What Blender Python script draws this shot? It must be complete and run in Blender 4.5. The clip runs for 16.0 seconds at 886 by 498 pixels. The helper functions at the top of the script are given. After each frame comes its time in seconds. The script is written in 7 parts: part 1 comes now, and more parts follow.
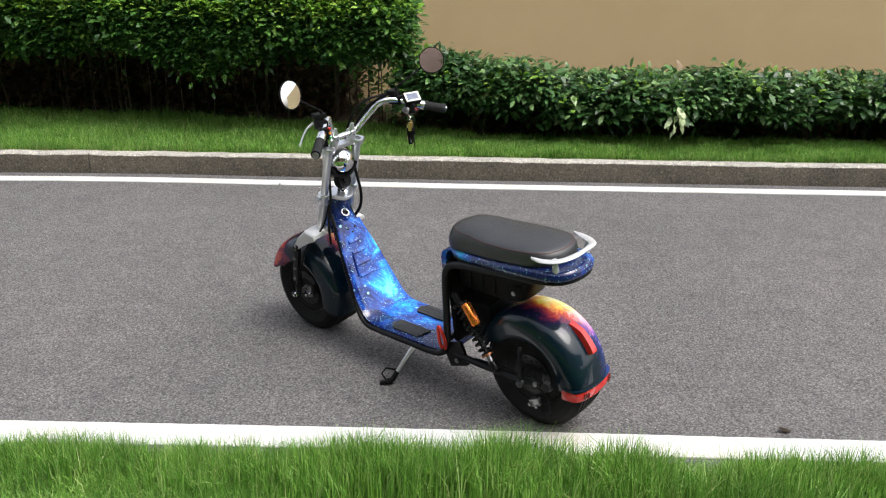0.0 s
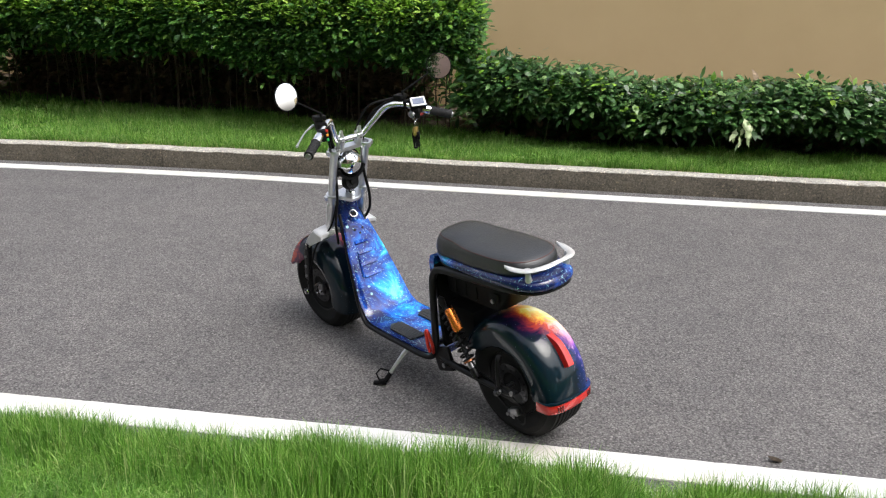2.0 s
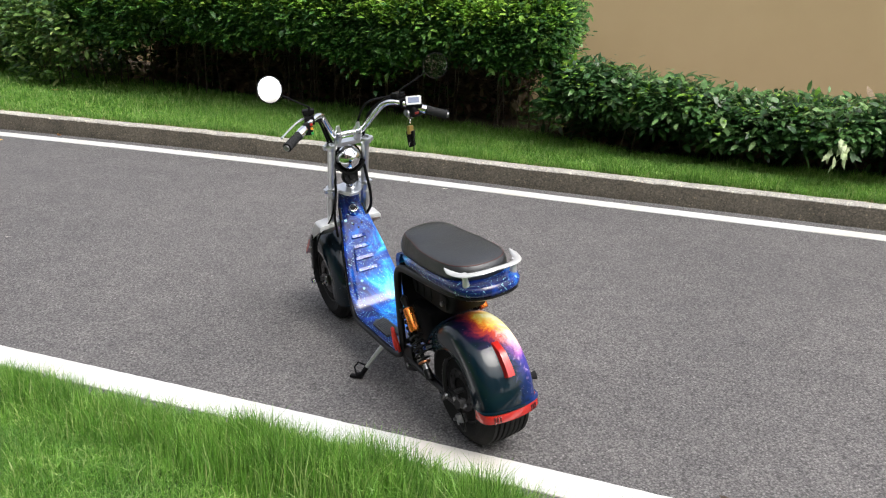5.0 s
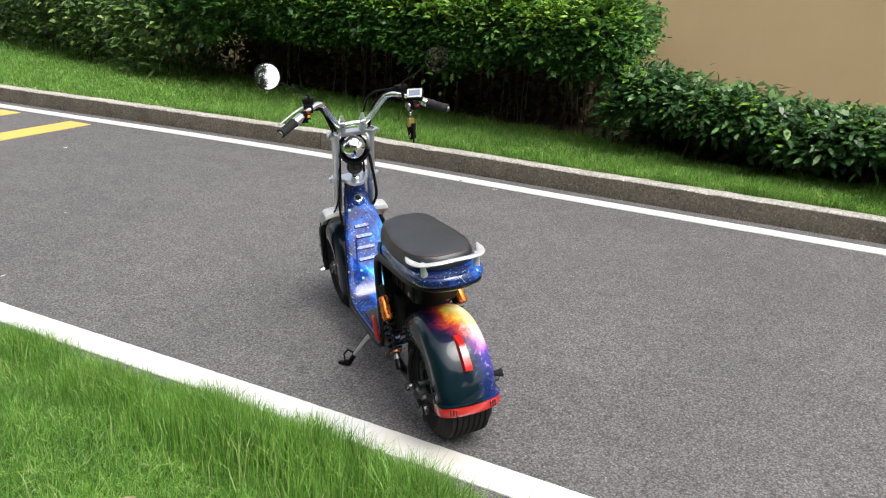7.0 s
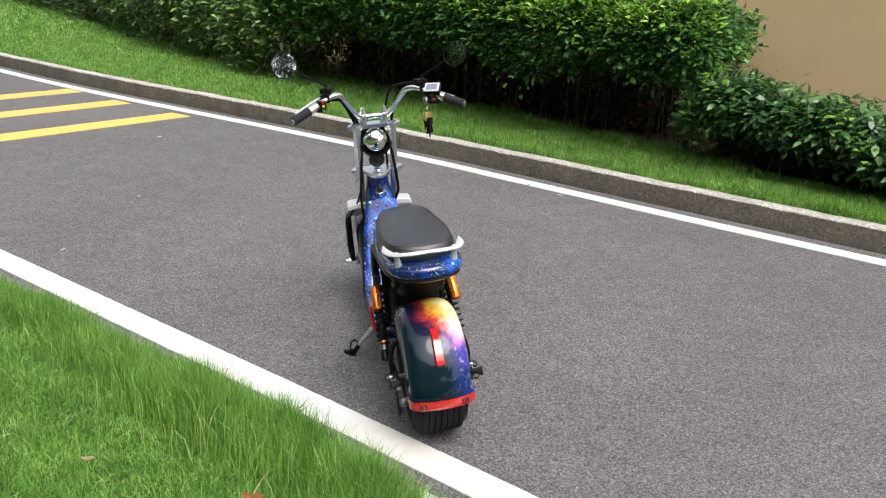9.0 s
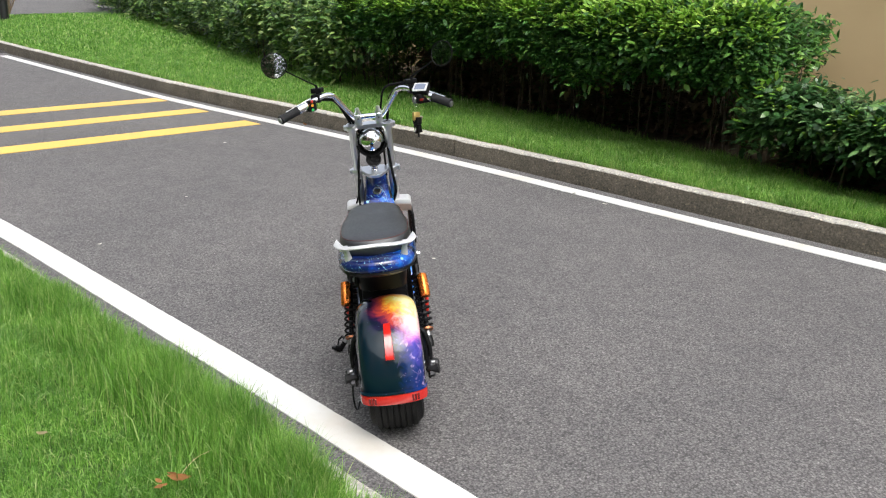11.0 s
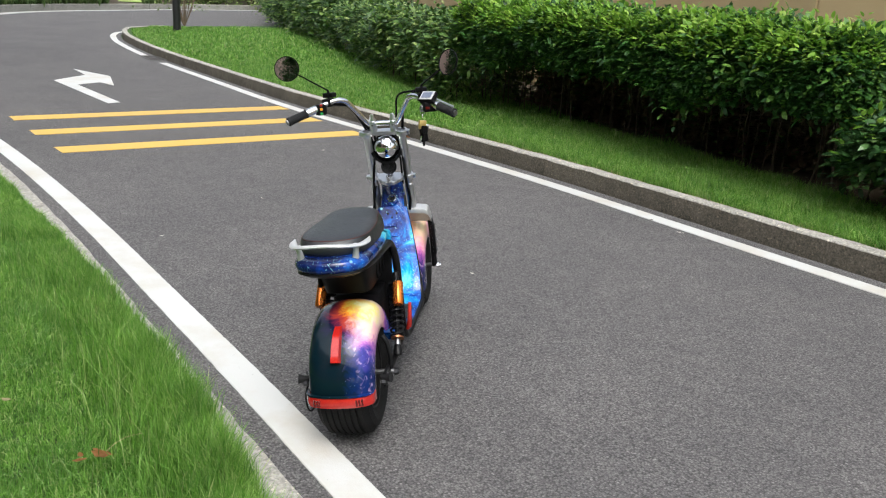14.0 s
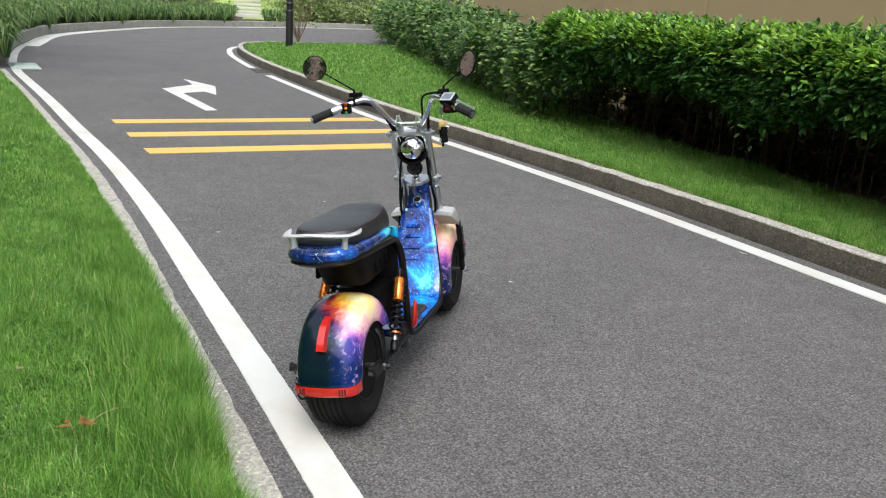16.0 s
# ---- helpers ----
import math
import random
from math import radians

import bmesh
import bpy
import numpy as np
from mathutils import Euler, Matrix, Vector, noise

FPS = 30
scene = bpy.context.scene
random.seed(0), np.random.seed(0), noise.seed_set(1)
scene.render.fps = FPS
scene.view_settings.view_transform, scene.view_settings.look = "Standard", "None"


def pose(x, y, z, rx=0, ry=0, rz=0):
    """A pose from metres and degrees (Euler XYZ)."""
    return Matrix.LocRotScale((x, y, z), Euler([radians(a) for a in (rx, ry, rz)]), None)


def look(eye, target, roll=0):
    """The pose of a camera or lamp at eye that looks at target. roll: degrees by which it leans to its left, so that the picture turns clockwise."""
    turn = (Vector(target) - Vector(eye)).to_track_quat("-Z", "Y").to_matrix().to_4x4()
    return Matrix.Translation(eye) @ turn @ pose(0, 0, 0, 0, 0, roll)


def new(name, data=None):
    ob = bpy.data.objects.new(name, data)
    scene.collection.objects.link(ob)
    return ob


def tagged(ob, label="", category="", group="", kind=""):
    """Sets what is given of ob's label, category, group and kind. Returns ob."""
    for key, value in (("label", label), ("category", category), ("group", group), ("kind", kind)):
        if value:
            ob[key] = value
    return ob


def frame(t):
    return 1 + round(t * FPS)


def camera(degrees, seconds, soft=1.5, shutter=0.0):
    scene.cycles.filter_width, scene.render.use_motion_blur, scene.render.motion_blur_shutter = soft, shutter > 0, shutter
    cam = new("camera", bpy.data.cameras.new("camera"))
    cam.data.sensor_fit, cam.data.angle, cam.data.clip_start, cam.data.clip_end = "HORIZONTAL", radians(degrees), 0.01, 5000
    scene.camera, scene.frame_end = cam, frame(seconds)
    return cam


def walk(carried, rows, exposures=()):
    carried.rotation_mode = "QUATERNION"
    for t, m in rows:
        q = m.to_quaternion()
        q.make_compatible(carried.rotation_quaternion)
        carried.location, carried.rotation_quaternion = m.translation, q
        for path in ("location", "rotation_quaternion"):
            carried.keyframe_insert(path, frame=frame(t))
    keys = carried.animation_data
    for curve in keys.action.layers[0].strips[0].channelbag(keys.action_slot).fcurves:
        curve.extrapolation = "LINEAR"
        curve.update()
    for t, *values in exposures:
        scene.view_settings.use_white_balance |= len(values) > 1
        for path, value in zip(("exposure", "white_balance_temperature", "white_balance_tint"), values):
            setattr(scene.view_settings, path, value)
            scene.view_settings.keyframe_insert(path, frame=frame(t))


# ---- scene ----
cam = camera(54.7, 16.0, soft=1.2)
PATH = [
    (0, (0.363, 0.076, 1.636), (0.168, 1.959, 0.99), 0.6),
    (0.5, (0.513, 0.07, 1.63), (0.213, 1.937, 0.979), 1.1),
    (1, (0.612, 0.104, 1.613), (0.275, 1.965, 0.962), 1.4),
    (1.5, (0.706, 0.126, 1.63), (0.325, 1.98, 0.983), 1.6),
    (2, (0.801, 0.14, 1.647), (0.357, 1.982, 1.008), 0.8),
    (2.5, (0.938, 0.171, 1.641), (0.385, 1.983, 0.999), 0.8),
    (3, (1.12, 0.195, 1.644), (0.472, 1.975, 1.002), 1.3),
    (3.5, (1.211, 0.236, 1.631), (0.552, 2.013, 0.993), 1.8),
    (4, (1.307, 0.29, 1.648), (0.613, 2.05, 0.999), 2.4),
    (4.5, (1.384, 0.337, 1.647), (0.639, 2.078, 1.005), 2.1),
    (7, (1.89, 0.604, 1.612), (0.873, 2.205, 0.979), 2.5),
    (7.5, (2.019, 0.672, 1.591), (0.927, 2.231, 0.975), 3.6),
    (8, (2.158, 0.758, 1.585), (1.035, 2.291, 0.961), 4.1),
    (8.5, (2.21, 0.81, 1.571), (1.035, 2.306, 0.951), 3.4),
    (9, (2.266, 0.904, 1.574), (1.013, 2.332, 0.947), 3.1),
    (9.2, (2.282, 0.927, 1.574), (1.007, 2.335, 0.95), 3.0),
    (11.3, (2.658, 1.3, 1.535), (1.212, 2.538, 0.922), 2.2),
    (11.5, (2.662, 1.319, 1.55), (1.219, 2.555, 0.925), 2.4),
    (12, (2.716, 1.395, 1.558), (1.222, 2.568, 0.932), 1.8),
    (12.5, (2.791, 1.496, 1.54), (1.221, 2.575, 0.931), 2.2),
    (13, (2.908, 1.611, 1.534), (1.292, 2.618, 0.924), 2.7),
    (13.5, (2.947, 1.698, 1.516), (1.306, 2.682, 0.93), 2.7),
    (14, (2.971, 1.819, 1.509), (1.315, 2.782, 0.935), 3.2),
    (14.5, (2.997, 1.891, 1.51), (1.303, 2.8, 0.958), 2.8),
    (15, (3.078, 1.996, 1.482), (1.325, 2.795, 0.947), 3.9),
    (15.5, (3.162, 2.093, 1.472), (1.387, 2.83, 0.919), 3.9),
    (16, (3.16, 2.168, 1.454), (1.382, 2.904, 0.911), 3.7),
]
walk(cam, [(t, look(eye, target, roll)) for t, eye, target, roll in PATH], [(0, 1.20, 6450, 10), (2, 1.16, 6450, 10), (7.5, 1.22, 6450, 9.5), (9, 1.22, 6430, 9), (12.5, 1.04, 6390, 8.5), (13.5, 0.88, 6350, 8), (14.1, 0.91, 6330, 7.5), (15, 0.95, 6310, 7), (16, 0.95, 6310, 7)])

# ---- world and light: soft, slightly hazy daylight ----
world = bpy.data.worlds.new("sky_world")
scene.world = world
world.use_nodes = True
wn, wl = world.node_tree.nodes, world.node_tree.links
sky = wn.new("ShaderNodeTexSky")
sky.sky_type = "NISHITA"
sky.sun_disc = False
SUN_EL, SUN_ROT = 59.0, 115.0
sky.sun_elevation, sky.sun_rotation = radians(SUN_EL), radians(SUN_ROT)
sky.air_density, sky.dust_density, sky.ozone_density = 1.0, 4.0, 1.0
haze = wn.new("ShaderNodeHueSaturation")
haze.inputs["Saturation"].default_value = 0.35
wl.new(sky.outputs[0], haze.inputs["Color"])
wl.new(haze.outputs[0], wn["Background"].inputs["Color"])
wn["Background"].inputs["Strength"].default_value = 0.15
sun_data = bpy.data.lights.new("sun", "SUN")
sun_data.energy, sun_data.angle, sun_data.color = 0.75, radians(34), (1.0, 0.95, 0.88)
sun = new("sun", sun_data)
sun_dir = Vector((math.sin(radians(SUN_ROT)) * math.cos(radians(SUN_EL)), math.cos(radians(SUN_ROT)) * math.cos(radians(SUN_EL)), math.sin(radians(SUN_EL))))
sun.matrix_world = look(sun_dir * 50, (0, 0, 0))


# ---- materials ----
def shader(name):
    m = bpy.data.materials.new(name)
    m.use_nodes = True
    nt = m.node_tree
    return m, nt, nt.nodes["Principled BSDF"]


def node(nt, kind, **inputs):
    n = nt.nodes.new(kind)
    for k, val in inputs.items():
        key = k.replace("_", " ")
        sock = n.inputs[key]
        if isinstance(val, bpy.types.NodeSocket):
            nt.links.new(val, sock)
        else:
            sock.default_value = val
    return n


def ramp(nt, fac, stops, interp="LINEAR"):
    r = nt.nodes.new("ShaderNodeValToRGB")
    r.color_ramp.interpolation = interp
    els = r.color_ramp.elements
    while len(els) < len(stops):
        els.new(0.5)
    for e, (p, c) in zip(els, stops):
        e.position = p
        e.color = (*c, 1) if len(c) == 3 else c
    nt.links.new(fac, r.inputs[0])
    return r.outputs[0]


def math_node(nt, op, a, b=0.0, c=0.0):
    n = nt.nodes.new("ShaderNodeMath")
    n.operation = op
    for s, val in zip(n.inputs, (a, b, c)):
        if isinstance(val, bpy.types.NodeSocket):
            nt.links.new(val, s)
        else:
            s.default_value = val
    return n.outputs[0]


def mix_rgb(nt, fac, a, b, mode="MIX"):
    n = nt.nodes.new("ShaderNodeMix")
    n.data_type, n.blend_type = "RGBA", mode
    for s, val in zip((n.inputs[0], n.inputs[6], n.inputs[7]), (fac, a, b)):
        if isinstance(val, bpy.types.NodeSocket):
            nt.links.new(val, s)
        else:
            s.default_value = val if isinstance(val, float) else (*val, 1)
    return n.outputs[2]


def coords(nt, kind="Object"):
    return nt.nodes.new("ShaderNodeTexCoord").outputs[kind]


def noise_tex(nt, scale, detail=4.0, rough=0.55, vec=None, distort=0.0):
    n = node(nt, "ShaderNodeTexNoise", Scale=scale, Detail=detail, Roughness=rough, Distortion=distort)
    nt.links.new(vec if vec is not None else coords(nt), n.inputs["Vector"])
    return n.outputs["Fac"]


def bump(nt, bsdf, height, strength, distance=0.01):
    b = node(nt, "ShaderNodeBump", Strength=strength, Distance=distance, Height=height)
    nt.links.new(b.outputs[0], bsdf.inputs["Normal"])


def surface(name, low, high, rough=0.6, metal=0.0, scale=8.0, fine=120.0, relief=0.0, rough_var=0.12, coat=0.0):
    """A plain worn surface: two colours mixed at two scales, with fine relief."""
    m, nt, b = shader(name)
    big, small = noise_tex(nt, scale, 3.0), noise_tex(nt, fine, 3.0)
    f = math_node(nt, "ADD", math_node(nt, "MULTIPLY", big, 0.6), math_node(nt, "MULTIPLY", small, 0.4))
    nt.links.new(ramp(nt, f, [(0.32, low), (0.68, high)]), b.inputs["Base Color"])
    r = math_node(nt, "ADD", rough - rough_var / 2, math_node(nt, "MULTIPLY", big, rough_var))
    nt.links.new(r, b.inputs["Roughness"])
    b.inputs["Metallic"].default_value = metal
    b.inputs["Coat Weight"].default_value = coat
    b.inputs["Coat Roughness"].default_value = 0.05
    if relief:
        bump(nt, b, small, relief, 0.004)
    return m


def asphalt_material():
    m, nt, b = shader("asphalt")
    v = coords(nt)
    vor = node(nt, "ShaderNodeTexVoronoi", Scale=132.0, Vector=v)
    big, mid, fine = noise_tex(nt, 0.7, 4.0, 0.6, v), noise_tex(nt, 6.0, 4.0, 0.6, v), noise_tex(nt, 190.0, 2.0, 0.6, v)
    stone = ramp(nt, vor.outputs["Color"], [(0.0, (0.098, 0.094, 0.093)), (0.35, (0.140, 0.134, 0.132)), (0.62, (0.176, 0.168, 0.165)), (0.86, (0.222, 0.213, 0.208)), (1.0, (0.32, 0.308, 0.295))])
    gap = ramp(nt, vor.outputs["Distance"], [(0.38, (1, 1, 1)), (0.75, (0.48, 0.48, 0.48))])
    c = mix_rgb(nt, 1.0, stone, gap, "MULTIPLY")
    tone = ramp(nt, math_node(nt, "ADD", math_node(nt, "MULTIPLY", big, 0.55), math_node(nt, "MULTIPLY", mid, 0.45)), [(0.34, (0.75, 0.75, 0.765)), (0.66, (1.07, 1.055, 1.05))])
    c = mix_rgb(nt, 1.0, c, tone, "MULTIPLY")
    # scuffs: small pale dusty smears
    smear = ramp(nt, noise_tex(nt, 2.3, 6.0, 0.7, v, 1.5), [(0.645, (0, 0, 0)), (0.76, (1, 1, 1))])
    c = mix_rgb(nt, math_node(nt, "MULTIPLY", smear, 0.34), c, (0.30, 0.29, 0.28))
    nt.links.new(c, b.inputs["Base Color"])
    b.inputs["Roughness"].default_value = 0.86
    b.inputs["Specular IOR Level"].default_value = 0.3
    h = math_node(nt, "ADD", math_node(nt, "MULTIPLY", vor.outputs["Distance"], -0.8), math_node(nt, "MULTIPLY", fine, 0.5))
    bump(nt, b, h, 0.65, 0.005)
    return m


def line_paint(name, colour, dirt, worn=0.74):
    m, nt, b = shader(name)
    v = coords(nt)
    n1, n2, n3 = noise_tex(nt, 2.0, 5.0, 0.65, v), noise_tex(nt, 60.0, 3.0, 0.6, v), noise_tex(nt, 170.0, 2.0, 0.6, v)
    c = mix_rgb(nt, ramp(nt, n1, [(0.46, (0, 0, 0)), (0.74, (0.7, 0.7, 0.7))]), colour, dirt)
    c = mix_rgb(nt, ramp(nt, n2, [(worn - 0.04, (0, 0, 0)), (worn + 0.06, (0.7, 0.7, 0.7))]), c, (0.16, 0.155, 0.15))
    nt.links.new(c, b.inputs["Base Color"])
    b.inputs["Roughness"].default_value = 0.62
    bump(nt, b, n3, 0.35, 0.004)
    return m


def concrete_material(name, low, high):
    m, nt, b = shader(name)
    v = nt.nodes.new("ShaderNodeNewGeometry").outputs["Position"]
    rnd = nt.nodes.new("ShaderNodeObjectInfo").outputs["Random"]
    big, fine, pit = noise_tex(nt, 4.0, 5.0, 0.65, v), noise_tex(nt, 70.0, 4.0, 0.75, v), noise_tex(nt, 200.0, 2.0, 0.6, v)
    f = math_node(nt, "ADD", math_node(nt, "MULTIPLY", big, 0.35), math_node(nt, "MULTIPLY", fine, 0.65))
    c = ramp(nt, f, [(0.36, low), (0.64, high)])
    tone = ramp(nt, rnd, [(0.0, (0.97, 0.97, 0.97)), (1.0, (1.03, 1.03, 1.02))])
    c = mix_rgb(nt, 1.0, c, tone, "MULTIPLY")
    stain = ramp(nt, noise_tex(nt, 9.0, 6.0, 0.7, v, 0.8), [(0.56, (0, 0, 0)), (0.72, (0.6, 0.6, 0.6))])
    c = mix_rgb(nt, stain, c, (0.10, 0.085, 0.06))
    # exposed pale and dark grains
    grain = node(nt, "ShaderNodeTexVoronoi", Scale=95.0, Vector=v)
    c = mix_rgb(nt, 1.0, c, ramp(nt, grain.outputs["Color"], [(0.0, (0.62, 0.61, 0.60)), (0.5, (0.95, 0.95, 0.94)), (0.82, (1.15, 1.13, 1.08)), (1.0, (2.1, 1.95, 1.7))]), "MULTIPLY")
    nt.links.new(c, b.inputs["Base Color"])
    b.inputs["Roughness"].default_value = 0.9
    bump(nt, b, math_node(nt, "ADD", fine, pit), 0.6, 0.005)
    return m


def foliage_material(name, stops, gloss=0.42, through_light=0.25, per_object=False, patch_scale=3.0):
    m, nt, b = shader(name)
    if per_object:
        rnd = nt.nodes.new("ShaderNodeObjectInfo").outputs["Random"]
    else:
        rnd = nt.nodes.new("ShaderNodeNewGeometry").outputs["Random Per Island"]
    c = ramp(nt, rnd, stops)
    patch = noise_tex(nt, patch_scale, 7.0, 0.62)
    c = mix_rgb(nt, 1.0, c, ramp(nt, patch, [(0.3, (0.66, 0.74, 0.68)), (0.7, (1.32, 1.22, 1.18))]), "MULTIPLY")
    nt.links.new(c, b.inputs["Base Color"])
    b.inputs["Roughness"].default_value = gloss
    b.inputs["Specular IOR Level"].default_value = 0.45
    t = node(nt, "ShaderNodeBsdfTranslucent", Color=c)
    mx = node(nt, "ShaderNodeMixShader", Fac=through_light)
    nt.links.new(b.outputs[0], mx.inputs[1])
    nt.links.new(t.outputs[0], mx.inputs[2])
    nt.links.new(mx.outputs[0], nt.nodes["Material Output"].inputs["Surface"])
    return m


def plaster_material(name, low, high):
    m, nt, b = shader(name)
    v = coords(nt)
    big, mid, fine = noise_tex(nt, 0.35, 4.0, 0.6, v), noise_tex(nt, 3.0, 4.0, 0.6, v), noise_tex(nt, 150.0, 3.0, 0.6, v)
    f = math_node(nt, "ADD", math_node(nt, "MULTIPLY", big, 0.7), math_node(nt, "MULTIPLY", mid, 0.3))
    nt.links.new(ramp(nt, f, [(0.30, low), (0.70, high)]), b.inputs["Base Color"])
    b.inputs["Roughness"].default_value = 0.88
    bump(nt, b, fine, 0.25, 0.004)
    return m


def galaxy_blue():
    """Gloss lacquer printed with a blue star field and pale cyan clouds."""
    m, nt, b = shader("galaxy_blue_lacquer")
    v = coords(nt)
    sep = node(nt, "ShaderNodeSeparateXYZ", Vector=v)
    x, y, z = sep.outputs
    cloud = noise_tex(nt, 7.5, 8.0, 0.66, v, 0.9)
    # clouds gather along a band that runs down the right-hand half of the board
    band = math_node(nt, "SUBTRACT", 1.0, math_node(nt, "MULTIPLY", math_node(nt, "ABSOLUTE", math_node(nt, "ADD", y, 0.07)), 9.0))
    mid = math_node(nt, "SUBTRACT", 1.0, math_node(nt, "MULTIPLY", math_node(nt, "ABSOLUTE", math_node(nt, "SUBTRACT", z, 0.26)), 3.2))
    f = math_node(nt, "ADD", math_node(nt, "SUBTRACT", math_node(nt, "MULTIPLY", cloud, 1.45), 0.345), math_node(nt, "MULTIPLY", math_node(nt, "ADD", band, mid), 0.238))
    # a pale patch on the nose of the tail cover
    tailx = math_node(nt, "SUBTRACT", 1.0, math_node(nt, "MULTIPLY", math_node(nt, "ABSOLUTE", math_node(nt, "SUBTRACT", x, 0.33)), 6.0))
    tailx.node.use_clamp = True
    high = math_node(nt, "GREATER_THAN", z, 0.57)
    rear = math_node(nt, "LESS_THAN", x, 0.5)
    f = math_node(nt, "ADD", f, math_node(nt, "MULTIPLY", tailx, math_node(nt, "MULTIPLY", math_node(nt, "MULTIPLY", high, rear), 0.72)))
    # the deck's rear is plain deep blue
    deck = math_node(nt, "MULTIPLY", math_node(nt, "SUBTRACT", 0.80, x), 1.1)
    deck.node.use_clamp = True
    f = math_node(nt, "SUBTRACT", f, math_node(nt, "MULTIPLY", math_node(nt, "MINIMUM", deck, 0.26), math_node(nt, "LESS_THAN", z, 0.216)))
    c = ramp(nt, f, [(0.40, (0.001, 0.008, 0.075)), (0.54, (0.002, 0.034, 0.26)), (0.67, (0.003, 0.115, 0.52)), (0.79, (0.006, 0.37, 0.78)), (0.94, (0.15, 0.78, 0.92))])
    stars = node(nt, "ShaderNodeTexVoronoi", Scale=55.0, Vector=v)
    big = node(nt, "ShaderNodeTexVoronoi", Scale=16.0, Vector=v)
    s1 = ramp(nt, stars.outputs["Distance"], [(0.05, (1, 1, 1)), (0.11, (0, 0, 0))])
    s2 = ramp(nt, big.outputs["Distance"], [(0.06, (1, 1, 1)), (0.13, (0, 0, 0))])
    keep = ramp(nt, stars.outputs["Color"], [(0.50, (0, 0, 0)), (0.55, (1, 1, 1))])
    keep2 = ramp(nt, big.outputs["Color"], [(0.5, (0, 0, 0)), (0.55, (1, 1, 1))])
    # fine pale filaments that wind and cross, and short straight streaks
    streak = None
    for scale, seed, width in ((7.0, 0.0, 0.0045), (11.0, 4.0, 0.0040), (17.0, 9.0, 0.0045)):
        mv = node(nt, "ShaderNodeMapping", Vector=v, Location=(seed, seed * 0.7, seed * 1.3))
        line = math_node(nt, "ABSOLUTE", math_node(nt, "SUBTRACT", noise_tex(nt, scale, 1.0, 0.4, mv.outputs[0], 0.6), 0.5))
        line = ramp(nt, line, [(width * 0.35, (0.34, 0.34, 0.34)), (width * 1.3, (0, 0, 0))])
        here = ramp(nt, noise_tex(nt, 14.0, 2.0, 0.5, mv.outputs[0]), [(0.53, (0, 0, 0)), (0.66, (1, 1, 1))])
        one = math_node(nt, "MULTIPLY", line, here)
        streak = one if streak is None else math_node(nt, "MAXIMUM", streak, one)
    for turn, seed in (((1.15, 0.25, 0.7), 0.0), ((-0.85, 0.5, 0.15), 3.0)):
        turned = node(nt, "ShaderNodeMapping", Vector=v, Rotation=turn)
        mp = node(nt, "ShaderNodeMapping", Vector=turned.outputs[0], Scale=(210.0, 9.0, 210.0), Location=(seed, seed, 0))
        one = ramp(nt, noise_tex(nt, 1.0, 0.0, 0.5, mp.outputs[0]), [(0.745, (0, 0, 0)), (0.80, (0.7, 0.7, 0.7))])
        streak = math_node(nt, "MAXIMUM", streak, one)
    lit = math_node(nt, "MAXIMUM", math_node(nt, "MAXIMUM", math_node(nt, "MULTIPLY", s1, keep), math_node(nt, "MULTIPLY", s2, keep2)), streak)
    c = mix_rgb(nt, math_node(nt, "MULTIPLY", lit, 0.8), c, (0.35, 0.75, 0.95))
    nt.links.new(c, b.inputs["Base Color"])
    b.inputs["Roughness"].default_value = 0.5
    b.inputs["Specular IOR Level"].default_value = 0.08
    b.inputs["Coat Weight"].default_value = 1.0
    b.inputs["Coat Roughness"].default_value = 0.03
    b.inputs["Coat IOR"].default_value = 1.52
    return m


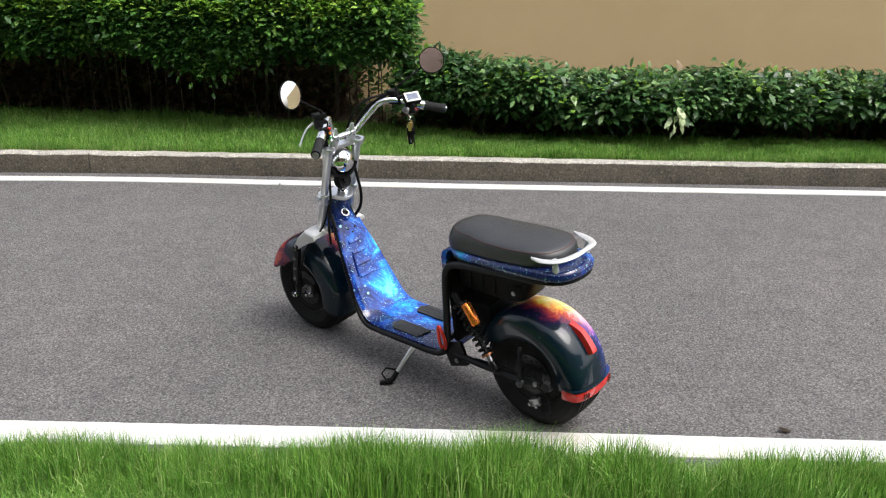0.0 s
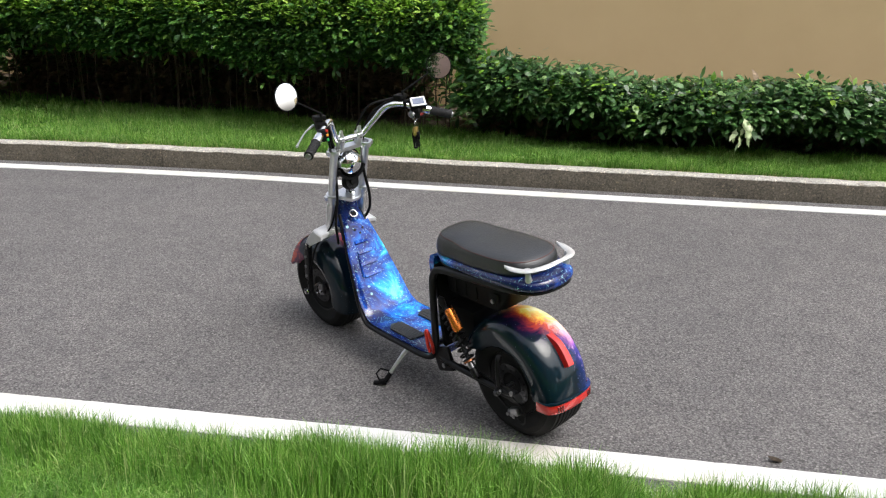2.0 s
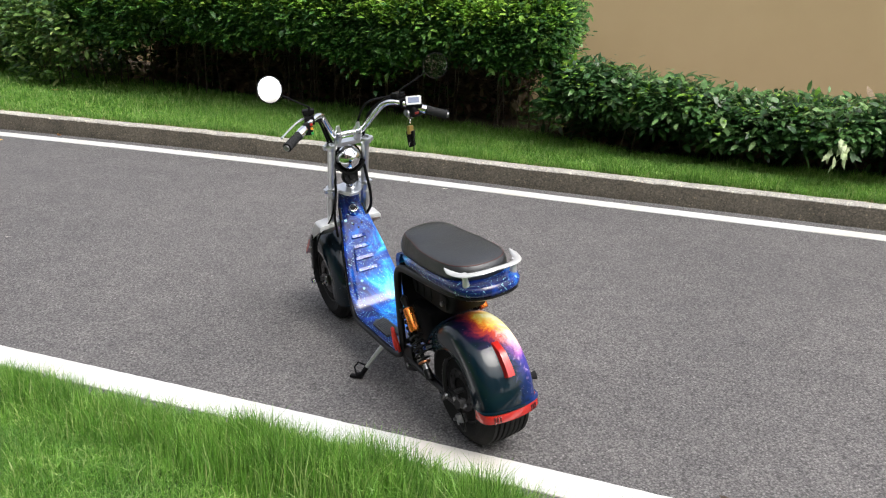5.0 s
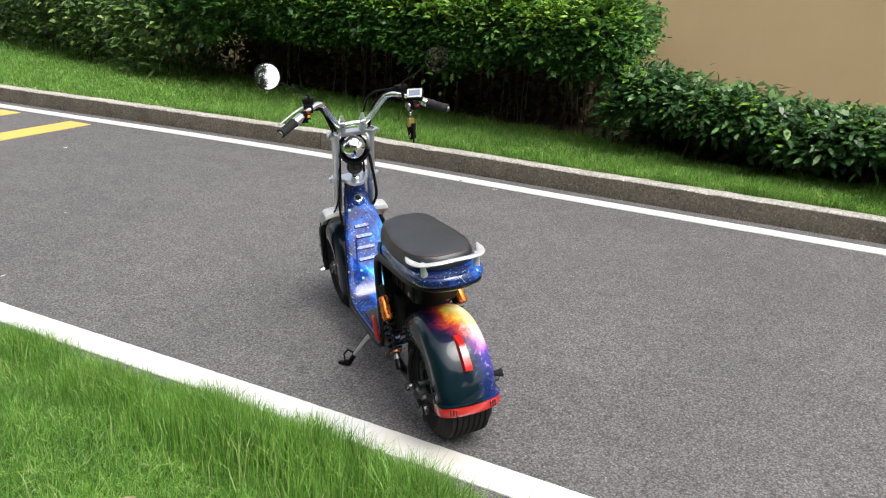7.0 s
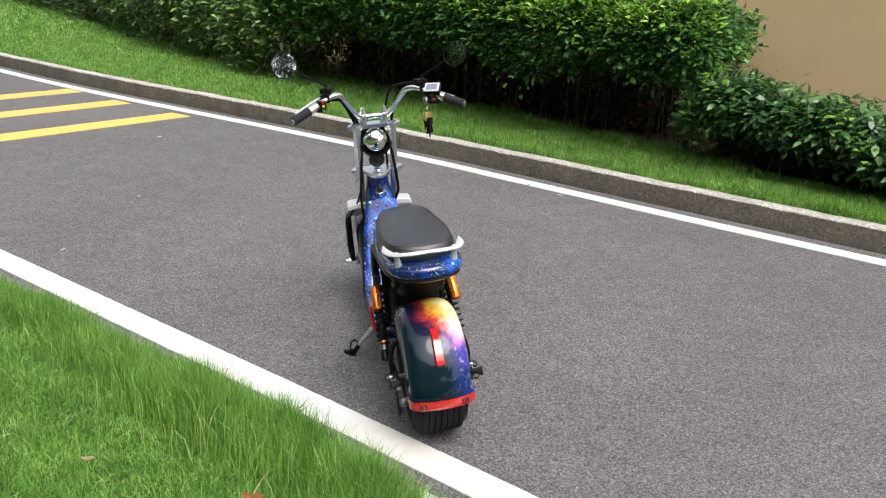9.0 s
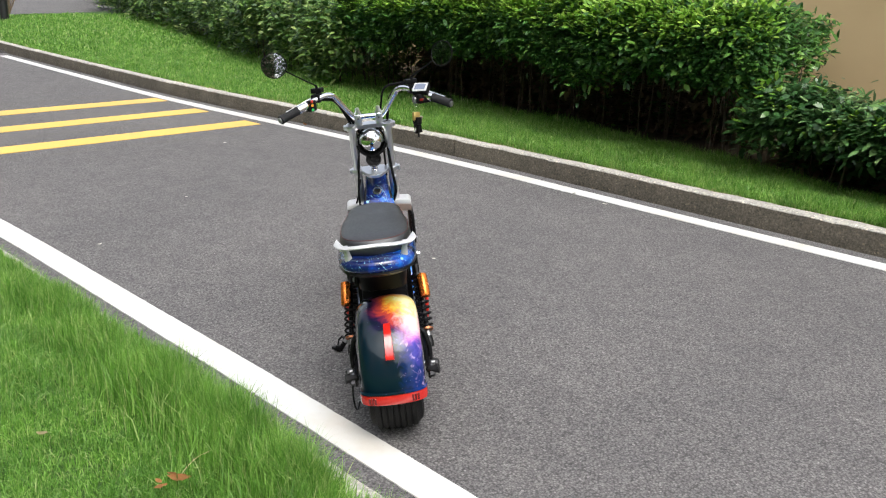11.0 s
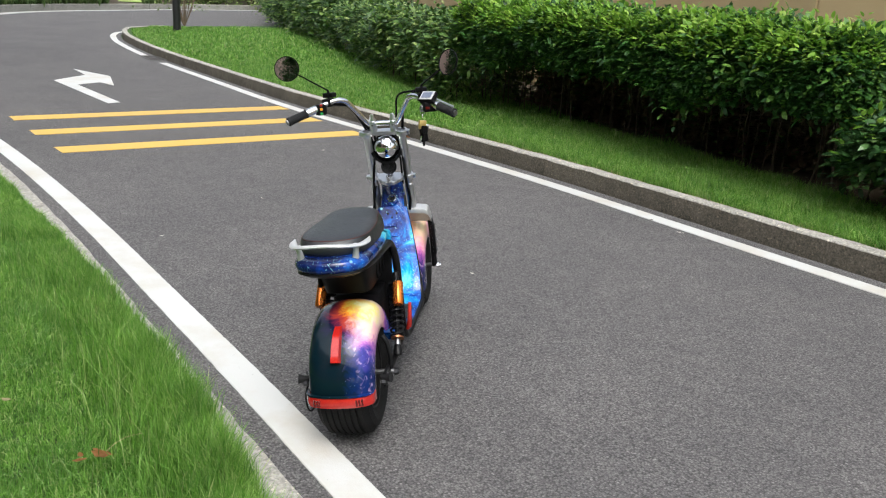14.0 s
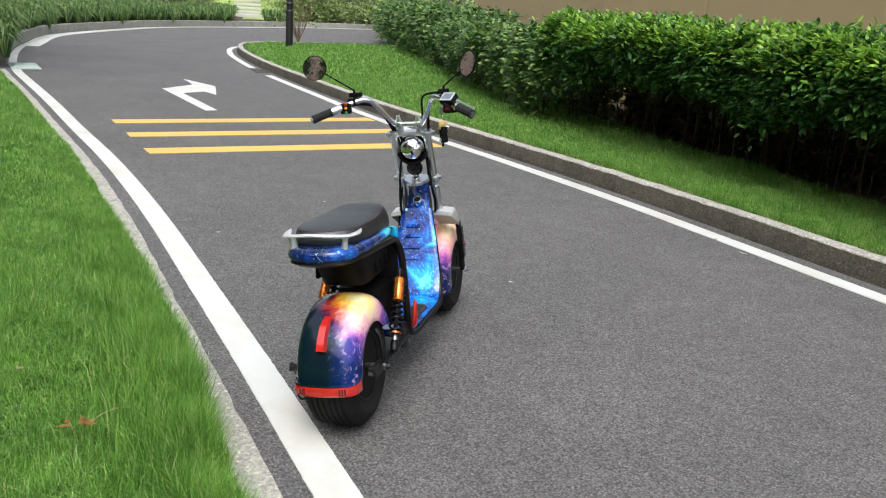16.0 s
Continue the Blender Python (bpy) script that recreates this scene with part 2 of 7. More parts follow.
def galaxy_fire(name, *hearts, pale_side=False):
    """Gloss lacquer of a mudguard: a fiery heart on its top with a sky highlight painted into its core, pink and violet
    down its right side, dark teal and navy elsewhere.
    """
    m, nt, b = shader(name)
    v = coords(nt)
    sep = node(nt, "ShaderNodeSeparateXYZ", Vector=v)
    x, y, z = sep.outputs
    cloud = noise_tex(nt, 11.0, 6.0, 0.6, v, 1.0)
    wisps = noise_tex(nt, 26.0, 5.0, 0.62, v, 1.6)
    d = None
    for heart in hearts:
        terms = [math_node(nt, "POWER", math_node(nt, "ABSOLUTE", math_node(nt, "DIVIDE", math_node(nt, "SUBTRACT", c, h), r)), 2.0) for c, h, r in ((x, heart[0], 0.33), (y, heart[1], 0.23), (z, heart[2], 0.275))]
        one = math_node(nt, "SQRT", math_node(nt, "ADD", math_node(nt, "ADD", terms[0], terms[1]), terms[2]))
        d = one if d is None else math_node(nt, "MINIMUM", d, one)
    d = math_node(nt, "ADD", d, math_node(nt, "MULTIPLY", math_node(nt, "SUBTRACT", cloud, 0.5), 0.55))
    d = math_node(nt, "ADD", d, math_node(nt, "MULTIPLY", math_node(nt, "SUBTRACT", wisps, 0.5), 0.24))
    right = math_node(nt, "ADD", math_node(nt, "MULTIPLY", math_node(nt, "SUBTRACT", -0.022, y), 17.0), math_node(nt, "MULTIPLY", math_node(nt, "SUBTRACT", wisps, 0.5), 1.6))
    right.node.use_clamp = True
    # the palest first stops paint the sky's highlight into the heart
    warm = ramp(nt, d, [(0.08, (1.0, 0.93, 0.50)), (0.15, (1.0, 0.76, 0.12)), (0.235, (1.0, 0.36, 0.03)), (0.33, (0.52, 0.06, 0.03)), (0.45, (0.14, 0.014, 0.045)), (0.56, (0.010, 0.007, 0.036)), (0.68, (0.0007, 0.009, 0.016))])
    side = [(0.10, (1.0, 0.94, 0.55)), (0.19, (1.0, 0.84, 0.28)), (0.29, (1.0, 0.78, 0.56)), (0.43, (0.98, 0.50, 0.58)), (0.56, (0.42, 0.13, 0.50)), (0.70, (0.06, 0.05, 0.32)), (0.86, (0.003, 0.020, 0.13))]
    if pale_side:
        side = [(0.16, (1.0, 0.80, 0.48)), (0.34, (1.0, 0.58, 0.44)), (0.50, (0.98, 0.36, 0.50)), (0.64, (0.48, 0.11, 0.44)), (0.78, (0.06, 0.03, 0.22)), (0.92, (0.004, 0.010, 0.08))]
    cool = ramp(nt, d, side)
    c = mix_rgb(nt, right, warm, cool)
    # pale lilac wisps through the bright side
    fine = noise_tex(nt, 19.0, 4.0, 0.55, v, 2.2)
    pale = ramp(nt, fine, [(0.56, (0, 0, 0)), (0.70, (1, 1, 1))])
    past = ramp(nt, d, [(0.30, (0, 0, 0)), (0.46, (1, 1, 1))])
    c = mix_rgb(nt, math_node(nt, "MULTIPLY", math_node(nt, "MULTIPLY", pale, right), math_node(nt, "MULTIPLY", past, 0.5)), c, (1.0, 0.72, 0.84) if pale_side else (0.86, 0.60, 0.90))
    stars = node(nt, "ShaderNodeTexVoronoi", Scale=75.0, Vector=v)
    s1 = math_node(nt, "MULTIPLY", ramp(nt, stars.outputs["Distance"], [(0.06, (1, 1, 1)), (0.11, (0, 0, 0))]), ramp(nt, stars.outputs["Color"], [(0.60, (0, 0, 0)), (0.65, (1, 1, 1))]))
    c = mix_rgb(nt, math_node(nt, "MULTIPLY", s1, 0.4), c, (0.4, 0.5, 0.75))
    nt.links.new(c, b.inputs["Base Color"])
    b.inputs["Roughness"].default_value = 0.5
    b.inputs["Specular IOR Level"].default_value = 0.08
    b.inputs["Coat Weight"].default_value = 1.0
    b.inputs["Coat Roughness"].default_value = 0.02
    b.inputs["Coat IOR"].default_value = 1.40
    return m


def tread_material():
    m = surface("tyre_rubber", (0.007, 0.007, 0.0075), (0.017, 0.0165, 0.016), 0.78, 0.0, 14.0, 220.0, 0.25)
    return m


M_ASPHALT = asphalt_material()
M_WHITE = line_paint("white_road_paint", (0.59, 0.59, 0.57), (0.48, 0.42, 0.33))
M_YELLOW = line_paint("yellow_road_paint", (0.68, 0.425, 0.09), (0.54, 0.34, 0.11), 0.70)
# kerb faces: colour lowered to offset the sun on them; the tops are worn
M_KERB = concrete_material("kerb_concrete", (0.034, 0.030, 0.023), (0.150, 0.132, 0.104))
M_BENDKERB = concrete_material("pale_kerb_concrete", (0.16, 0.155, 0.14), (0.36, 0.35, 0.32))
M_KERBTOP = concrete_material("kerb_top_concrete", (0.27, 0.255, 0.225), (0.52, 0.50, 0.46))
M_SOIL = surface("soil", (0.035, 0.026, 0.016), (0.085, 0.062, 0.038), 0.95, 0.0, 3.0, 60.0, 0.6)
M_TURF = surface("turf_base", (0.026, 0.066, 0.009), (0.060, 0.130, 0.018), 0.95, 0.0, 2.0, 70.0, 0.6)
M_GRASS = foliage_material("grass_blades", [(0.0, (0.066, 0.180, 0.022)), (0.5, (0.168, 0.365, 0.056)), (0.86, (0.290, 0.505, 0.120)), (1.0, (0.48, 0.56, 0.25))], 0.42, 0.40, False, 5.5)
M_LEAF_TALL = foliage_material("hedge_leaf_pointed", [(0.0, (0.022, 0.070, 0.019)), (0.55, (0.054, 0.152, 0.034)), (0.86, (0.115, 0.265, 0.052)), (1.0, (0.25, 0.44, 0.09))], 0.34, 0.32)
M_LEAF_LOW = foliage_material("hedge_leaf_round", [(0.0, (0.018, 0.056, 0.018)), (0.55, (0.048, 0.125, 0.037)), (0.88, (0.115, 0.235, 0.075)), (1.0, (0.25, 0.38, 0.16))], 0.28)
M_LEAF_FAR = foliage_material("hedge_leaf_pale", [(0.0, (0.022, 0.066, 0.014)), (0.55, (0.070, 0.160, 0.028)), (0.9, (0.20, 0.31, 0.075)), (1.0, (0.34, 0.42, 0.16))], 0.45)
M_LEAF_ONE = foliage_material("hedge_leaf_single", [(0.0, (0.025, 0.065, 0.015)), (0.6, (0.055, 0.125, 0.026)), (1.0, (0.14, 0.24, 0.06))], 0.33, 0.25, True)
M_LEAF_PALE = foliage_material("young_leaf", [(0.0, (0.42, 0.54, 0.32)), (1.0, (0.62, 0.70, 0.46))], 0.4, 0.3, True)
M_STRAP = foliage_material("strap_leaves", [(0.0, (0.045, 0.100, 0.024)), (0.6, (0.115, 0.215, 0.056)), (1.0, (0.29, 0.38, 0.15))], 0.5, 0.35)
M_LEAF_SHRUB = foliage_material("shrub_leaf_pale", [(0.0, (0.085, 0.145, 0.036)), (0.6, (0.200, 0.300, 0.085)), (1.0, (0.42, 0.48, 0.20))], 0.5, 0.35)
M_STEM = surface("shaded_stem_bark", (0.045, 0.034, 0.024), (0.115, 0.088, 0.062), 0.9, 0.0, 20.0, 200.0, 0.4)
M_LEAF_YOUNG = foliage_material("hedge_leaf_young", [(0.0, (0.12, 0.27, 0.030)), (0.6, (0.23, 0.43, 0.055)), (1.0, (0.40, 0.58, 0.11))], 0.45, 0.4)
M_PALETWIG = surface("pale_twig_bark", (0.16, 0.11, 0.075), (0.28, 0.20, 0.14), 0.9, 0.0, 20.0, 200.0, 0.3)
M_INNER = surface("shade_filler_brown", (0.13, 0.095, 0.062), (0.29, 0.215, 0.14), 0.9, 0.0, 20.0, 120.0, 0.3)
M_TWIG = surface("twig_bark", (0.035, 0.026, 0.018), (0.10, 0.075, 0.05), 0.9, 0.0, 20.0, 200.0, 0.4)
M_WALL = plaster_material("ochre_render", (0.420, 0.308, 0.163), (0.470, 0.352, 0.192))
M_BACKWALL = plaster_material("rose_brown_render", (0.40, 0.255, 0.21), (0.50, 0.325, 0.27))
M_POST = surface("black_post_paint", (0.008, 0.008, 0.009), (0.02, 0.02, 0.021), 0.4)
M_GRATE = surface("pale_green_grate", (0.36, 0.44, 0.40), (0.52, 0.60, 0.55), 0.6, 0.0, 6.0, 80.0, 0.2)
M_DRYLEAF = surface("dry_leaf", (0.28, 0.10, 0.03), (0.46, 0.24, 0.08), 0.8, 0.0, 20.0, 150.0, 0.2)
M_STRAW = surface("dry_straw", (0.38, 0.30, 0.16), (0.54, 0.45, 0.26), 0.8, 0.0, 20.0, 150.0, 0.2)
M_PALELITTER = surface("pale_litter", (0.55, 0.52, 0.44), (0.75, 0.72, 0.62), 0.8, 0.0, 20.0, 150.0, 0.2)


# ---- mesh helpers ----
def link_mesh(name, me, material, parent=None, label=""):
    if material is not None:
        me.materials.append(material)
    ob = new(name, me)
    if parent is not None:
        ob.parent = parent
    if label:
        ob["label"] = label
    return ob


def part(name, bm, material, parent=None, label="", smooth=40, m=None):
    """One bmesh becomes one mesh object under a thing or a part."""
    if m is not None:
        bmesh.ops.transform(bm, matrix=m, verts=bm.verts)
    me = bpy.data.meshes.new(name)
    bmesh.ops.recalc_face_normals(bm, faces=bm.faces)
    bm.to_mesh(me)
    bm.free()
    if smooth:
        me.polygons.foreach_set("use_smooth", [True] * len(me.polygons))
        me.set_sharp_from_angle(angle=radians(smooth))
    return link_mesh(name, me, material, parent, label)


def soup(name, verts, faces, material, parent=None, label="", smooth=False):
    """A mesh out of arrays: verts (n, 3), faces (m, k)."""
    verts, faces = np.asarray(verts, np.float32), np.asarray(faces, np.int32)
    me = bpy.data.meshes.new(name)
    k = faces.shape[1]
    me.vertices.add(len(verts))
    me.vertices.foreach_set("co", verts.ravel())
    me.loops.add(faces.size)
    me.loops.foreach_set("vertex_index", faces.ravel())
    me.polygons.add(len(faces))
    me.polygons.foreach_set("loop_start", np.arange(0, faces.size, k, dtype=np.int32))
    me.polygons.foreach_set("use_smooth", np.full(len(faces), smooth))
    me.update(calc_edges=True)
    return link_mesh(name, me, material, parent, label)


def spline(points, n, closed=False):
    """n points along a Catmull-Rom curve through the given ones."""
    p = np.array(points, float)
    if closed:
        p = np.vstack([p[-1], p, p[0], p[1]])
    else:
        p = np.vstack([2 * p[0] - p[1], p, 2 * p[-1] - p[-2]])
    segs = len(p) - 3
    out = []
    for t in np.linspace(0, segs, n, endpoint=not closed):
        i = min(int(t), segs - 1)
        f = t - i
        a, b, c, d = p[i:i + 4]
        out.append(0.5 * (2 * b + (c - a) * f + (2 * a - 5 * b + 4 * c - d) * f ** 2 + (3 * b - a - 3 * c + d) * f ** 3))
    return np.array(out)


def even(line, step):
    """The same polyline with points at even steps."""
    d = np.r_[0, np.cumsum(np.linalg.norm(np.diff(line, axis=0), axis=1))]
    s = np.arange(0, d[-1], step)
    return np.stack([np.interp(s, d, line[:, k]) for k in range(line.shape[1])], 1)


def shifted(line, dist):
    """A plan curve moved sideways to its left by dist."""
    t = np.gradient(line, axis=0)
    t /= np.linalg.norm(t, axis=1)[:, None]
    return line + np.stack([-t[:, 1], t[:, 0]], 1) * dist


def tube(bm, pts, r, seg=10, caps=True):
    """A round bar along points; r is one radius or one for each point."""
    pts = [Vector(p) for p in pts]
    rs = r if isinstance(r, (list, tuple)) else [r] * len(pts)
    t0 = (pts[1] - pts[0]).normalized()
    nrm = t0.orthogonal().normalized()
    rings = []
    for i, p in enumerate(pts):
        t = (pts[min(i + 1, len(pts) - 1)] - pts[max(i - 1, 0)]).normalized()
        nrm = (nrm - t * nrm.dot(t)).normalized()
        bi = t.cross(nrm)
        rings.append([bm.verts.new(p + (nrm * math.cos(a) + bi * math.sin(a)) * rs[i]) for a in (2 * math.pi * k / seg for k in range(seg))])
    for a, b in zip(rings, rings[1:]):
        for k in range(seg):
            bm.faces.new((a[k], a[(k + 1) % seg], b[(k + 1) % seg], b[k]))
    if caps:
        bm.faces.new(rings[0][::-1])
        bm.faces.new(rings[-1])
    return bm


def lathe(bm, profile, m, seg=32, caps=True):
    """Profile of (radius, along) turned round the z axis of the pose m."""
    rings = []
    for r, h in profile:
        rings.append([bm.verts.new(m @ Vector((r * math.cos(a), r * math.sin(a), h))) for a in (2 * math.pi * k / seg for k in range(seg))])
    for a, b in zip(rings, rings[1:]):
        for k in range(seg):
            bm.faces.new((a[k], a[(k + 1) % seg], b[(k + 1) % seg], b[k]))
    if caps and profile[0][0] > 1e-4:
        bm.faces.new(rings[0][::-1])
    if caps and profile[-1][0] > 1e-4:
        bm.faces.new(rings[-1])
    bmesh.ops.remove_doubles(bm, verts=bm.verts, dist=1e-5)
    return bm


def block(bm, size, m=Matrix(), bevel=0.0, segs=2):
    """A bevelled box of that size about the pose m."""
    made = bmesh.ops.create_cube(bm, size=1.0, matrix=m @ Matrix.Diagonal((*size, 1)))
    if bevel:
        edges = {e for v in made["verts"] for e in v.link_edges}
        bmesh.ops.bevel(bm, geom=list(edges), offset=bevel, segments=segs, affect="EDGES", profile=0.6)
    return bm


def loft(bm, rings, closed=True, caps=True):
    rv = [[bm.verts.new(p) for p in ring] for ring in rings]
    n = len(rv[0])
    for a, b in zip(rv, rv[1:]):
        for k in range(n if closed else n - 1):
            bm.faces.new((a[k], a[(k + 1) % n], b[(k + 1) % n], b[k]))
    if caps and closed:
        bm.faces.new(rv[0][::-1])
        bm.faces.new(rv[-1])
    return bm


def along(p, q, roll=0.0):
    """The pose at p whose z axis points to q."""
    p, q = Vector(p), Vector(q)
    return Matrix.Translation(p) @ (q - p).to_track_quat("Z", "Y").to_matrix().to_4x4() @ Matrix.Rotation(roll, 4, "Z")


def sheet(name, a, b, za, zb, material, kind="structure", label="", category="", steps=1):
    """A ground sheet between two plan curves with equal counts."""
    n = len(a)
    rows = []
    for k in range(steps + 1):
        f = k / steps
        rows.append(np.c_[a * (1 - f) + b * f, np.full(n, za * (1 - f) + zb * f)])
    v = np.vstack(rows)
    f = [(r * n + i, (r + 1) * n + i, (r + 1) * n + i + 1, r * n + i + 1) for r in range(steps) for i in range(n - 1)]
    ob = soup(name, v, f, material)
    return tagged(ob, label, category, "", kind)


def slab(name, outline, z0, z1, material, parent=None, label=""):
    """A thin flat plate with the given plan outline."""
    bm = bmesh.new()
    lo = [bm.verts.new((x, y, z0)) for x, y in outline]
    hi = [bm.verts.new((x, y, z1)) for x, y in outline]
    bm.faces.new(hi)
    n = len(hi)
    for k in range(n):
        bm.faces.new((lo[k], lo[(k + 1) % n], hi[(k + 1) % n], hi[k]))
    return part(name, bm, material, parent, label, 0)


# ---- the plan of the drive ----
# NEAR: road side of the near white line; FAR: road side of the far white line (both from right to far left)
NEAR = spline([(22, 4.5), (12, 3.70), (6, 3.25), (1.7, 2.925), (0, 2.80), (-1.13, 2.705), (-2.4, 2.595), (-3.66, 2.46), (-5.02, 2.28), (-6.61, 2.03), (-8.93, 1.68), (-11.35, 1.28), (-12.78, 1.05), (-14.7, 0.84), (-17.6, 0.71), (-20.2, 0.79), (-24.2, 1.15), (-28.9, 2.74), (-33.5, 4.92), (-38.2, 9.04), (-41.4, 12.43), (-47, 22), (-50, 34)], 1200)
FAR = spline([(22, 7.95), (12, 7.18), (6, 6.72), (3, 6.485), (0, 6.255), (-1.4, 6.165), (-2.72, 6.08), (-4.38, 5.89), (-7.5, 5.48), (-10.35, 5.30), (-13.4, 5.14), (-15.2, 5.11), (-17.4, 5.15), (-19.2, 5.26), (-21.2, 5.56), (-22.5, 6.11), (-24, 7.9), (-26.3, 12.5), (-31, 24), (-33, 36)], 1200)
ROAD_N, ROAD_F = shifted(NEAR, 0.30), shifted(FAR, -0.26)
LAWN_EDGE = shifted(NEAR, 0.33)


def y_on(line, x):
    """y of a plan curve at x, for its stretch before the bend."""
    keep = line[:, 0] > -17
    return np.interp(x, line[keep, 0][::-1], line[keep, 1][::-1])


# ground, road and verges
g = bmesh.new()
bmesh.ops.create_grid(g, x_segments=8, y_segments=8, size=300)
bmesh.ops.translate(g, verts=g.verts, vec=(0, 0, -0.06))
tagged(part("ground", g, M_TURF, smooth=0), "wide grassy ground round the drive", "ground", "", "structure")
sheet("road", ROAD_N, ROAD_F, 0.0, 0.0, M_ASPHALT, label="dark grey coarse asphalt drive bending to the right", category="road", steps=6)
lawn_far = np.c_[NEAR[:, 0] * 1.0, np.full(len(NEAR), -8.0)]
keep = NEAR[:, 0] > -13.2
inner_edge = shifted(NEAR, 0.75)
sheet("lawn_edge_soil", LAWN_EDGE[keep], inner_edge[keep], 0.014, 0.085, M_TURF, label="lawn soil rising from the edging kerb", category="lawn", steps=2)
sheet("lawn_soil", inner_edge[keep], lawn_far[keep], 0.085, 0.11, M_TURF, label="short green lawn soil beside the drive", category="lawn", steps=4)
keep = NEAR[:, 0] <= -13.0
bank = shifted(NEAR, 9.0)
sheet("planting_bank", shifted(NEAR, 0.31)[keep], bank[keep], 0.12, 0.9, M_SOIL, label="planted soil bank behind the bend", category="bank", steps=3)
KERB_BACK = shifted(FAR, -0.408)


def hedge_foot(x):
    """y of the verge's back edge, where the hedges stand."""
    return np.interp(x, [-45, -34, -24, -15, -9.6, -4, -2, 0, 3, 30], [14, 12.4, 11.3, 9.8, 8.6, 8.05, 7.85, 7.5, 7.6, 9.6])


keep = FAR[:, 0] > -21
kb = KERB_BACK[keep]
foot_line = np.c_[kb[:, 0], hedge_foot(kb[:, 0]) - 0.12]
sheet("verge_soil", kb, foot_line, 0.125, 0.165, M_TURF, label="grass verge soil between kerb and hedges", category="verge", steps=3)
sheet("hedge_bed", foot_line, np.c_[kb[:, 0], hedge_foot(kb[:, 0]) + 3.2], 0.165, 0.21, M_SOIL, label="bare dark soil bed under the hedges", category="soil bed", steps=3)
keep = FAR[:, 0] <= -20.8
sheet("corner_soil", KERB_BACK[keep], np.c_[np.linspace(-21, -26, keep.sum()), np.linspace(12.4, 36, keep.sum())], 0.125, 0.2, M_TURF, label="grass corner inside the bend", category="verge", steps=2)


# painted lines
def painted(name, inner, width, label, material=None, wobble=0.0008, seed=1):
    rng = np.random.default_rng(seed)
    a = even(inner, 0.03)
    b = shifted(a, width)
    a = a + rng.normal(0, wobble, a.shape) * (0.3, 1)
    b = b + rng.normal(0, wobble, b.shape) * (0.3, 1)
    n = len(a)
    top = np.c_[np.vstack([a, b]), np.full(2 * n, 0.0045)]
    low = np.c_[np.vstack([a, b]), np.full(2 * n, -0.002)]
    f = [(i, n + i, n + i + 1, i + 1) for i in range(n - 1)]
    f += [(2 * n + i, i, i + 1, 2 * n + i + 1) for i in range(n - 1)]
    f += [(n + i, 3 * n + i, 3 * n + i + 1, n + i + 1) for i in range(n - 1)]
    ob = soup(name, np.vstack([top, low]), f, material or M_WHITE)
    return tagged(ob, label, "road marking", "", "structure")


painted("near_edge_line", NEAR, 0.14, "worn white painted edge line along the lawn", seed=3)
run = (NEAR[:, 0] < -19) & (NEAR[:, 1] < 26)
painted("outer_bend_line", shifted(NEAR[run], -0.27), 0.26, "broad white painted line round the outside of the bend", seed=8)
run = FAR[:, 0] > -13.4
painted("far_edge_line", FAR[run], -0.135, "white painted edge line along the raised kerb", seed=4)
run = (FAR[:, 0] < -14.9) & (FAR[:, 0] > -23.5)
painted("bend_edge_line", FAR[run], -0.14, "short white painted line round the bend", seed=5)
for k, (p0, p1) in enumerate((((-5.28, 2.56), (-5.64, 5.60)), ((-6.24, 2.43), (-6.64, 5.52)), ((-7.18, 2.31), (-7.61, 5.45)))):
    f = np.linspace(0, 1, 60)[:, None]
    bar = np.array(p0) * (1 - f) + np.array(p1) * f
    ob = painted("speed_marking", bar, -0.28, "faded yellow painted bar across the drive", M_YELLOW, 0.005, 10 + k)
    ob["group"] = "yellow bars across the drive"
arrow = [(-8.16, 3.60), (-10.03, 3.35), (-10.32, 3.68), (-9.90, 3.81), (-11.11, 3.95), (-12.19, 3.56), (-11.29, 3.62), (-10.58, 3.10), (-8.09, 3.45)]
tagged(slab("turn_arrow", arrow, -0.002, 0.0045, M_WHITE), "white painted right-turn arrow on the asphalt", "road marking", "", "structure")


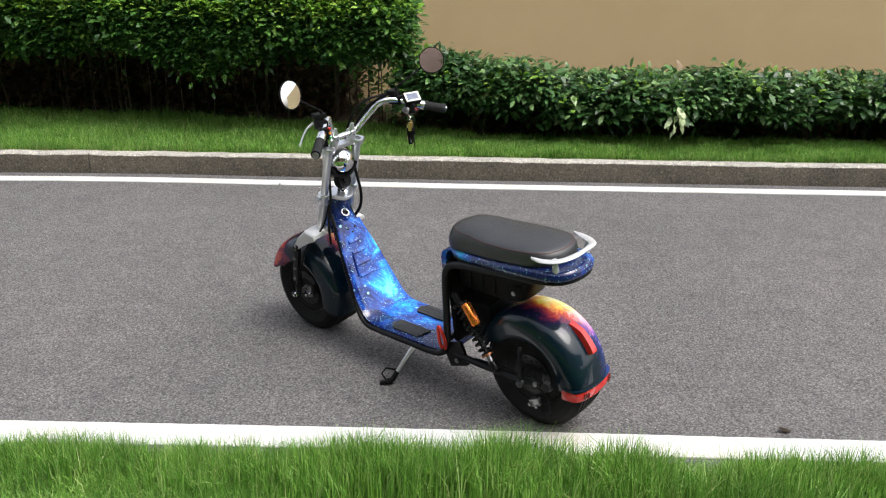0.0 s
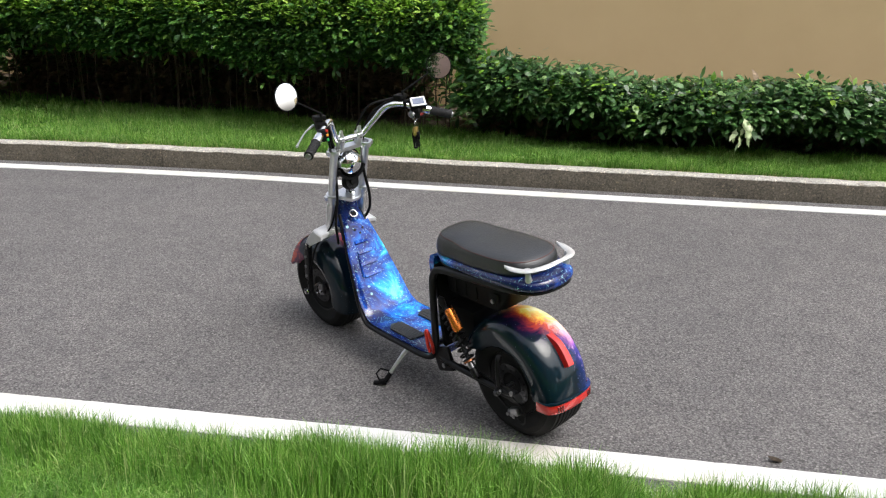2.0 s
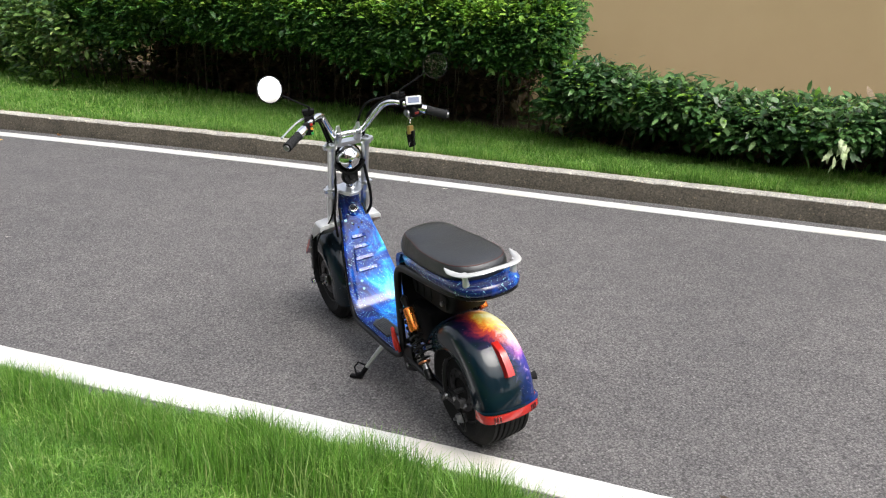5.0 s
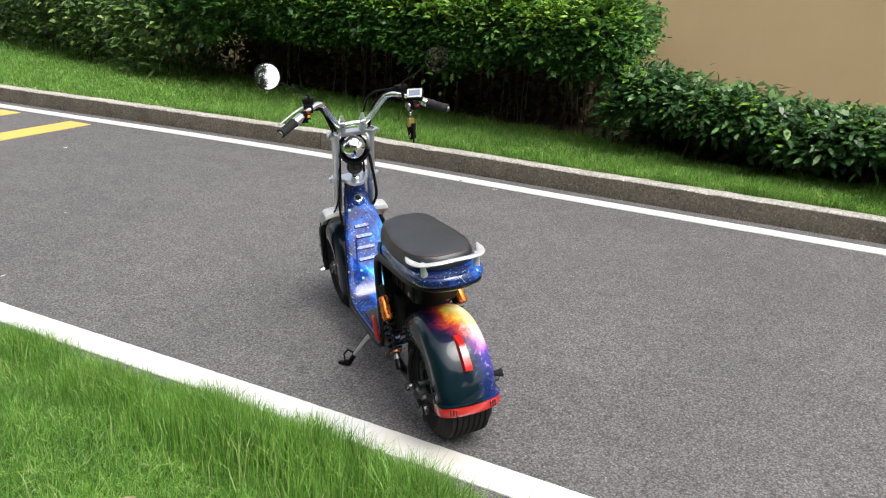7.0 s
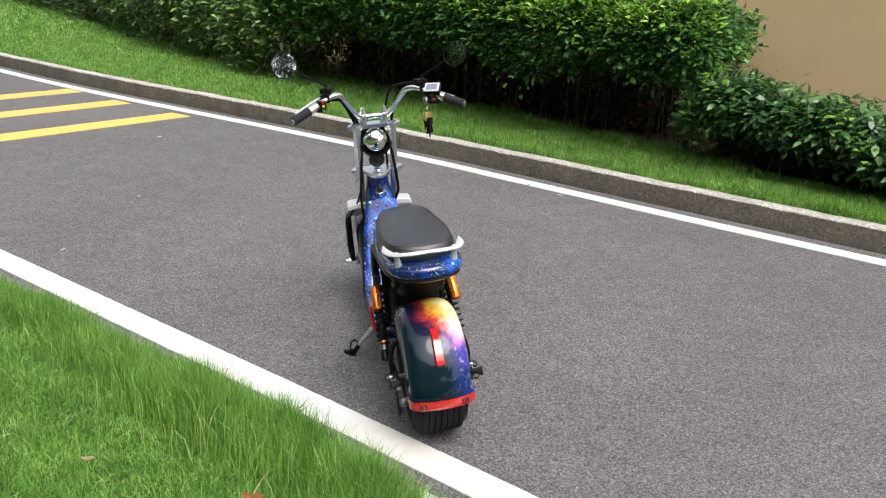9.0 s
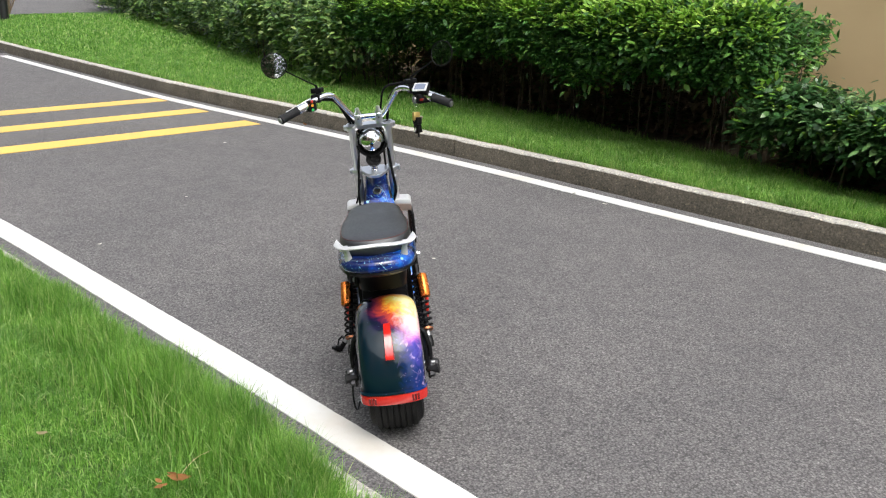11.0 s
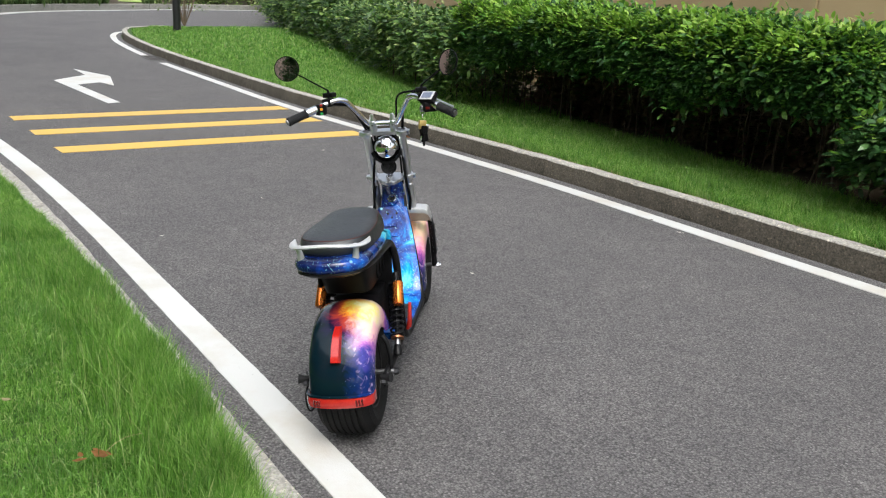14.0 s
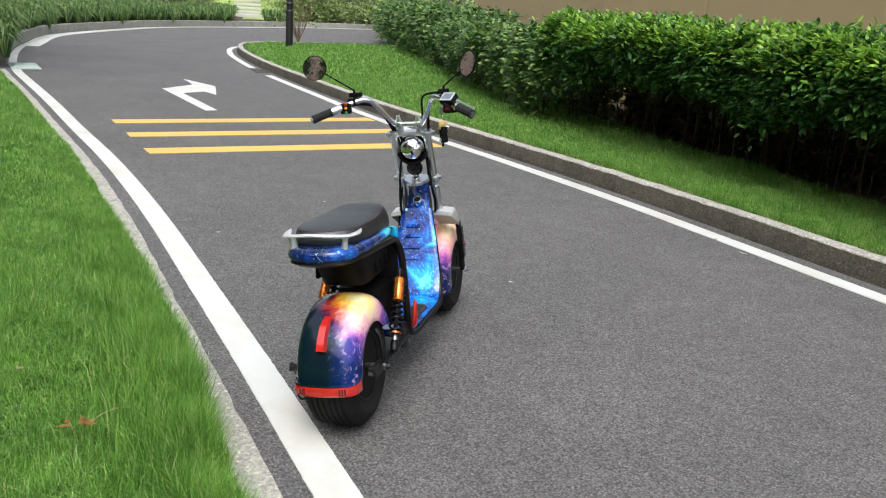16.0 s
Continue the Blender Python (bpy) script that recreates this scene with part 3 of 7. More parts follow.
# kerbs, stone by stone
def kerb_run(name, line, front, back_off, top, length, label, side=-1, seed=1, base=-0.05, cap=True, lip=0.02, stone_material=None):
    rng = np.random.default_rng(seed)
    root = tagged(new(name), label, "kerb", "", "structure")
    pts = even(line, length)
    for p, q in zip(pts, pts[1:]):
        d = q - p
        ln = np.linalg.norm(d)
        ang = math.atan2(d[1], d[0])
        mid = (p + q) / 2
        nrm = np.array([-d[1], d[0]]) / ln * side
        c = mid + nrm * (front + back_off) / 2
        w = abs(back_off - front)
        jig = rng.normal(0, 0.0005, 3)
        m = pose(c[0] + jig[0], c[1] + jig[1], 0, 0, 0, math.degrees(ang) + rng.normal(0, 0.04))
        h = top + rng.normal(0, 0.0006)
        # cross-section with rounded upper edges, uneven along its length; the ends butt
        hw, rr = w / 2, 0.022 if cap else lip
        arc = [(1 - math.cos(k * math.pi / 8), math.sin(k * math.pi / 8)) for k in range(5)]
        bm = bmesh.new()
        steps = 8
        wob = np.r_[0.0, rng.normal(0, 0.0022, steps - 1), 0.0]
        wob2 = np.r_[0.0, rng.normal(0, 0.0025, steps - 1), 0.0]
        xs = np.linspace(-ln / 2 - 0.002, ln / 2 + 0.002, steps + 1)
        face = lambda k: [(-hw + wob2[k] + rr * c, h - rr + wob[k] + rr * s) for c, s in arc]
        loft(bm, [[(xs[k], -hw + wob2[k], base)] + [(xs[k], y, z) for y, z in face(k)] + [(xs[k], -y, z) for y, z in face(k)[::-1]] + [(xs[k], hw, base)] for k in range(steps + 1)])
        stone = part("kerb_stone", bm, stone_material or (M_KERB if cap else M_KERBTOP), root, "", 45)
        stone.matrix_basis = m
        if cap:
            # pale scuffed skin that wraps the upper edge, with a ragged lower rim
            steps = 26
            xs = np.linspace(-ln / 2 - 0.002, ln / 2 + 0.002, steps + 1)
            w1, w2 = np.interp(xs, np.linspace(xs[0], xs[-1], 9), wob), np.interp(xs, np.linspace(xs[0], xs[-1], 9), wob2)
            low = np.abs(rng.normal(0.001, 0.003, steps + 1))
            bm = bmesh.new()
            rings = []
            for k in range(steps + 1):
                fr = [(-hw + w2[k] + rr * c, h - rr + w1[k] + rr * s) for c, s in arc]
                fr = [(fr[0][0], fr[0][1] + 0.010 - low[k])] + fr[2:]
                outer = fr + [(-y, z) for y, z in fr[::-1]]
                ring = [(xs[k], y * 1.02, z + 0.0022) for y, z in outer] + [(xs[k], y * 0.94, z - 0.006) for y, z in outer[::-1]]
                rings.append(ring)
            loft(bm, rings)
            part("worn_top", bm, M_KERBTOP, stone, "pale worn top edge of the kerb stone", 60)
    return root


run = (FAR[:, 0] > -24) & (FAR[:, 0] < 9)
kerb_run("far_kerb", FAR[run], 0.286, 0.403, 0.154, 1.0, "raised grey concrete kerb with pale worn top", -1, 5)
run = (NEAR[:, 0] > -13) & (NEAR[:, 0] < 8)
kerb_run("lawn_kerb", NEAR[run], 0.235, 0.345, 0.022, 1.0, "flush pale concrete edging kerb beside the lawn", 1, 6, -0.08, False, 0.006)
run = (NEAR[:, 0] < -14.5) & (NEAR[:, 1] < 22)
kerb_run("bend_kerb", NEAR[run], 0.18, 0.36, 0.25, 1.4, "raised pale grey concrete kerb round the bend", 1, 7, -0.05, True, 0.02, M_BENDKERB)

# drain covers at the bend
root = tagged(new("drain_cover"), "pale green plastic drain cover in the gutter", "drain cover")
bm = bmesh.new()
block(bm, (1.05, 0.46, 0.024), pose(-13.65, 1.02, 0.012, 0, 0, 8), 0.006)
part("plate", bm, M_GRATE, root)
for k in range(9):
    bm = bmesh.new()
    block(bm, (0.05, 0.36, 0.008), pose(-13.65 + (k - 4) * 0.105, 1.02 + (k - 4) * 0.0147, 0.027, 0, 0, 8), 0.002, 1)
    part("rib", bm, M_GRATE, root)
root = tagged(new("gully_grate"), "dark iron gully grate beside the kerb", "drain cover")
M_IRON = surface("dark_iron", (0.05, 0.048, 0.046), (0.11, 0.10, 0.095), 0.6, 0.6, 12.0, 120.0, 0.3)
bm = bmesh.new()
block(bm, (0.8, 0.34, 0.012), pose(-14.3, 5.24, 0.004), 0.003, 1)
part("grate_frame", bm, M_IRON, root)
for k in range(8):
    bm = bmesh.new()
    block(bm, (0.04, 0.26, 0.012), pose(-14.3 + (k - 3.5) * 0.09, 5.24, 0.012), 0.003, 1)
    part("grate_bar", bm, M_IRON, root)

# walls
def wall(name, x0, x1, yfun, height, material, label, joints=()):
    root = tagged(new(name), label, "wall", "", "structure")
    bm = bmesh.new()
    xs = sorted({x0, x1, *joints})
    for a, b in zip(xs, xs[1:]):
        pa, pb = Vector((a, yfun(a), 0)), Vector((b, yfun(b), 0))
        d = (pb - pa)
        ang = math.degrees(math.atan2(d.y, d.x))
        c = (pa + pb) / 2
        piece = bmesh.new()
        block(piece, (d.length - 0.012, 0.24, height), pose(c.x, c.y + 0.12, height / 2, 0, 0, ang), 0.006, 1)
        part("wall_panel", piece, material, root)
        piece = bmesh.new()
        block(piece, (0.06, 0.22, height), pose(pb.x, pb.y + 0.125, height / 2, 0, 0, ang), 0.0)
        part("joint_strip", piece, material, root)
    bm.free()
    return root


wall("boundary_wall", -24.0, 40.0, lambda x: np.interp(x, [-30, -24, -9, 0, 40], [16.2, 14.0, 9.9, 8.6, 11.6]), 3.6, M_WALL, "plain ochre rendered boundary wall behind the hedges", (-19, -14, -9.5, -6.2, -2.6, 9.0))
wall("rear_wall", -40.0, 34.0, lambda x: -16.0, 14.0, M_BACKWALL, "plain rose-brown rendered building wall across the lawn", (-28, -16, -6, 4, 14, 24))


# ---- plants ----
def axes_from(direction, up_hint):
    """Three axes for each of many directions: side, along, normal."""
    d = direction / np.linalg.norm(direction, axis=1)[:, None]
    s = np.cross(d, up_hint)
    s /= np.linalg.norm(s, axis=1)[:, None] + 1e-9
    return s, d, np.cross(s, d)


def leaves(pos, direction, up_hint, length, width, fold=0.25, curl=0.25):
    """Arrays of oval, pointed leaves that bend along their length."""
    n = len(pos)
    s, d, nn = axes_from(direction, up_hint)
    L, W = length[:, None], width[:, None]
    p1, p2 = pos + d * L * 0.30 + nn * L * curl * 0.10, pos + d * L * 0.66 + nn * L * curl * 0.04
    v = np.stack([pos, p1 + s * W * 0.46, p1 - s * W * 0.46, p2 + s * W * 0.44, p2 - s * W * 0.44, pos + d * L - nn * L * curl * 0.45], 1).reshape(-1, 3)
    o = (np.arange(n) * 6)[:, None]
    f = np.stack([o + (0, 2, 1), o + (1, 2, 4), o + (1, 4, 3), o + (3, 4, 5)], 1).reshape(-1, 3)
    return v, f


def sprays(rng, centres, outward, per, spread, size, aspect, up=0.35):
    """Leaves in small sprays round twig tips."""
    n = len(centres)
    c = np.repeat(centres, per, 0)
    o = np.repeat(outward, per, 0)
    d = o * (0.8, 0.8, 0.22) + rng.normal(0, 0.8, (n * per, 3)) * (1, 1, 0.58)
    d[:, 2] += up * 0.2 - 0.10
    d /= np.linalg.norm(d, axis=1)[:, None]
    pos = c + rng.normal(0, spread, (n * per, 3)) * 0.6 + d * spread * 0.5
    hint = o * 0.6 + (0, 0, 1.0) + rng.normal(0, 0.30, (n * per, 3))
    L = rng.uniform(0.7, 1.25, n * per) * size
    return leaves(pos, d, hint, L, L * aspect * rng.uniform(0.8, 1.15, n * per))


def grass(rng, xy, z, h, w, lean):
    """Bent grass blades: three triangles each."""
    n = len(xy)
    a = rng.uniform(0, 2 * np.pi, n)
    la = 2.2 * np.sin(xy[:, 0] * 2.7 + 1.3 * np.sin(xy[:, 1] * 3.9)) + 1.8 * np.sin(xy[:, 1] * 5.1 + xy[:, 0] * 1.1) + rng.normal(0, 2.6, n)
    ln = np.abs(rng.normal(0, lean, n)) * h
    side = np.stack([np.cos(a), np.sin(a), np.zeros(n)], 1) * w[:, None] * 0.5
    ld = np.stack([np.cos(la), np.sin(la), np.zeros(n)], 1)
    b = np.c_[xy, z]
    mid = b + ld * ln[:, None] * 0.35 + np.c_[np.zeros((n, 2)), h * 0.58]
    tip = b + ld * ln[:, None] + np.c_[np.zeros((n, 2)), h * (1 - 0.25 * np.clip(ln / h, 0, 1.5))]
    v = np.stack([b - side, b + side, mid - side * 0.8, mid + side * 0.8, tip], 1).reshape(-1, 3)
    o = (np.arange(n) * 5)[:, None]
    f = np.stack([o + (0, 1, 3), o + (0, 3, 2), o + (2, 3, 4)], 1).reshape(-1, 3)
    return v, f


def clumpy(rng, x0, x1, y0, y1, n, cell=0.35):
    """Random plan points that gather in soft tufts."""
    xy = np.c_[rng.uniform(x0, x1, n), rng.uniform(y0, y1, n)]
    return xy + np.c_[np.sin(xy[:, 1] / cell * 2.1 + 3 * np.sin(xy[:, 0] / cell)), np.cos(xy[:, 0] / cell * 1.7)] * cell * 0.06


def patchy(xy):
    """A smooth 0..1 field over the plan for uneven growth."""
    x, y = xy[:, 0], xy[:, 1]
    return np.clip(0.5 + 0.2 * np.sin(x * 3.1 + 1.7 * np.sin(y * 2.3)) + 0.2 * np.sin(y * 4.7 + 2.1 * np.sin(x * 1.9 + 0.6)) + 0.2 * np.sin(x * 11.3 + 2.0 * np.sin(y * 7.1)) * np.sin(y * 13.7 + 1.4 * np.sin(x * 9.3)), 0, 1)


rng = np.random.default_rng(11)
parts_v, parts_f, off = [], [], 0


def gather(v, f):
    global off
    parts_v.append(v)
    parts_f.append(f + off)
    off += len(v)


def flush(name, material, parent=None, label="", category="", kind="stuff"):
    global off
    ob = soup(name, np.vstack(parts_v), np.vstack(parts_f), material, parent)
    parts_v.clear(), parts_f.clear()
    off = 0
    return tagged(ob, label, category, "", kind)


# lawn beside the drive: dense where it comes nearest
def lawn_z(d):
    """Height of the lawn soil at d metres in from its edge."""
    return np.interp(d, [0, 0.10, 0.42, 8], [0.020, 0.055, 0.090, 0.11])


for x0, x1, depth, n, hh, ww in ((-2.6, 2.6, 1.5, 165000, 0.070, 0.0030), (-7.0, -2.6, 2.4, 70000, 0.075, 0.007), (-13.2, -7.0, 3.0, 44000, 0.08, 0.012)):
    xy = clumpy(rng, x0, x1, 0, 1, n)
    xy[:, 0] += rng.normal(0, 0.28, n)
    edge = y_on(LAWN_EDGE, xy[:, 0])
    d = rng.uniform(0, 1, n) ** 1.15 * depth * np.clip(rng.normal(1.0, 0.22, n), 0.5, 1.7)
    xy[:, 1] = edge - 0.022 - d
    grow = patchy(xy)
    h = hh * (0.42 + 0.98 * grow) * rng.uniform(0.55, 1.3, n) * np.interp(d, [0.0, 0.14], [0.72, 1.0])
    v, f = grass(rng, xy, lawn_z(d) - 0.005, h, np.full(n, ww) * rng.uniform(0.7, 1.3, n), 0.85)
    v[:, 1] = np.minimum(v[:, 1], y_on(LAWN_EDGE, v[:, 0]) + np.repeat(rng.uniform(-0.012, 0.008, n), 5) + np.interp(v[:, 0], [-0.4, 0.5], [-0.004, -0.036]))
    gather(v, f)
n = 90000
xy = np.c_[rng.uniform(-14, 9, n), rng.uniform(-7, 3.1, n)]
edge = np.interp(xy[:, 0], NEAR[::-1, 0], LAWN_EDGE[::-1, 1])
d = edge - xy[:, 1]
pick = (d > np.where((xy[:, 0] > -13.2) & (xy[:, 0] < 2.6), np.interp(xy[:, 0], [-13, -7, -2.6, 2.6], [3.0, 2.4, 1.5, 1.5]) * rng.uniform(0.8, 1.0, n), 0.0))
xy, d = xy[pick], d[pick]
n = len(xy)
gather(*grass(rng, xy, lawn_z(d) - 0.004, rng.uniform(0.05, 0.09, n), rng.uniform(0.010, 0.022, n), 0.6))
# long tufts along the edging
n = 95000
x = np.where(rng.uniform(0, 1, n) < 0.75, rng.uniform(-3.4, 2.8, n), rng.uniform(-9, -3.4, n))
d = np.abs(rng.normal(0, 0.11, n)) + np.interp(x, [-2.4, -0.8, -0.2, 0.6], [0.035, 0.012, 0.014, 0.048])
xy = np.c_[x, y_on(LAWN_EDGE, x) - d]
tuft = 0.55 * patchy(np.c_[x * 1.6, d * 0.8]) + 0.45 * patchy(np.c_[x * 4.3 + 5, d * 3])
pick = tuft > rng.uniform(0.0, 0.50, n)
xy, d, tuft = xy[pick], d[pick], tuft[pick]
n = len(xy)
v, f = grass(rng, xy, lawn_z(np.maximum(d, 0)) - 0.004, rng.uniform(0.08, 0.165, n) * (0.75 + 0.85 * tuft) * np.interp(xy[:, 0], [-9, -3.2, -1.9, -1.0, 0.4], [0.34, 0.42, 0.62, 0.92, 1.02]), rng.uniform(0.0022, 0.0042, n), 0.34)
tip = np.arange(n) * 5 + 4
v[tip, 1] += rng.normal(-0.004, 0.018, n)
v[tip, 1] = np.minimum(v[tip, 1], y_on(LAWN_EDGE, v[tip, 0]) + rng.uniform(0.0, 0.045, n) * np.interp(v[tip, 0], [-0.2, 0.6], [1.0, 0.1]))
gather(v, f)
flush("lawn_grass", M_GRASS, None, "lush green lawn grass with long uneven blades", "grass")

# verge behind the far kerb
for x0, x1, n, hh, ww in ((-4.5, 3.6, 90000, 0.092, 0.0048), (-12.0, -4.5, 60000, 0.075, 0.010), (-22.5, -12.0, 30000, 0.08, 0.023)):
    x = rng.uniform(x0, x1, n)
    if x0 < -17:
        front = np.interp(x, [-23, -22.4, -21, -19, -17], [7.6, 6.9, 6.05, 5.72, 5.6])
        front = np.where(x > -17, y_on(KERB_BACK, np.maximum(x, -16.9)), front)
    else:
        front = y_on(KERB_BACK, x)
    y = front + 0.004 + rng.uniform(0, 1, n) ** 1.25 * (hedge_foot(x) - 0.1 - front)
    xy = np.c_[x, y]
    h = hh * (0.45 + 0.5 * patchy(xy) + 0.45 * patchy(xy * 3.7)) * rng.uniform(0.5, 1.35, n)
    z = 0.125 + 0.07 * np.clip((y - front) / (hedge_foot(x) + 1.4 - front), 0, 1)
    gather(*grass(rng, xy, z, h, np.full(n, ww) * rng.uniform(0.7, 1.3, n), 0.85))
flush("verge_grass", M_GRASS, None, "green grass verge between kerb and hedges", "grass")
# dry stubble where the verge meets the kerb
n = 5200
x = rng.uniform(-8.0, 3.6, n)
d = np.abs(rng.normal(0, 0.022, n))
pick = patchy(np.c_[x * 2.3, x * 0.7]) > rng.uniform(0.15, 0.75, n)
x, d = x[pick], d[pick]
n = len(x)
gather(*grass(rng, np.c_[x, y_on(KERB_BACK, x) + 0.002 + d], np.full(n, 0.128), rng.uniform(0.02, 0.055, n), rng.uniform(0.003, 0.006, n), 1.1))
flush("dry_stubble", M_STRAW, None, "dry straw-coloured stubble along the back of the kerb", "stubble")


# hedges
def hedge(name, x0, x1, front, depth, z0, z1, n, per, size, aspect, material, label, seed, stems=60, singles=0, ragged=0.05, end_round=0.2, deep=0.30, back=0.75, young=0, cut=0.2, slant=0.0, rise=0.0, recess=0.14, inner=0):
    rng = np.random.default_rng(seed)
    root = tagged(new(name), label, "hedge")
    root.location = (0, 0, 0)
    # twig tips on the front, the top and inside
    kinds = rng.choice(3, n, p=(0.42, 0.28, 0.30))
    x = rng.uniform(x0, x1, n)
    wob = 0.07 * np.sin(x * 2.3 + seed) + 0.05 * np.sin(x * 5.9 + 2 * seed)
    topw = ragged * (np.sin(x * 3.3 + seed) + np.sin(x * 7.7 + 1.3 * seed)) * 0.5
    zr = rng.uniform(0, 1, n)
    bulge = 0.13 * np.sin(np.pi * np.clip(zr, 0, 1)) ** 0.7
    droop = z0 + min(0.20, 0.42 * (z1 - z0)) * (np.sin(x * 4.1 + seed) + np.sin(x * 1.7 + 2.2 * seed)) * 0.5
    c = np.zeros((n, 3))
    o = np.zeros((n, 3))
    fy = front(x)
    i = kinds == 0
    c[i] = np.c_[x, fy + 0.10 - bulge + wob * 0.6 + rng.normal(0, 0.035, n), droop + zr ** 0.62 * (z1 + topw - droop)][i]
    o[i] = (0, -1.0, 0.35)
    i = kinds == 1
    c[i] = np.c_[x, fy + rng.uniform(-0.02, 1, n) * depth, z1 + topw + rng.normal(-0.01, 0.035, n) + (rng.uniform(0, 1, n) > 0.94) * rng.uniform(0.02, 0.10, n)][i]
    o[i] = (0, -0.15, 1.0)
    i = kinds == 2
    c[i] = np.c_[x, fy + rng.uniform(0.12, 1, n) * depth, z0 + rng.uniform(0, 1, n) * (z1 - z0)][i]
    o[i] = (0, -0.6, 0.4)
    # thin growth deep inside, down to the soil
    i = rng.uniform(0, 1, n) < deep
    c[i] = np.c_[x, fy + depth * 0.75 + recess + rng.uniform(0, 0.5, n), rng.uniform(0.12, min(0.95, z1 - 0.05), n)][i]
    # the crown goes on, a little lower, back to the wall
    i = rng.uniform(0, 1, n) < 0.2 + 0.1 * back
    c[i] = np.c_[x, fy + depth + rng.uniform(-0.1, back, n), z1 - rng.uniform(0.03, 0.32, n)][i]
    # it stands higher towards its start
    lift = rise * np.clip((x0 + 1.3 - c[:, 0]) / 1.1, 0, 1)
    c[:, 2] += lift * np.clip((c[:, 2] - z0) / (z1 - z0), 0, 1)
    # the end slants back towards the wall
    c[:, 0] -= np.clip((c[:, 0] - (x1 - 0.8)) / 0.8, 0, 1) * slant * np.maximum(c[:, 1] - fy, 0)
    # rounded ends
    for xe, sgn in ((x0, -1), (x1, 1)):
        near_end = np.abs(c[:, 0] - xe) < end_round
        q = 1 - np.abs(c[:, 0] - xe) / end_round
        c[:, 1] += np.where(near_end, q ** 2 * 0.12, 0)
        c[:, 2] -= np.where(near_end & (c[:, 2] > z0 + 0.5 * (z1 - z0)), q ** 2 * 0.14, 0)
        o[near_end, 0] += sgn * 0.6
    v, f = sprays(rng, c, o, per, size * 0.9, size, aspect)
    # clipped: no leaf stands far above the cut
    keep_leaf = v.reshape(-1, 6, 3)[:, :, 2].max(1) < z1 + np.repeat(lift, per) + cut + rng.normal(0, 0.04, len(v) // 6)
    f = f.reshape(-1, 4, 3)[keep_leaf].reshape(-1, 3)
    ob = soup("foliage", v, f, material, root)
    ob["kind"] = "stuff"
    if young:
        k = rng.choice(np.flatnonzero((c[:, 2] > z1 - 0.20) & (c[:, 1] < fy + 0.45) & (c[:, 2] < z1 + lift + 0.05)), young)
        tips = c[k] + rng.normal(0, 0.02, (young, 3)) + (0, -0.07, 0.05)
        v, f = sprays(rng, tips, o[k] + (0, -0.5, 1.6), 6, size * 0.7, size * 0.85, aspect, 1.2)
        ob = soup("young_growth", v, f, M_LEAF_YOUNG, root, "pale yellow-green young leaves")
        ob["kind"] = "stuff"
    # brown leafy filler, added to hide the lit wall and stand in for its shade
    if inner:
        ix = rng.uniform(x0 + 0.1, x1 - 0.75, inner)
        tips = np.c_[ix, front(ix) + depth + recess + rng.uniform(0.0, 0.35, inner), rng.uniform(0.12, z1 - 0.2, inner)]
        v, f = sprays(rng, tips, np.tile((0, -0.6, 0.3), (inner, 1)), 9, size * 1.2, size * 1.55, aspect * 0.9)
        ob = soup("shade_filler", v, f, M_INNER, root, "added brown leafy filler standing in for the shaded wall behind the hedge")
        ob["kind"] = "stuff"
    # woody stems from the soil up
    for k in range(stems):
        sx = rng.uniform(x0 + 0.05, x1 - 0.05)
        sy = float(front(np.array([sx]))[0]) + recess + rng.uniform(0, 1) * depth * 0.7
        hgt = z1 - 0.08
        bm = bmesh.new()
        tube(bm, [(sx, sy, 0.1), (sx + rng.normal(0, 0.03), sy + rng.normal(0, 0.02), 0.4 * hgt), (sx + rng.normal(0, 0.07), sy + rng.normal(0, 0.05), hgt)], [0.007, 0.006, 0.003], 5, False)
        part("stem", bm, M_STEM, root)
    # single leaves that stand out at the front
    if singles:
        kinds_of_leaf = []
        for k in range(6):
            lv, lf = leaves(np.zeros((1, 3)), np.array([[0, -1.0, 0.0]]), np.array([[0, 0, 1.0]]), np.array([size * (0.82 + 0.05 * k)]), np.array([size * (0.82 + 0.05 * k) * aspect]), 0.2 + 0.04 * k, 0.1 + 0.06 * k)
            me = bpy.data.meshes.new("leaf")
            me.from_pydata(lv.tolist(), [], lf.tolist())
            me.materials.append(M_LEAF_ONE)
            kinds_of_leaf.append(me)
        for k in range(singles):
            sx = rng.uniform(x0, x1)
            zz = rng.uniform(z0 + 0.08, z1)
            q = (zz - z0) / (z1 - z0)
            sy = float(front(np.array([sx]))[0]) + 0.07 - 0.13 * math.sin(math.pi * q) ** 0.7
            ob = new("leaf", kinds_of_leaf[k % 6])
            ob.parent = root
            ob.matrix_basis = pose(sx, sy, zz, rng.normal(-15, 30), rng.normal(0, 25), rng.normal(0, 55))
    return root


def tall_front(x):
    return np.interp(x, [-6.4, -3, 0], [7.20, 7.12, 7.08])


hedge("tall_hedge", -6.2, -0.68, tall_front, 0.60, 0.84, 1.32, 12500, 9, 0.078, 0.46, M_LEAF_TALL, "tall dark green hedge with bare stems below", 21, 60, 280, 0.06, 0.2, 0.05, 1.0, 2300, 0.22, 0.16, 0.0, 0.60, 3300)
hedge("low_hedge", -0.72, 5.0, lambda x: np.interp(x, [-1, 0, 1, 5], [7.16, 7.14, 7.16, 7.45]), 0.55, 0.47, 0.645, 7600, 7, 0.096, 0.42, M_LEAF_LOW, "low glossy dark green clipped hedge before the wall", 33, 26, 290, 0.09, 0.2, 0.20, 0.25, 110, 0.13, 0.0, 0.14, 0.14, 1100)
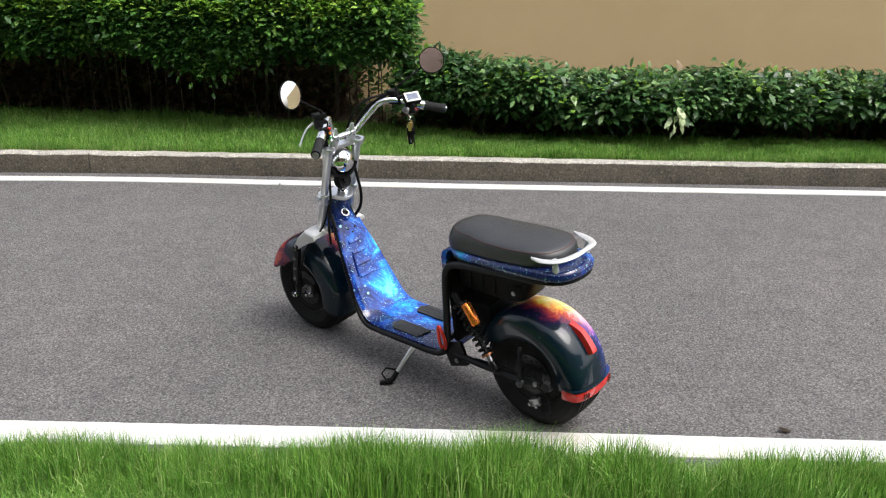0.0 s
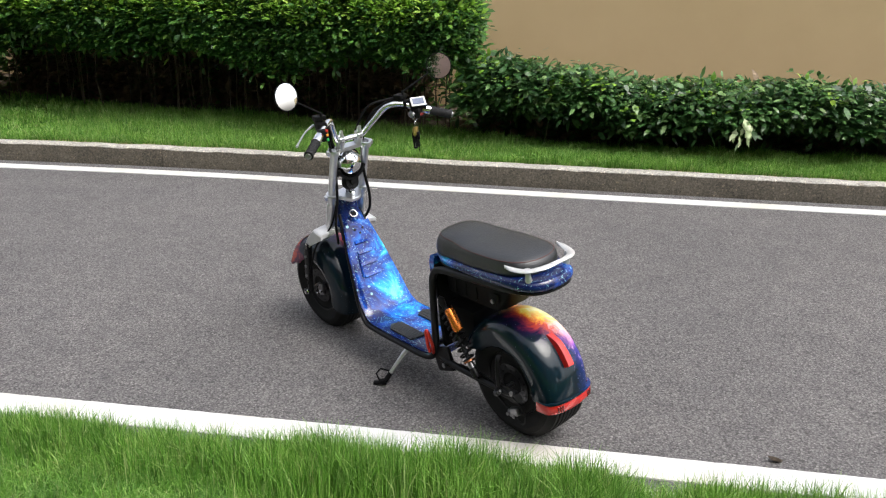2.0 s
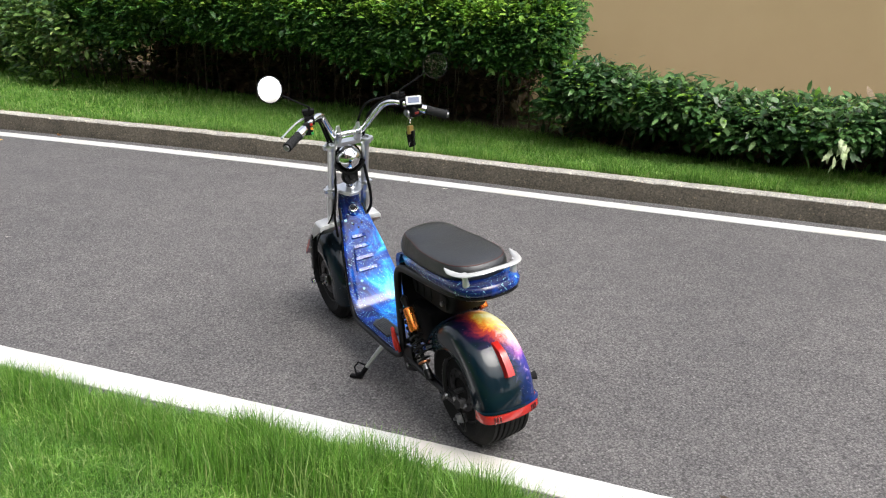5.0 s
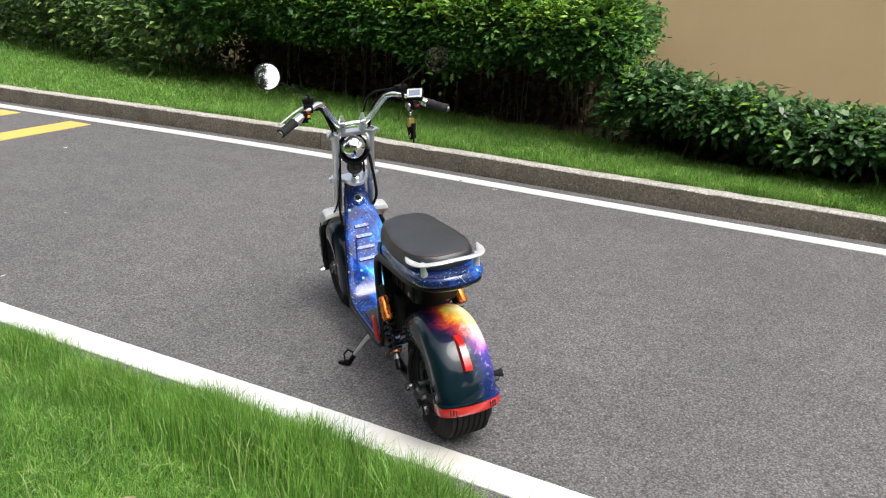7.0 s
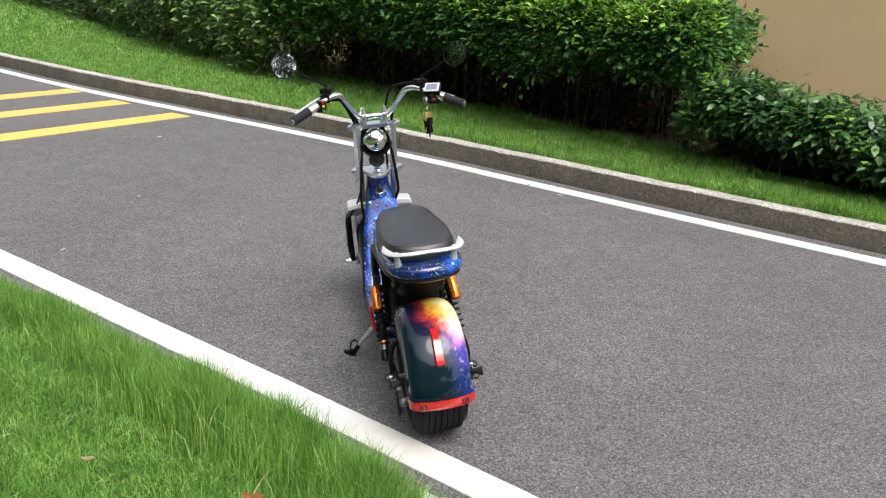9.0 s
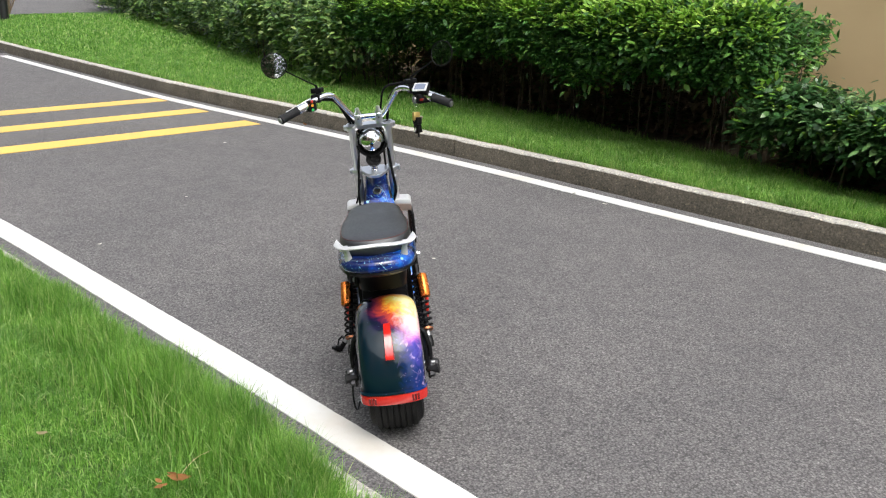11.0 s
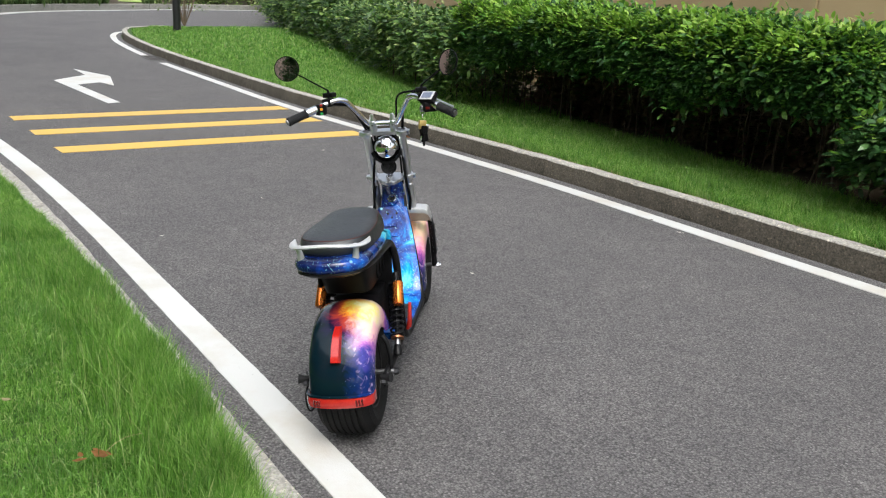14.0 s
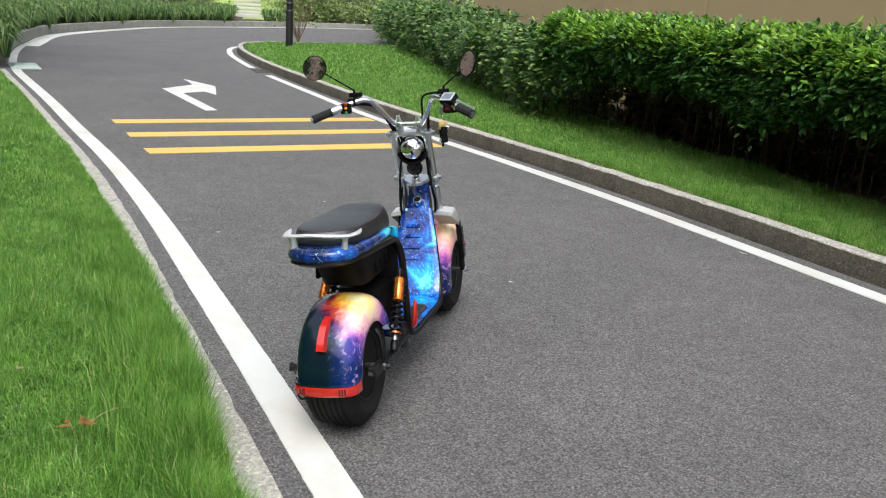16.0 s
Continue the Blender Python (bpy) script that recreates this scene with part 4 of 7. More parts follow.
hedge("far_hedge", -14.8, -6.0, lambda x: np.interp(x, [-15, -9.6, -6], [9.2, 7.75, 7.2]), 0.9, 0.35, 1.14, 5200, 8, 0.095, 0.46, M_LEAF_FAR, "loose pale-leaved hedge further along the verge", 45, 60, 0, 0.1)
hedge("distant_hedge", -30.0, -14.5, lambda x: np.interp(x, [-30, -24, -15], [12.6, 11.0, 9.2]), 1.2, 0.25, 1.35, 3200, 8, 0.15, 0.45, M_LEAF_FAR, "distant light green hedge behind the corner lawn", 57, 40, 0, 0.16)

# one spray of pale young leaves hanging out of the low hedge
spray = tagged(new("young_shoot"), "pale young leaf shoot hanging out of the hedge", "shoot")
rng = np.random.default_rng(5)
bm = bmesh.new()
tube(bm, [(1.50, 7.22, 0.60), (1.49, 7.00, 0.56), (1.50, 6.92, 0.44)], [0.004, 0.003, 0.002], 5)
part("twig", bm, M_TWIG, spray)
for k in range(15):
    L = rng.uniform(0.085, 0.125)
    lv, lf = leaves(np.zeros((1, 3)), np.array([[0, -1.0, 0.0]]), np.array([[0, 0, 1.0]]), np.array([L]), np.array([L * 0.42]), 0.25, 0.3)
    me = bpy.data.meshes.new("leaf")
    me.from_pydata(lv.tolist(), [], lf.tolist())
    me.materials.append(M_LEAF_PALE)
    lo = new("leaf", me)
    lo.parent = spray
    lo.matrix_basis = pose(1.50 + rng.normal(0, 0.035), 6.92 + rng.normal(0, 0.02), 0.40 + rng.uniform(0, 0.15), rng.uniform(20, 85), rng.normal(0, 20), rng.normal(0, 70))

# trees across the lawn, seen in the mirrors and in the gloss of the lacquer
M_LEAF_TREE = foliage_material("tree_leaf", [(0.0, (0.012, 0.038, 0.008)), (0.6, (0.030, 0.080, 0.014)), (1.0, (0.085, 0.17, 0.03))])
for k, (sx, sy, sr, sh) in enumerate(((-8.0, -11.5, 2.4, 7.6), (-4.2, -10.0, 2.6, 8.6), (0.3, -9.4, 2.2, 7.4), (9.0, -10.4, 2.4, 8.4), (12.0, -5.6, 2.3, 7.8), (14.5, -2.5, 2.2, 7.4), (-4.4, -6.9, 2.4, 9.4), (-11.2, -4.1, 2.5, 11.0), (-13.0, -2.9, 2.5, 12.0))):
    rng = np.random.default_rng(120 + k)
    root = tagged(new("tree"), "leafy dark green tree with a slim trunk on the lawn", "tree", "trees across the lawn")
    bm = bmesh.new()
    tube(bm, [(sx, sy, 0.05), (sx + 0.05, sy, 1.2), (sx - 0.04, sy + 0.06, 2.6), (sx + 0.08, sy, sh * 0.8)], [0.15, 0.12, 0.10, 0.03], 12)
    part("trunk", bm, M_TWIG, root)
    tips = []
    for j in range(11):
        a, z = 2.4 * j + rng.uniform(0, 0.5), 1.7 + (sh * 0.72 - 1.7) * j / 10
        q = Vector((sx + math.cos(a) * sr * rng.uniform(0.5, 0.8), sy + math.sin(a) * sr * rng.uniform(0.5, 0.8), z + rng.uniform(0.5, 1.3)))
        p = Vector((sx, sy, z))
        bm = bmesh.new()
        tube(bm, [p, p.lerp(q, 0.5) + Vector((0, 0, 0.12)), q], [0.05, 0.03, 0.012], 7)
        part("limb", bm, M_TWIG, root)
        tips += [q, p.lerp(q, 0.6)]
    tips.append(Vector((sx, sy, sh * 0.85)))
    n = 1500
    c = np.array([tips[i] for i in rng.integers(0, len(tips), n)]) + rng.normal(0, 1, (n, 3)) * (0.62, 0.62, 0.42)
    o = c - np.array([sx, sy, sh * 0.5])
    o /= np.linalg.norm(o, axis=1)[:, None]
    v, f = sprays(rng, c, o, 7, 0.18, 0.22, 0.5)
    soup("crown", v, f, M_LEAF_TREE, root)["kind"] = "stuff"

# a belt of tall trees far beyond the bend, above the view, seen in the gloss of the lacquer
for k, (sx, sy, sr, sh) in enumerate(((-62, -16, 4.5, 17), (-66, -6, 4.8, 19), (-68, 3, 4.5, 17), (-70, 22, 5.0, 20), (-64, 32, 4.6, 18), (-54, 40, 4.6, 18))):
    rng = np.random.default_rng(150 + k)
    root = tagged(new("tree"), "tall dark green tree far beyond the bend", "tree", "trees beyond the bend")
    bm = bmesh.new()
    tube(bm, [(sx, sy, 0.0), (sx + 0.2, sy, sh * 0.3), (sx - 0.1, sy + 0.2, sh * 0.6), (sx + 0.1, sy, sh * 0.9)], [0.34, 0.27, 0.18, 0.05], 10)
    part("trunk", bm, M_TWIG, root)
    tips = [Vector((sx, sy, sh * 0.9))]
    for j in range(14):
        a, z = 2.4 * j + rng.uniform(0, 0.5), sh * (0.22 + 0.58 * j / 13)
        reach = sr * rng.uniform(0.5, 0.9) * (1.15 - 0.6 * j / 13)
        p, q = Vector((sx, sy, z)), Vector((sx + math.cos(a) * reach, sy + math.sin(a) * reach, z + sh * 0.08))
        bm = bmesh.new()
        tube(bm, [p, p.lerp(q, 0.5) + Vector((0, 0, 0.2)), q], [0.11, 0.07, 0.03], 6)
        part("limb", bm, M_TWIG, root)
        tips += [q, p.lerp(q, 0.6)]
    n = 900
    c = np.array([tips[i] for i in rng.integers(0, len(tips), n)]) + rng.normal(0, 1, (n, 3)) * (1.2, 1.2, 0.9)
    o = c - np.array([sx, sy, sh * 0.5])
    o /= np.linalg.norm(o, axis=1)[:, None]
    v, f = sprays(rng, c, o, 6, 0.45, 0.52, 0.5)
    soup("crown", v, f, M_LEAF_TREE, root)["kind"] = "stuff"

# strap-leaved planting on the bank round the bend
rng = np.random.default_rng(8)
pts = even(NEAR[(NEAR[:, 0] < -13.3) & (NEAR[:, 1] < 20)], 0.22)
outer = shifted(pts, 1.0) - pts
for row in range(19):
    d = 0.36 + row * 0.30
    base = pts + outer * (d + rng.normal(0, 0.08, (len(pts), 1))) + rng.normal(0, 0.08, pts.shape)
    base = base[(base[:, 0] > -41) & ((base[:, 0] > -36) | (row < 7))]
    bearing = (base[:, 1] - 1.9) / (3.0 - base[:, 0])
    base = base[(bearing < 0.152) | (bearing > 0.186)]
    per = 22
    b = np.repeat(base, per, 0)
    n = len(b)
    a = rng.uniform(0, 2 * np.pi, n)
    reach = rng.uniform(0.22, 0.50, n)
    top = rng.uniform(0.36, 0.68, n)
    z = 0.12 + 0.085 * d
    dirn = np.stack([np.cos(a), np.sin(a)], 1)
    side = np.stack([-np.sin(a), np.cos(a)], 1) * 0.016
    P = [np.c_[b, np.full(n, z)], np.c_[b + dirn * reach[:, None] * 0.4, z + top], np.c_[b + dirn * reach[:, None] * 1.1, z + top * 0.55]]
    S = np.c_[side, np.zeros(n)]
    v = np.stack([P[0] - S, P[0] + S, P[1] - S, P[1] + S, P[2]], 1).reshape(-1, 3)
    o = (np.arange(n) * 5)[:, None]
    gather(v, np.stack([o + (0, 1, 3), o + (0, 3, 2), o + (2, 3, 4)], 1).reshape(-1, 3))
flush("strap_planting", M_STRAP, None, "dense strap-leaved green planting behind the bend kerb", "planting")
# a grass slope with a flight of pale slab steps between the shrubs behind the bend
M_SLOPE = surface("pale_grass_slope", (0.20, 0.30, 0.065), (0.33, 0.42, 0.12), 0.95, 0.0, 1.2, 30.0, 0.5)
M_STEP = surface("pale_step_stone", (0.42, 0.41, 0.36), (0.56, 0.54, 0.48), 0.85, 0.0, 3.0, 40.0, 0.3)
up_path = np.array([(-41.2, 9.3), (-44.0, 9.7), (-50.0, 10.7), (-62.0, 12.8)])
zs = (0.27, 0.42, 1.0, 2.1)
v = [(x, y - 1.5 - 0.25 * k, z) for k, ((x, y), z) in enumerate(zip(up_path, zs))] + [(x, y + 1.5 + 0.25 * k, z) for k, ((x, y), z) in enumerate(zip(up_path, zs))]
tagged(soup("grass_slope", np.array(v), [(k, k + 1, k + 5, k + 4) for k in range(3)], M_SLOPE), "pale green grass slope beyond the bend", "lawn", "", "structure")
steps_root = tagged(new("garden_steps"), "flight of pale stone slab steps up the grass slope", "steps")
for k in range(6):
    sx = -42.6 - 1.9 * k
    bm = bmesh.new()
    block(bm, (0.75, 1.5, 0.16), pose(sx, float(np.interp(-sx, -up_path[:, 0], up_path[:, 1])), float(np.interp(-sx, -up_path[:, 0], zs)) + 0.05, 0, 0, -10), 0.02, 1)
    part("step_slab", bm, M_STEP, steps_root)
# soft shrubs far behind the bend
for k, (sx, sy, sr, sh) in enumerate(((-44.5, 13.4, 1.7, 2.0), (-49, 14, 2.4, 2.8), (-46, 17, 2.4, 2.2), (-44, 20.5, 2.6, 2.8), (-40, 24, 2.8, 2.5), (-47, 6, 3.0, 3.0), (-43, 1, 3.0, 3.0), (-38, -3, 3.0, 2.8), (-33, -6, 3.0, 2.8), (-52, 20, 3.0, 3.4), (-36, 26, 3.0, 3.0), (-33, 15.5, 2.0, 1.6), (-31.5, 19, 2.4, 2.2))):
    rng = np.random.default_rng(70 + k)
    root = tagged(new("shrub"), "loose light green shrub in the distance", "shrub", "shrubs behind the bend")
    n = 420
    d = rng.normal(0, 1, (n, 3))
    d /= np.linalg.norm(d, axis=1)[:, None]
    d[:, 2] = np.abs(d[:, 2])
    rad = rng.uniform(0.55, 1.05, n)[:, None] * (1 + 0.18 * np.sin(d[:, :1] * 5 + k) + 0.14 * np.sin(d[:, 1:2] * 7))
    c = np.array([sx, sy, 0.35]) + d * rad * (sr, sr, sh * 0.8)
    v, f = sprays(rng, c, d, 6, 0.26, 0.24, 0.42)
    ob = soup("crown", v, f, M_LEAF_SHRUB, root)
    ob["kind"] = "stuff"
    bm = bmesh.new()
    for j in range(9):
        a = rng.uniform(0, 6.28)
        tube(bm, [(sx, sy, 0), (sx + math.cos(a) * sr * 0.3, sy + math.sin(a) * sr * 0.3, sh * 0.45), (sx + math.cos(a) * sr * 0.6, sy + math.sin(a) * sr * 0.6, sh * 0.8)], [0.05, 0.03, 0.012], 6)
    part("branches", bm, M_TWIG, root)
# bare twiggy sapling beside the lamp post
rng = np.random.default_rng(9)
root = tagged(new("twiggy_bush"), "small bare twiggy bush by the lamp post", "bush")
for j in range(22):
    a = rng.uniform(0, 6.28)
    q = rng.uniform(0.5, 1.2)
    bm = bmesh.new()
    tube(bm, [(-23.6, 8.0, 0.12), (-23.6 + math.cos(a) * 0.16 * q, 8.0 + math.sin(a) * 0.22 * q, 0.6), (-23.6 + math.cos(a) * 0.36 * q, 8.0 + math.sin(a) * 0.55 * q, 0.9 + 0.7 * q)], [0.013, 0.009, 0.004], 5)
    part("twig", bm, M_PALETWIG, root)
n = 170
c = np.c_[-23.6 + rng.normal(0, 0.35, n), 8.0 + rng.normal(0, 0.5, n), rng.uniform(0.6, 2.1, n)]
v, f = sprays(rng, c, np.tile((0, 0, 1.0), (n, 1)), 4, 0.10, 0.09, 0.5)
soup("leaves", v, f, M_LEAF_SHRUB, root)["kind"] = "stuff"

# lamp post
root = tagged(new("lamp_post"), "black painted metal lamp post on the verge", "lamp post")
bm = bmesh.new()
lathe(bm, [(0.098, 0), (0.098, 0.95), (0.084, 0.96), (0.078, 3.9)], pose(-20.26, 7.03, 0.12), 20)
part("shaft", bm, M_POST, root)
for zz, rr in ((0.0, 0.112), (0.95, 0.112), (1.15, 0.102)):
    bm = bmesh.new()
    lathe(bm, [(rr, 0), (rr, 0.035), (rr - 0.012, 0.05)], pose(-20.26, 7.03, 0.12 + zz), 20)
    part("collar", bm, M_POST, root)


# ---- the scooter ----
M_SEAT = surface("black_vinyl", (0.010, 0.011, 0.013), (0.019, 0.021, 0.024), 0.40, 0.0, 10.0, 260.0, 0.35)
M_STITCH = surface("red_piping", (0.045, 0.010, 0.009), (0.09, 0.018, 0.014), 0.6)
M_BLACK = surface("black_frame_paint", (0.005, 0.005, 0.0055), (0.010, 0.010, 0.011), 0.32, 0.0, 9.0, 150.0, 0.05, 0.15)
M_PLASTIC = surface("black_plastic", (0.003, 0.003, 0.0035), (0.009, 0.009, 0.0095), 0.5, 0.0, 12.0, 200.0, 0.15)
M_RUBBER = tread_material()
M_GRIP = surface("grip_rubber", (0.010, 0.010, 0.011), (0.022, 0.022, 0.023), 0.75, 0.0, 12.0, 200.0, 0.3)
M_CHROME = surface("chrome", (0.72, 0.73, 0.75), (0.85, 0.86, 0.87), 0.10, 1.0, 10.0, 120.0, 0.0, 0.08)
M_ALU = surface("polished_aluminium", (0.62, 0.63, 0.65), (0.78, 0.79, 0.80), 0.30, 1.0, 12.0, 140.0, 0.05, 0.12)
M_SILVER = surface("silver_painted_alloy", (0.50, 0.50, 0.50), (0.64, 0.64, 0.63), 0.38, 0.35, 10.0, 120.0, 0.03)
M_STEEL = surface("brushed_steel", (0.20, 0.20, 0.21), (0.34, 0.34, 0.35), 0.38, 1.0, 14.0, 200.0, 0.1)
M_DARKSTEEL = surface("dark_steel", (0.035, 0.035, 0.037), (0.075, 0.075, 0.078), 0.42, 1.0, 14.0, 200.0, 0.1)
M_ORANGE = surface("orange_anodised", (0.66, 0.17, 0.025), (0.80, 0.25, 0.045), 0.26, 0.75, 12.0, 160.0, 0.0)
M_COPPER = surface("copper_tone_alloy", (0.34, 0.13, 0.06), (0.46, 0.20, 0.10), 0.4, 0.9, 14.0, 160.0, 0.0)
M_REDMETAL = surface("red_anodised", (0.50, 0.02, 0.015), (0.72, 0.05, 0.03), 0.35, 0.5, 12.0, 160.0, 0.0)
M_RED = surface("red_lens", (0.42, 0.011, 0.009), (0.55, 0.026, 0.018), 0.18, 0.0, 30.0, 200.0, 0.0, 0.08, 0.8)
M_REDDARK = surface("dark_red_lens", (0.09, 0.004, 0.004), (0.16, 0.008, 0.007), 0.2, 0.0, 30.0, 200.0, 0.0, 0.08, 0.8)
M_GREEN = surface("green_button", (0.02, 0.30, 0.06), (0.03, 0.42, 0.10), 0.4)
M_AMBER = surface("amber_button", (0.80, 0.28, 0.02), (0.90, 0.40, 0.04), 0.4)
M_SCREEN = surface("grey_lcd", (0.13, 0.155, 0.22), (0.19, 0.215, 0.29), 0.32, 0.0, 20.0, 160.0, 0.0, 0.05)
M_BRASS = surface("brass", (0.55, 0.38, 0.12), (0.70, 0.52, 0.20), 0.3, 0.9)
M_BLUE = galaxy_blue()
M_FIRE = galaxy_fire("galaxy_fire_rear", (0.050, -0.066, 0.470))
M_FIRE_F = galaxy_fire("galaxy_fire_front", (1.24, -0.11, 0.47), (1.50, 0.02, 0.34), pale_side=True)
M_PAD = surface("black_rubber_mat", (0.022, 0.024, 0.026), (0.050, 0.052, 0.055), 0.7, 0.0, 14.0, 150.0, 0.3)
for _m, _s in ((M_BLACK, 0.18), (M_PLASTIC, 0.09), (M_SEAT, 0.80), (M_SCREEN, 0.2), (M_RUBBER, 0.15), (M_GRIP, 0.25), (M_PAD, 0.25)):
    _m.node_tree.nodes["Principled BSDF"].inputs["Specular IOR Level"].default_value = _s
M_MIRROR, _nt, _b = shader("mirror_glass")
_b.inputs["Metallic"].default_value, _b.inputs["Roughness"].default_value = 1.0, 0.02
_b.inputs["Base Color"].default_value = (0.86, 0.87, 0.88, 1)

scooter = tagged(new("electric_scooter"), "blue galaxy-painted fat-tyred electric scooter on its kickstand", "scooter")
scooter.matrix_basis = pose(0.508, 2.938, 0.007, -7.3, 0, 144.3)

AX_R, AX_F = Vector((0.055, 0, 0.212)), Vector((1.315, 0, 0.212))
GUARD_C = Vector((0.072, 0, 0.222))
WHEEL_R, WHEEL_W = 0.212, 0.19
# front end: steered to the right about the raked head tube
HEAD = Vector((1.018, 0, 0.85))
RAKE = math.radians(18.0)
STEER = Matrix.Translation(HEAD) @ Matrix.Rotation(radians(-0.5), 4, Vector((-math.sin(RAKE), 0, math.cos(RAKE)))) @ Matrix.Translation(-HEAD)
SIDE = Matrix.Rotation(radians(-90), 4, "X")


def wheel(name, axle, m=None, disc_side=1):
    R, W = WHEEL_R, WHEEL_W
    hub_pose = Matrix.Translation(axle) @ SIDE
    bm = bmesh.new()
    # rim: barrel, lips and a dished motor hub
    lathe(bm, [(0.02, -0.062), (0.075, -0.060), (0.088, -0.045), (0.100, -0.035), (0.112, -0.055), (0.118, -0.078), (0.124, -0.080), (0.124, -0.070), (0.118, -0.05), (0.118, 0.05), (0.124, 0.070), (0.124, 0.080), (0.118, 0.078), (0.112, 0.055), (0.100, 0.035), (0.088, 0.045), (0.075, 0.060), (0.02, 0.062)], hub_pose, 40)
    rim = part(name, bm, M_BLACK, scooter, "black cast wheel rim with motor hub", 35, m)
    bm = bmesh.new()
    prof = [(0.121, -0.074), (0.140, -0.088), (0.165, -0.0950), (0.186, -0.088), (0.197, -0.074)]
    g = 0.0045
    for k in range(-3, 4):
        y = k * 0.0205
        crown = R - 0.9 * y * y
        if k > -3:
            prof += [(crown - 0.0005, y - 0.0135), (crown - g - 0.001, y - 0.0115), (crown - g - 0.001, y - 0.0085)]
        prof += [(crown, y - 0.0065), (crown, y + 0.0065)]
    prof += [(0.197, 0.074), (0.186, 0.088), (0.165, 0.0950), (0.140, 0.088), (0.121, 0.074)]
    lathe(bm, prof, hub_pose, 72)
    part("tyre", bm, M_RUBBER, rim, "wide black rubber tyre with straight grooves", 30, m)
    bm = bmesh.new()
    s = disc_side
    lathe(bm, [(0.046, s * 0.078), (0.080, s * 0.078), (0.080, s * 0.081), (0.046, s * 0.081)], hub_pose, 40, False)
    disc = part("brake_disc", bm, M_DARKSTEEL, rim, "drilled steel brake disc", 35, m)
    for k in range(16):
        a = 2 * math.pi * k / 16
        bm = bmesh.new()
        c = axle + Vector((math.cos(a) * (0.057 + 0.012 * (k % 2)), s * 0.0815, math.sin(a) * (0.057 + 0.012 * (k % 2))))
        lathe(bm, [(0.0045, 0), (0.0045, 0.0015)], Matrix.Translation(c) @ SIDE, 8)
        part("drill_hole", bm, M_BLACK, disc, "", 30, m)
    for k in range(6):
        a = 2 * math.pi * (k + 0.5) / 6
        bm = bmesh.new()
        for sy in (-0.05, 0.05):
            block(bm, (0.05, 0.012, 0.022), Matrix.Translation(axle) @ Matrix.Rotation(-a, 4, "Y") @ Matrix.Translation((0.092, sy, 0)), 0.005, 2)
        part("spoke", bm, M_BLACK, rim, "", 40, m)
    bm = bmesh.new()
    lathe(bm, [(0.009, -0.155), (0.009, 0.155)], hub_pose, 14)
    part("axle", bm, M_STEEL, rim, "steel axle", 40, m)
    for sy in (-1, 1):
        bm = bmesh.new()
        lathe(bm, [(0.013, sy * 0.150), (0.013, sy * 0.160), (0.008, sy * 0.166)], hub_pose, 6)
        part("axle_nut", bm, M_DARKSTEEL, rim, "", 30, m)
    return rim


def fender(name, axle, radius, half, a0, a1, material, m=None, drop=0.055, label=""):
    """A mudguard: an arched shell round the wheel with sides that turn down; angles run from the front over the top."""
    bm = bmesh.new()
    n, k = 40, 24
    rings_o, rings_i = [], []
    for i in range(n + 1):
        f = i / n
        a = radians(a0 + (a1 - a0) * f)
        ends = min(1.0, 6 * f + 0.35, 6 * (1 - f) + 0.8)
        for rings, inset in ((rings_o, 0.0), (rings_i, 0.004)):
            ring = []
            for j in range(k + 1):
                q = -1 + 2 * j / k
                # cross-section: a soft crown that rolls over into upright side walls
                yy = math.copysign((half - inset) * np.interp(abs(q), [0, 0.2, 0.4, 0.55, 0.7, 0.8, 0.9, 1.0], [0, 0.34, 0.64, 0.82, 0.94, 0.985, 1.0, 1.0]), q)
                fall = np.interp(abs(q), [0, 0.2, 0.4, 0.55, 0.7, 0.8, 0.9, 1.0], [0, 0.002, 0.009, 0.020, 0.038, 0.058, 0.08, drop])
                rr = radius - inset - min(fall, 0.03 + (fall - 0.03) * ends) if fall > 0.03 else radius - inset - fall
                ring.append((axle.x + math.cos(a) * rr, yy, axle.z + math.sin(a) * rr))
            rings.append(ring)
    loops = [o + i[::-1] for o, i in zip(rings_o, rings_i)]
    loft(bm, loops)
    return part(name, bm, material, scooter, label, 50, m)


def rounded_outline(x_front, x_back, w_front, w_mid, w_back, n=28, power=2.4):
    """Plan outline of a seat-like shape, symmetric about its length."""
    half = []
    for i in range(n + 1):
        f = i / n
        x = x_front + (x_back - x_front) * (0.5 - 0.5 * math.cos(math.pi * f))
        q = (x - x_front) / (x_back - x_front)
        if q < 0.5:
            w = w_front + (w_mid - w_front) * (q / 0.5) ** 0.8
        else:
            w = w_mid + (w_back - w_mid) * ((q - 0.5) / 0.5) ** 1.5
        cap = (1 - abs(2 * q - 1) ** (power * 3)) ** (1 / power)
        half.append((x, w * cap))
    return [(x, w) for x, w in half] + [(x, -w) for x, w in half[-2:0:-1]]


# rear wheel, mudguard and lights
wheel("rear_wheel", AX_R, None, 1)
R_F = 0.243
guard = fender("rear_mudguard", GUARD_C, R_F, 0.110, 24, 184, M_FIRE, None, 0.100, "glossy mudguard with fiery nebula print")
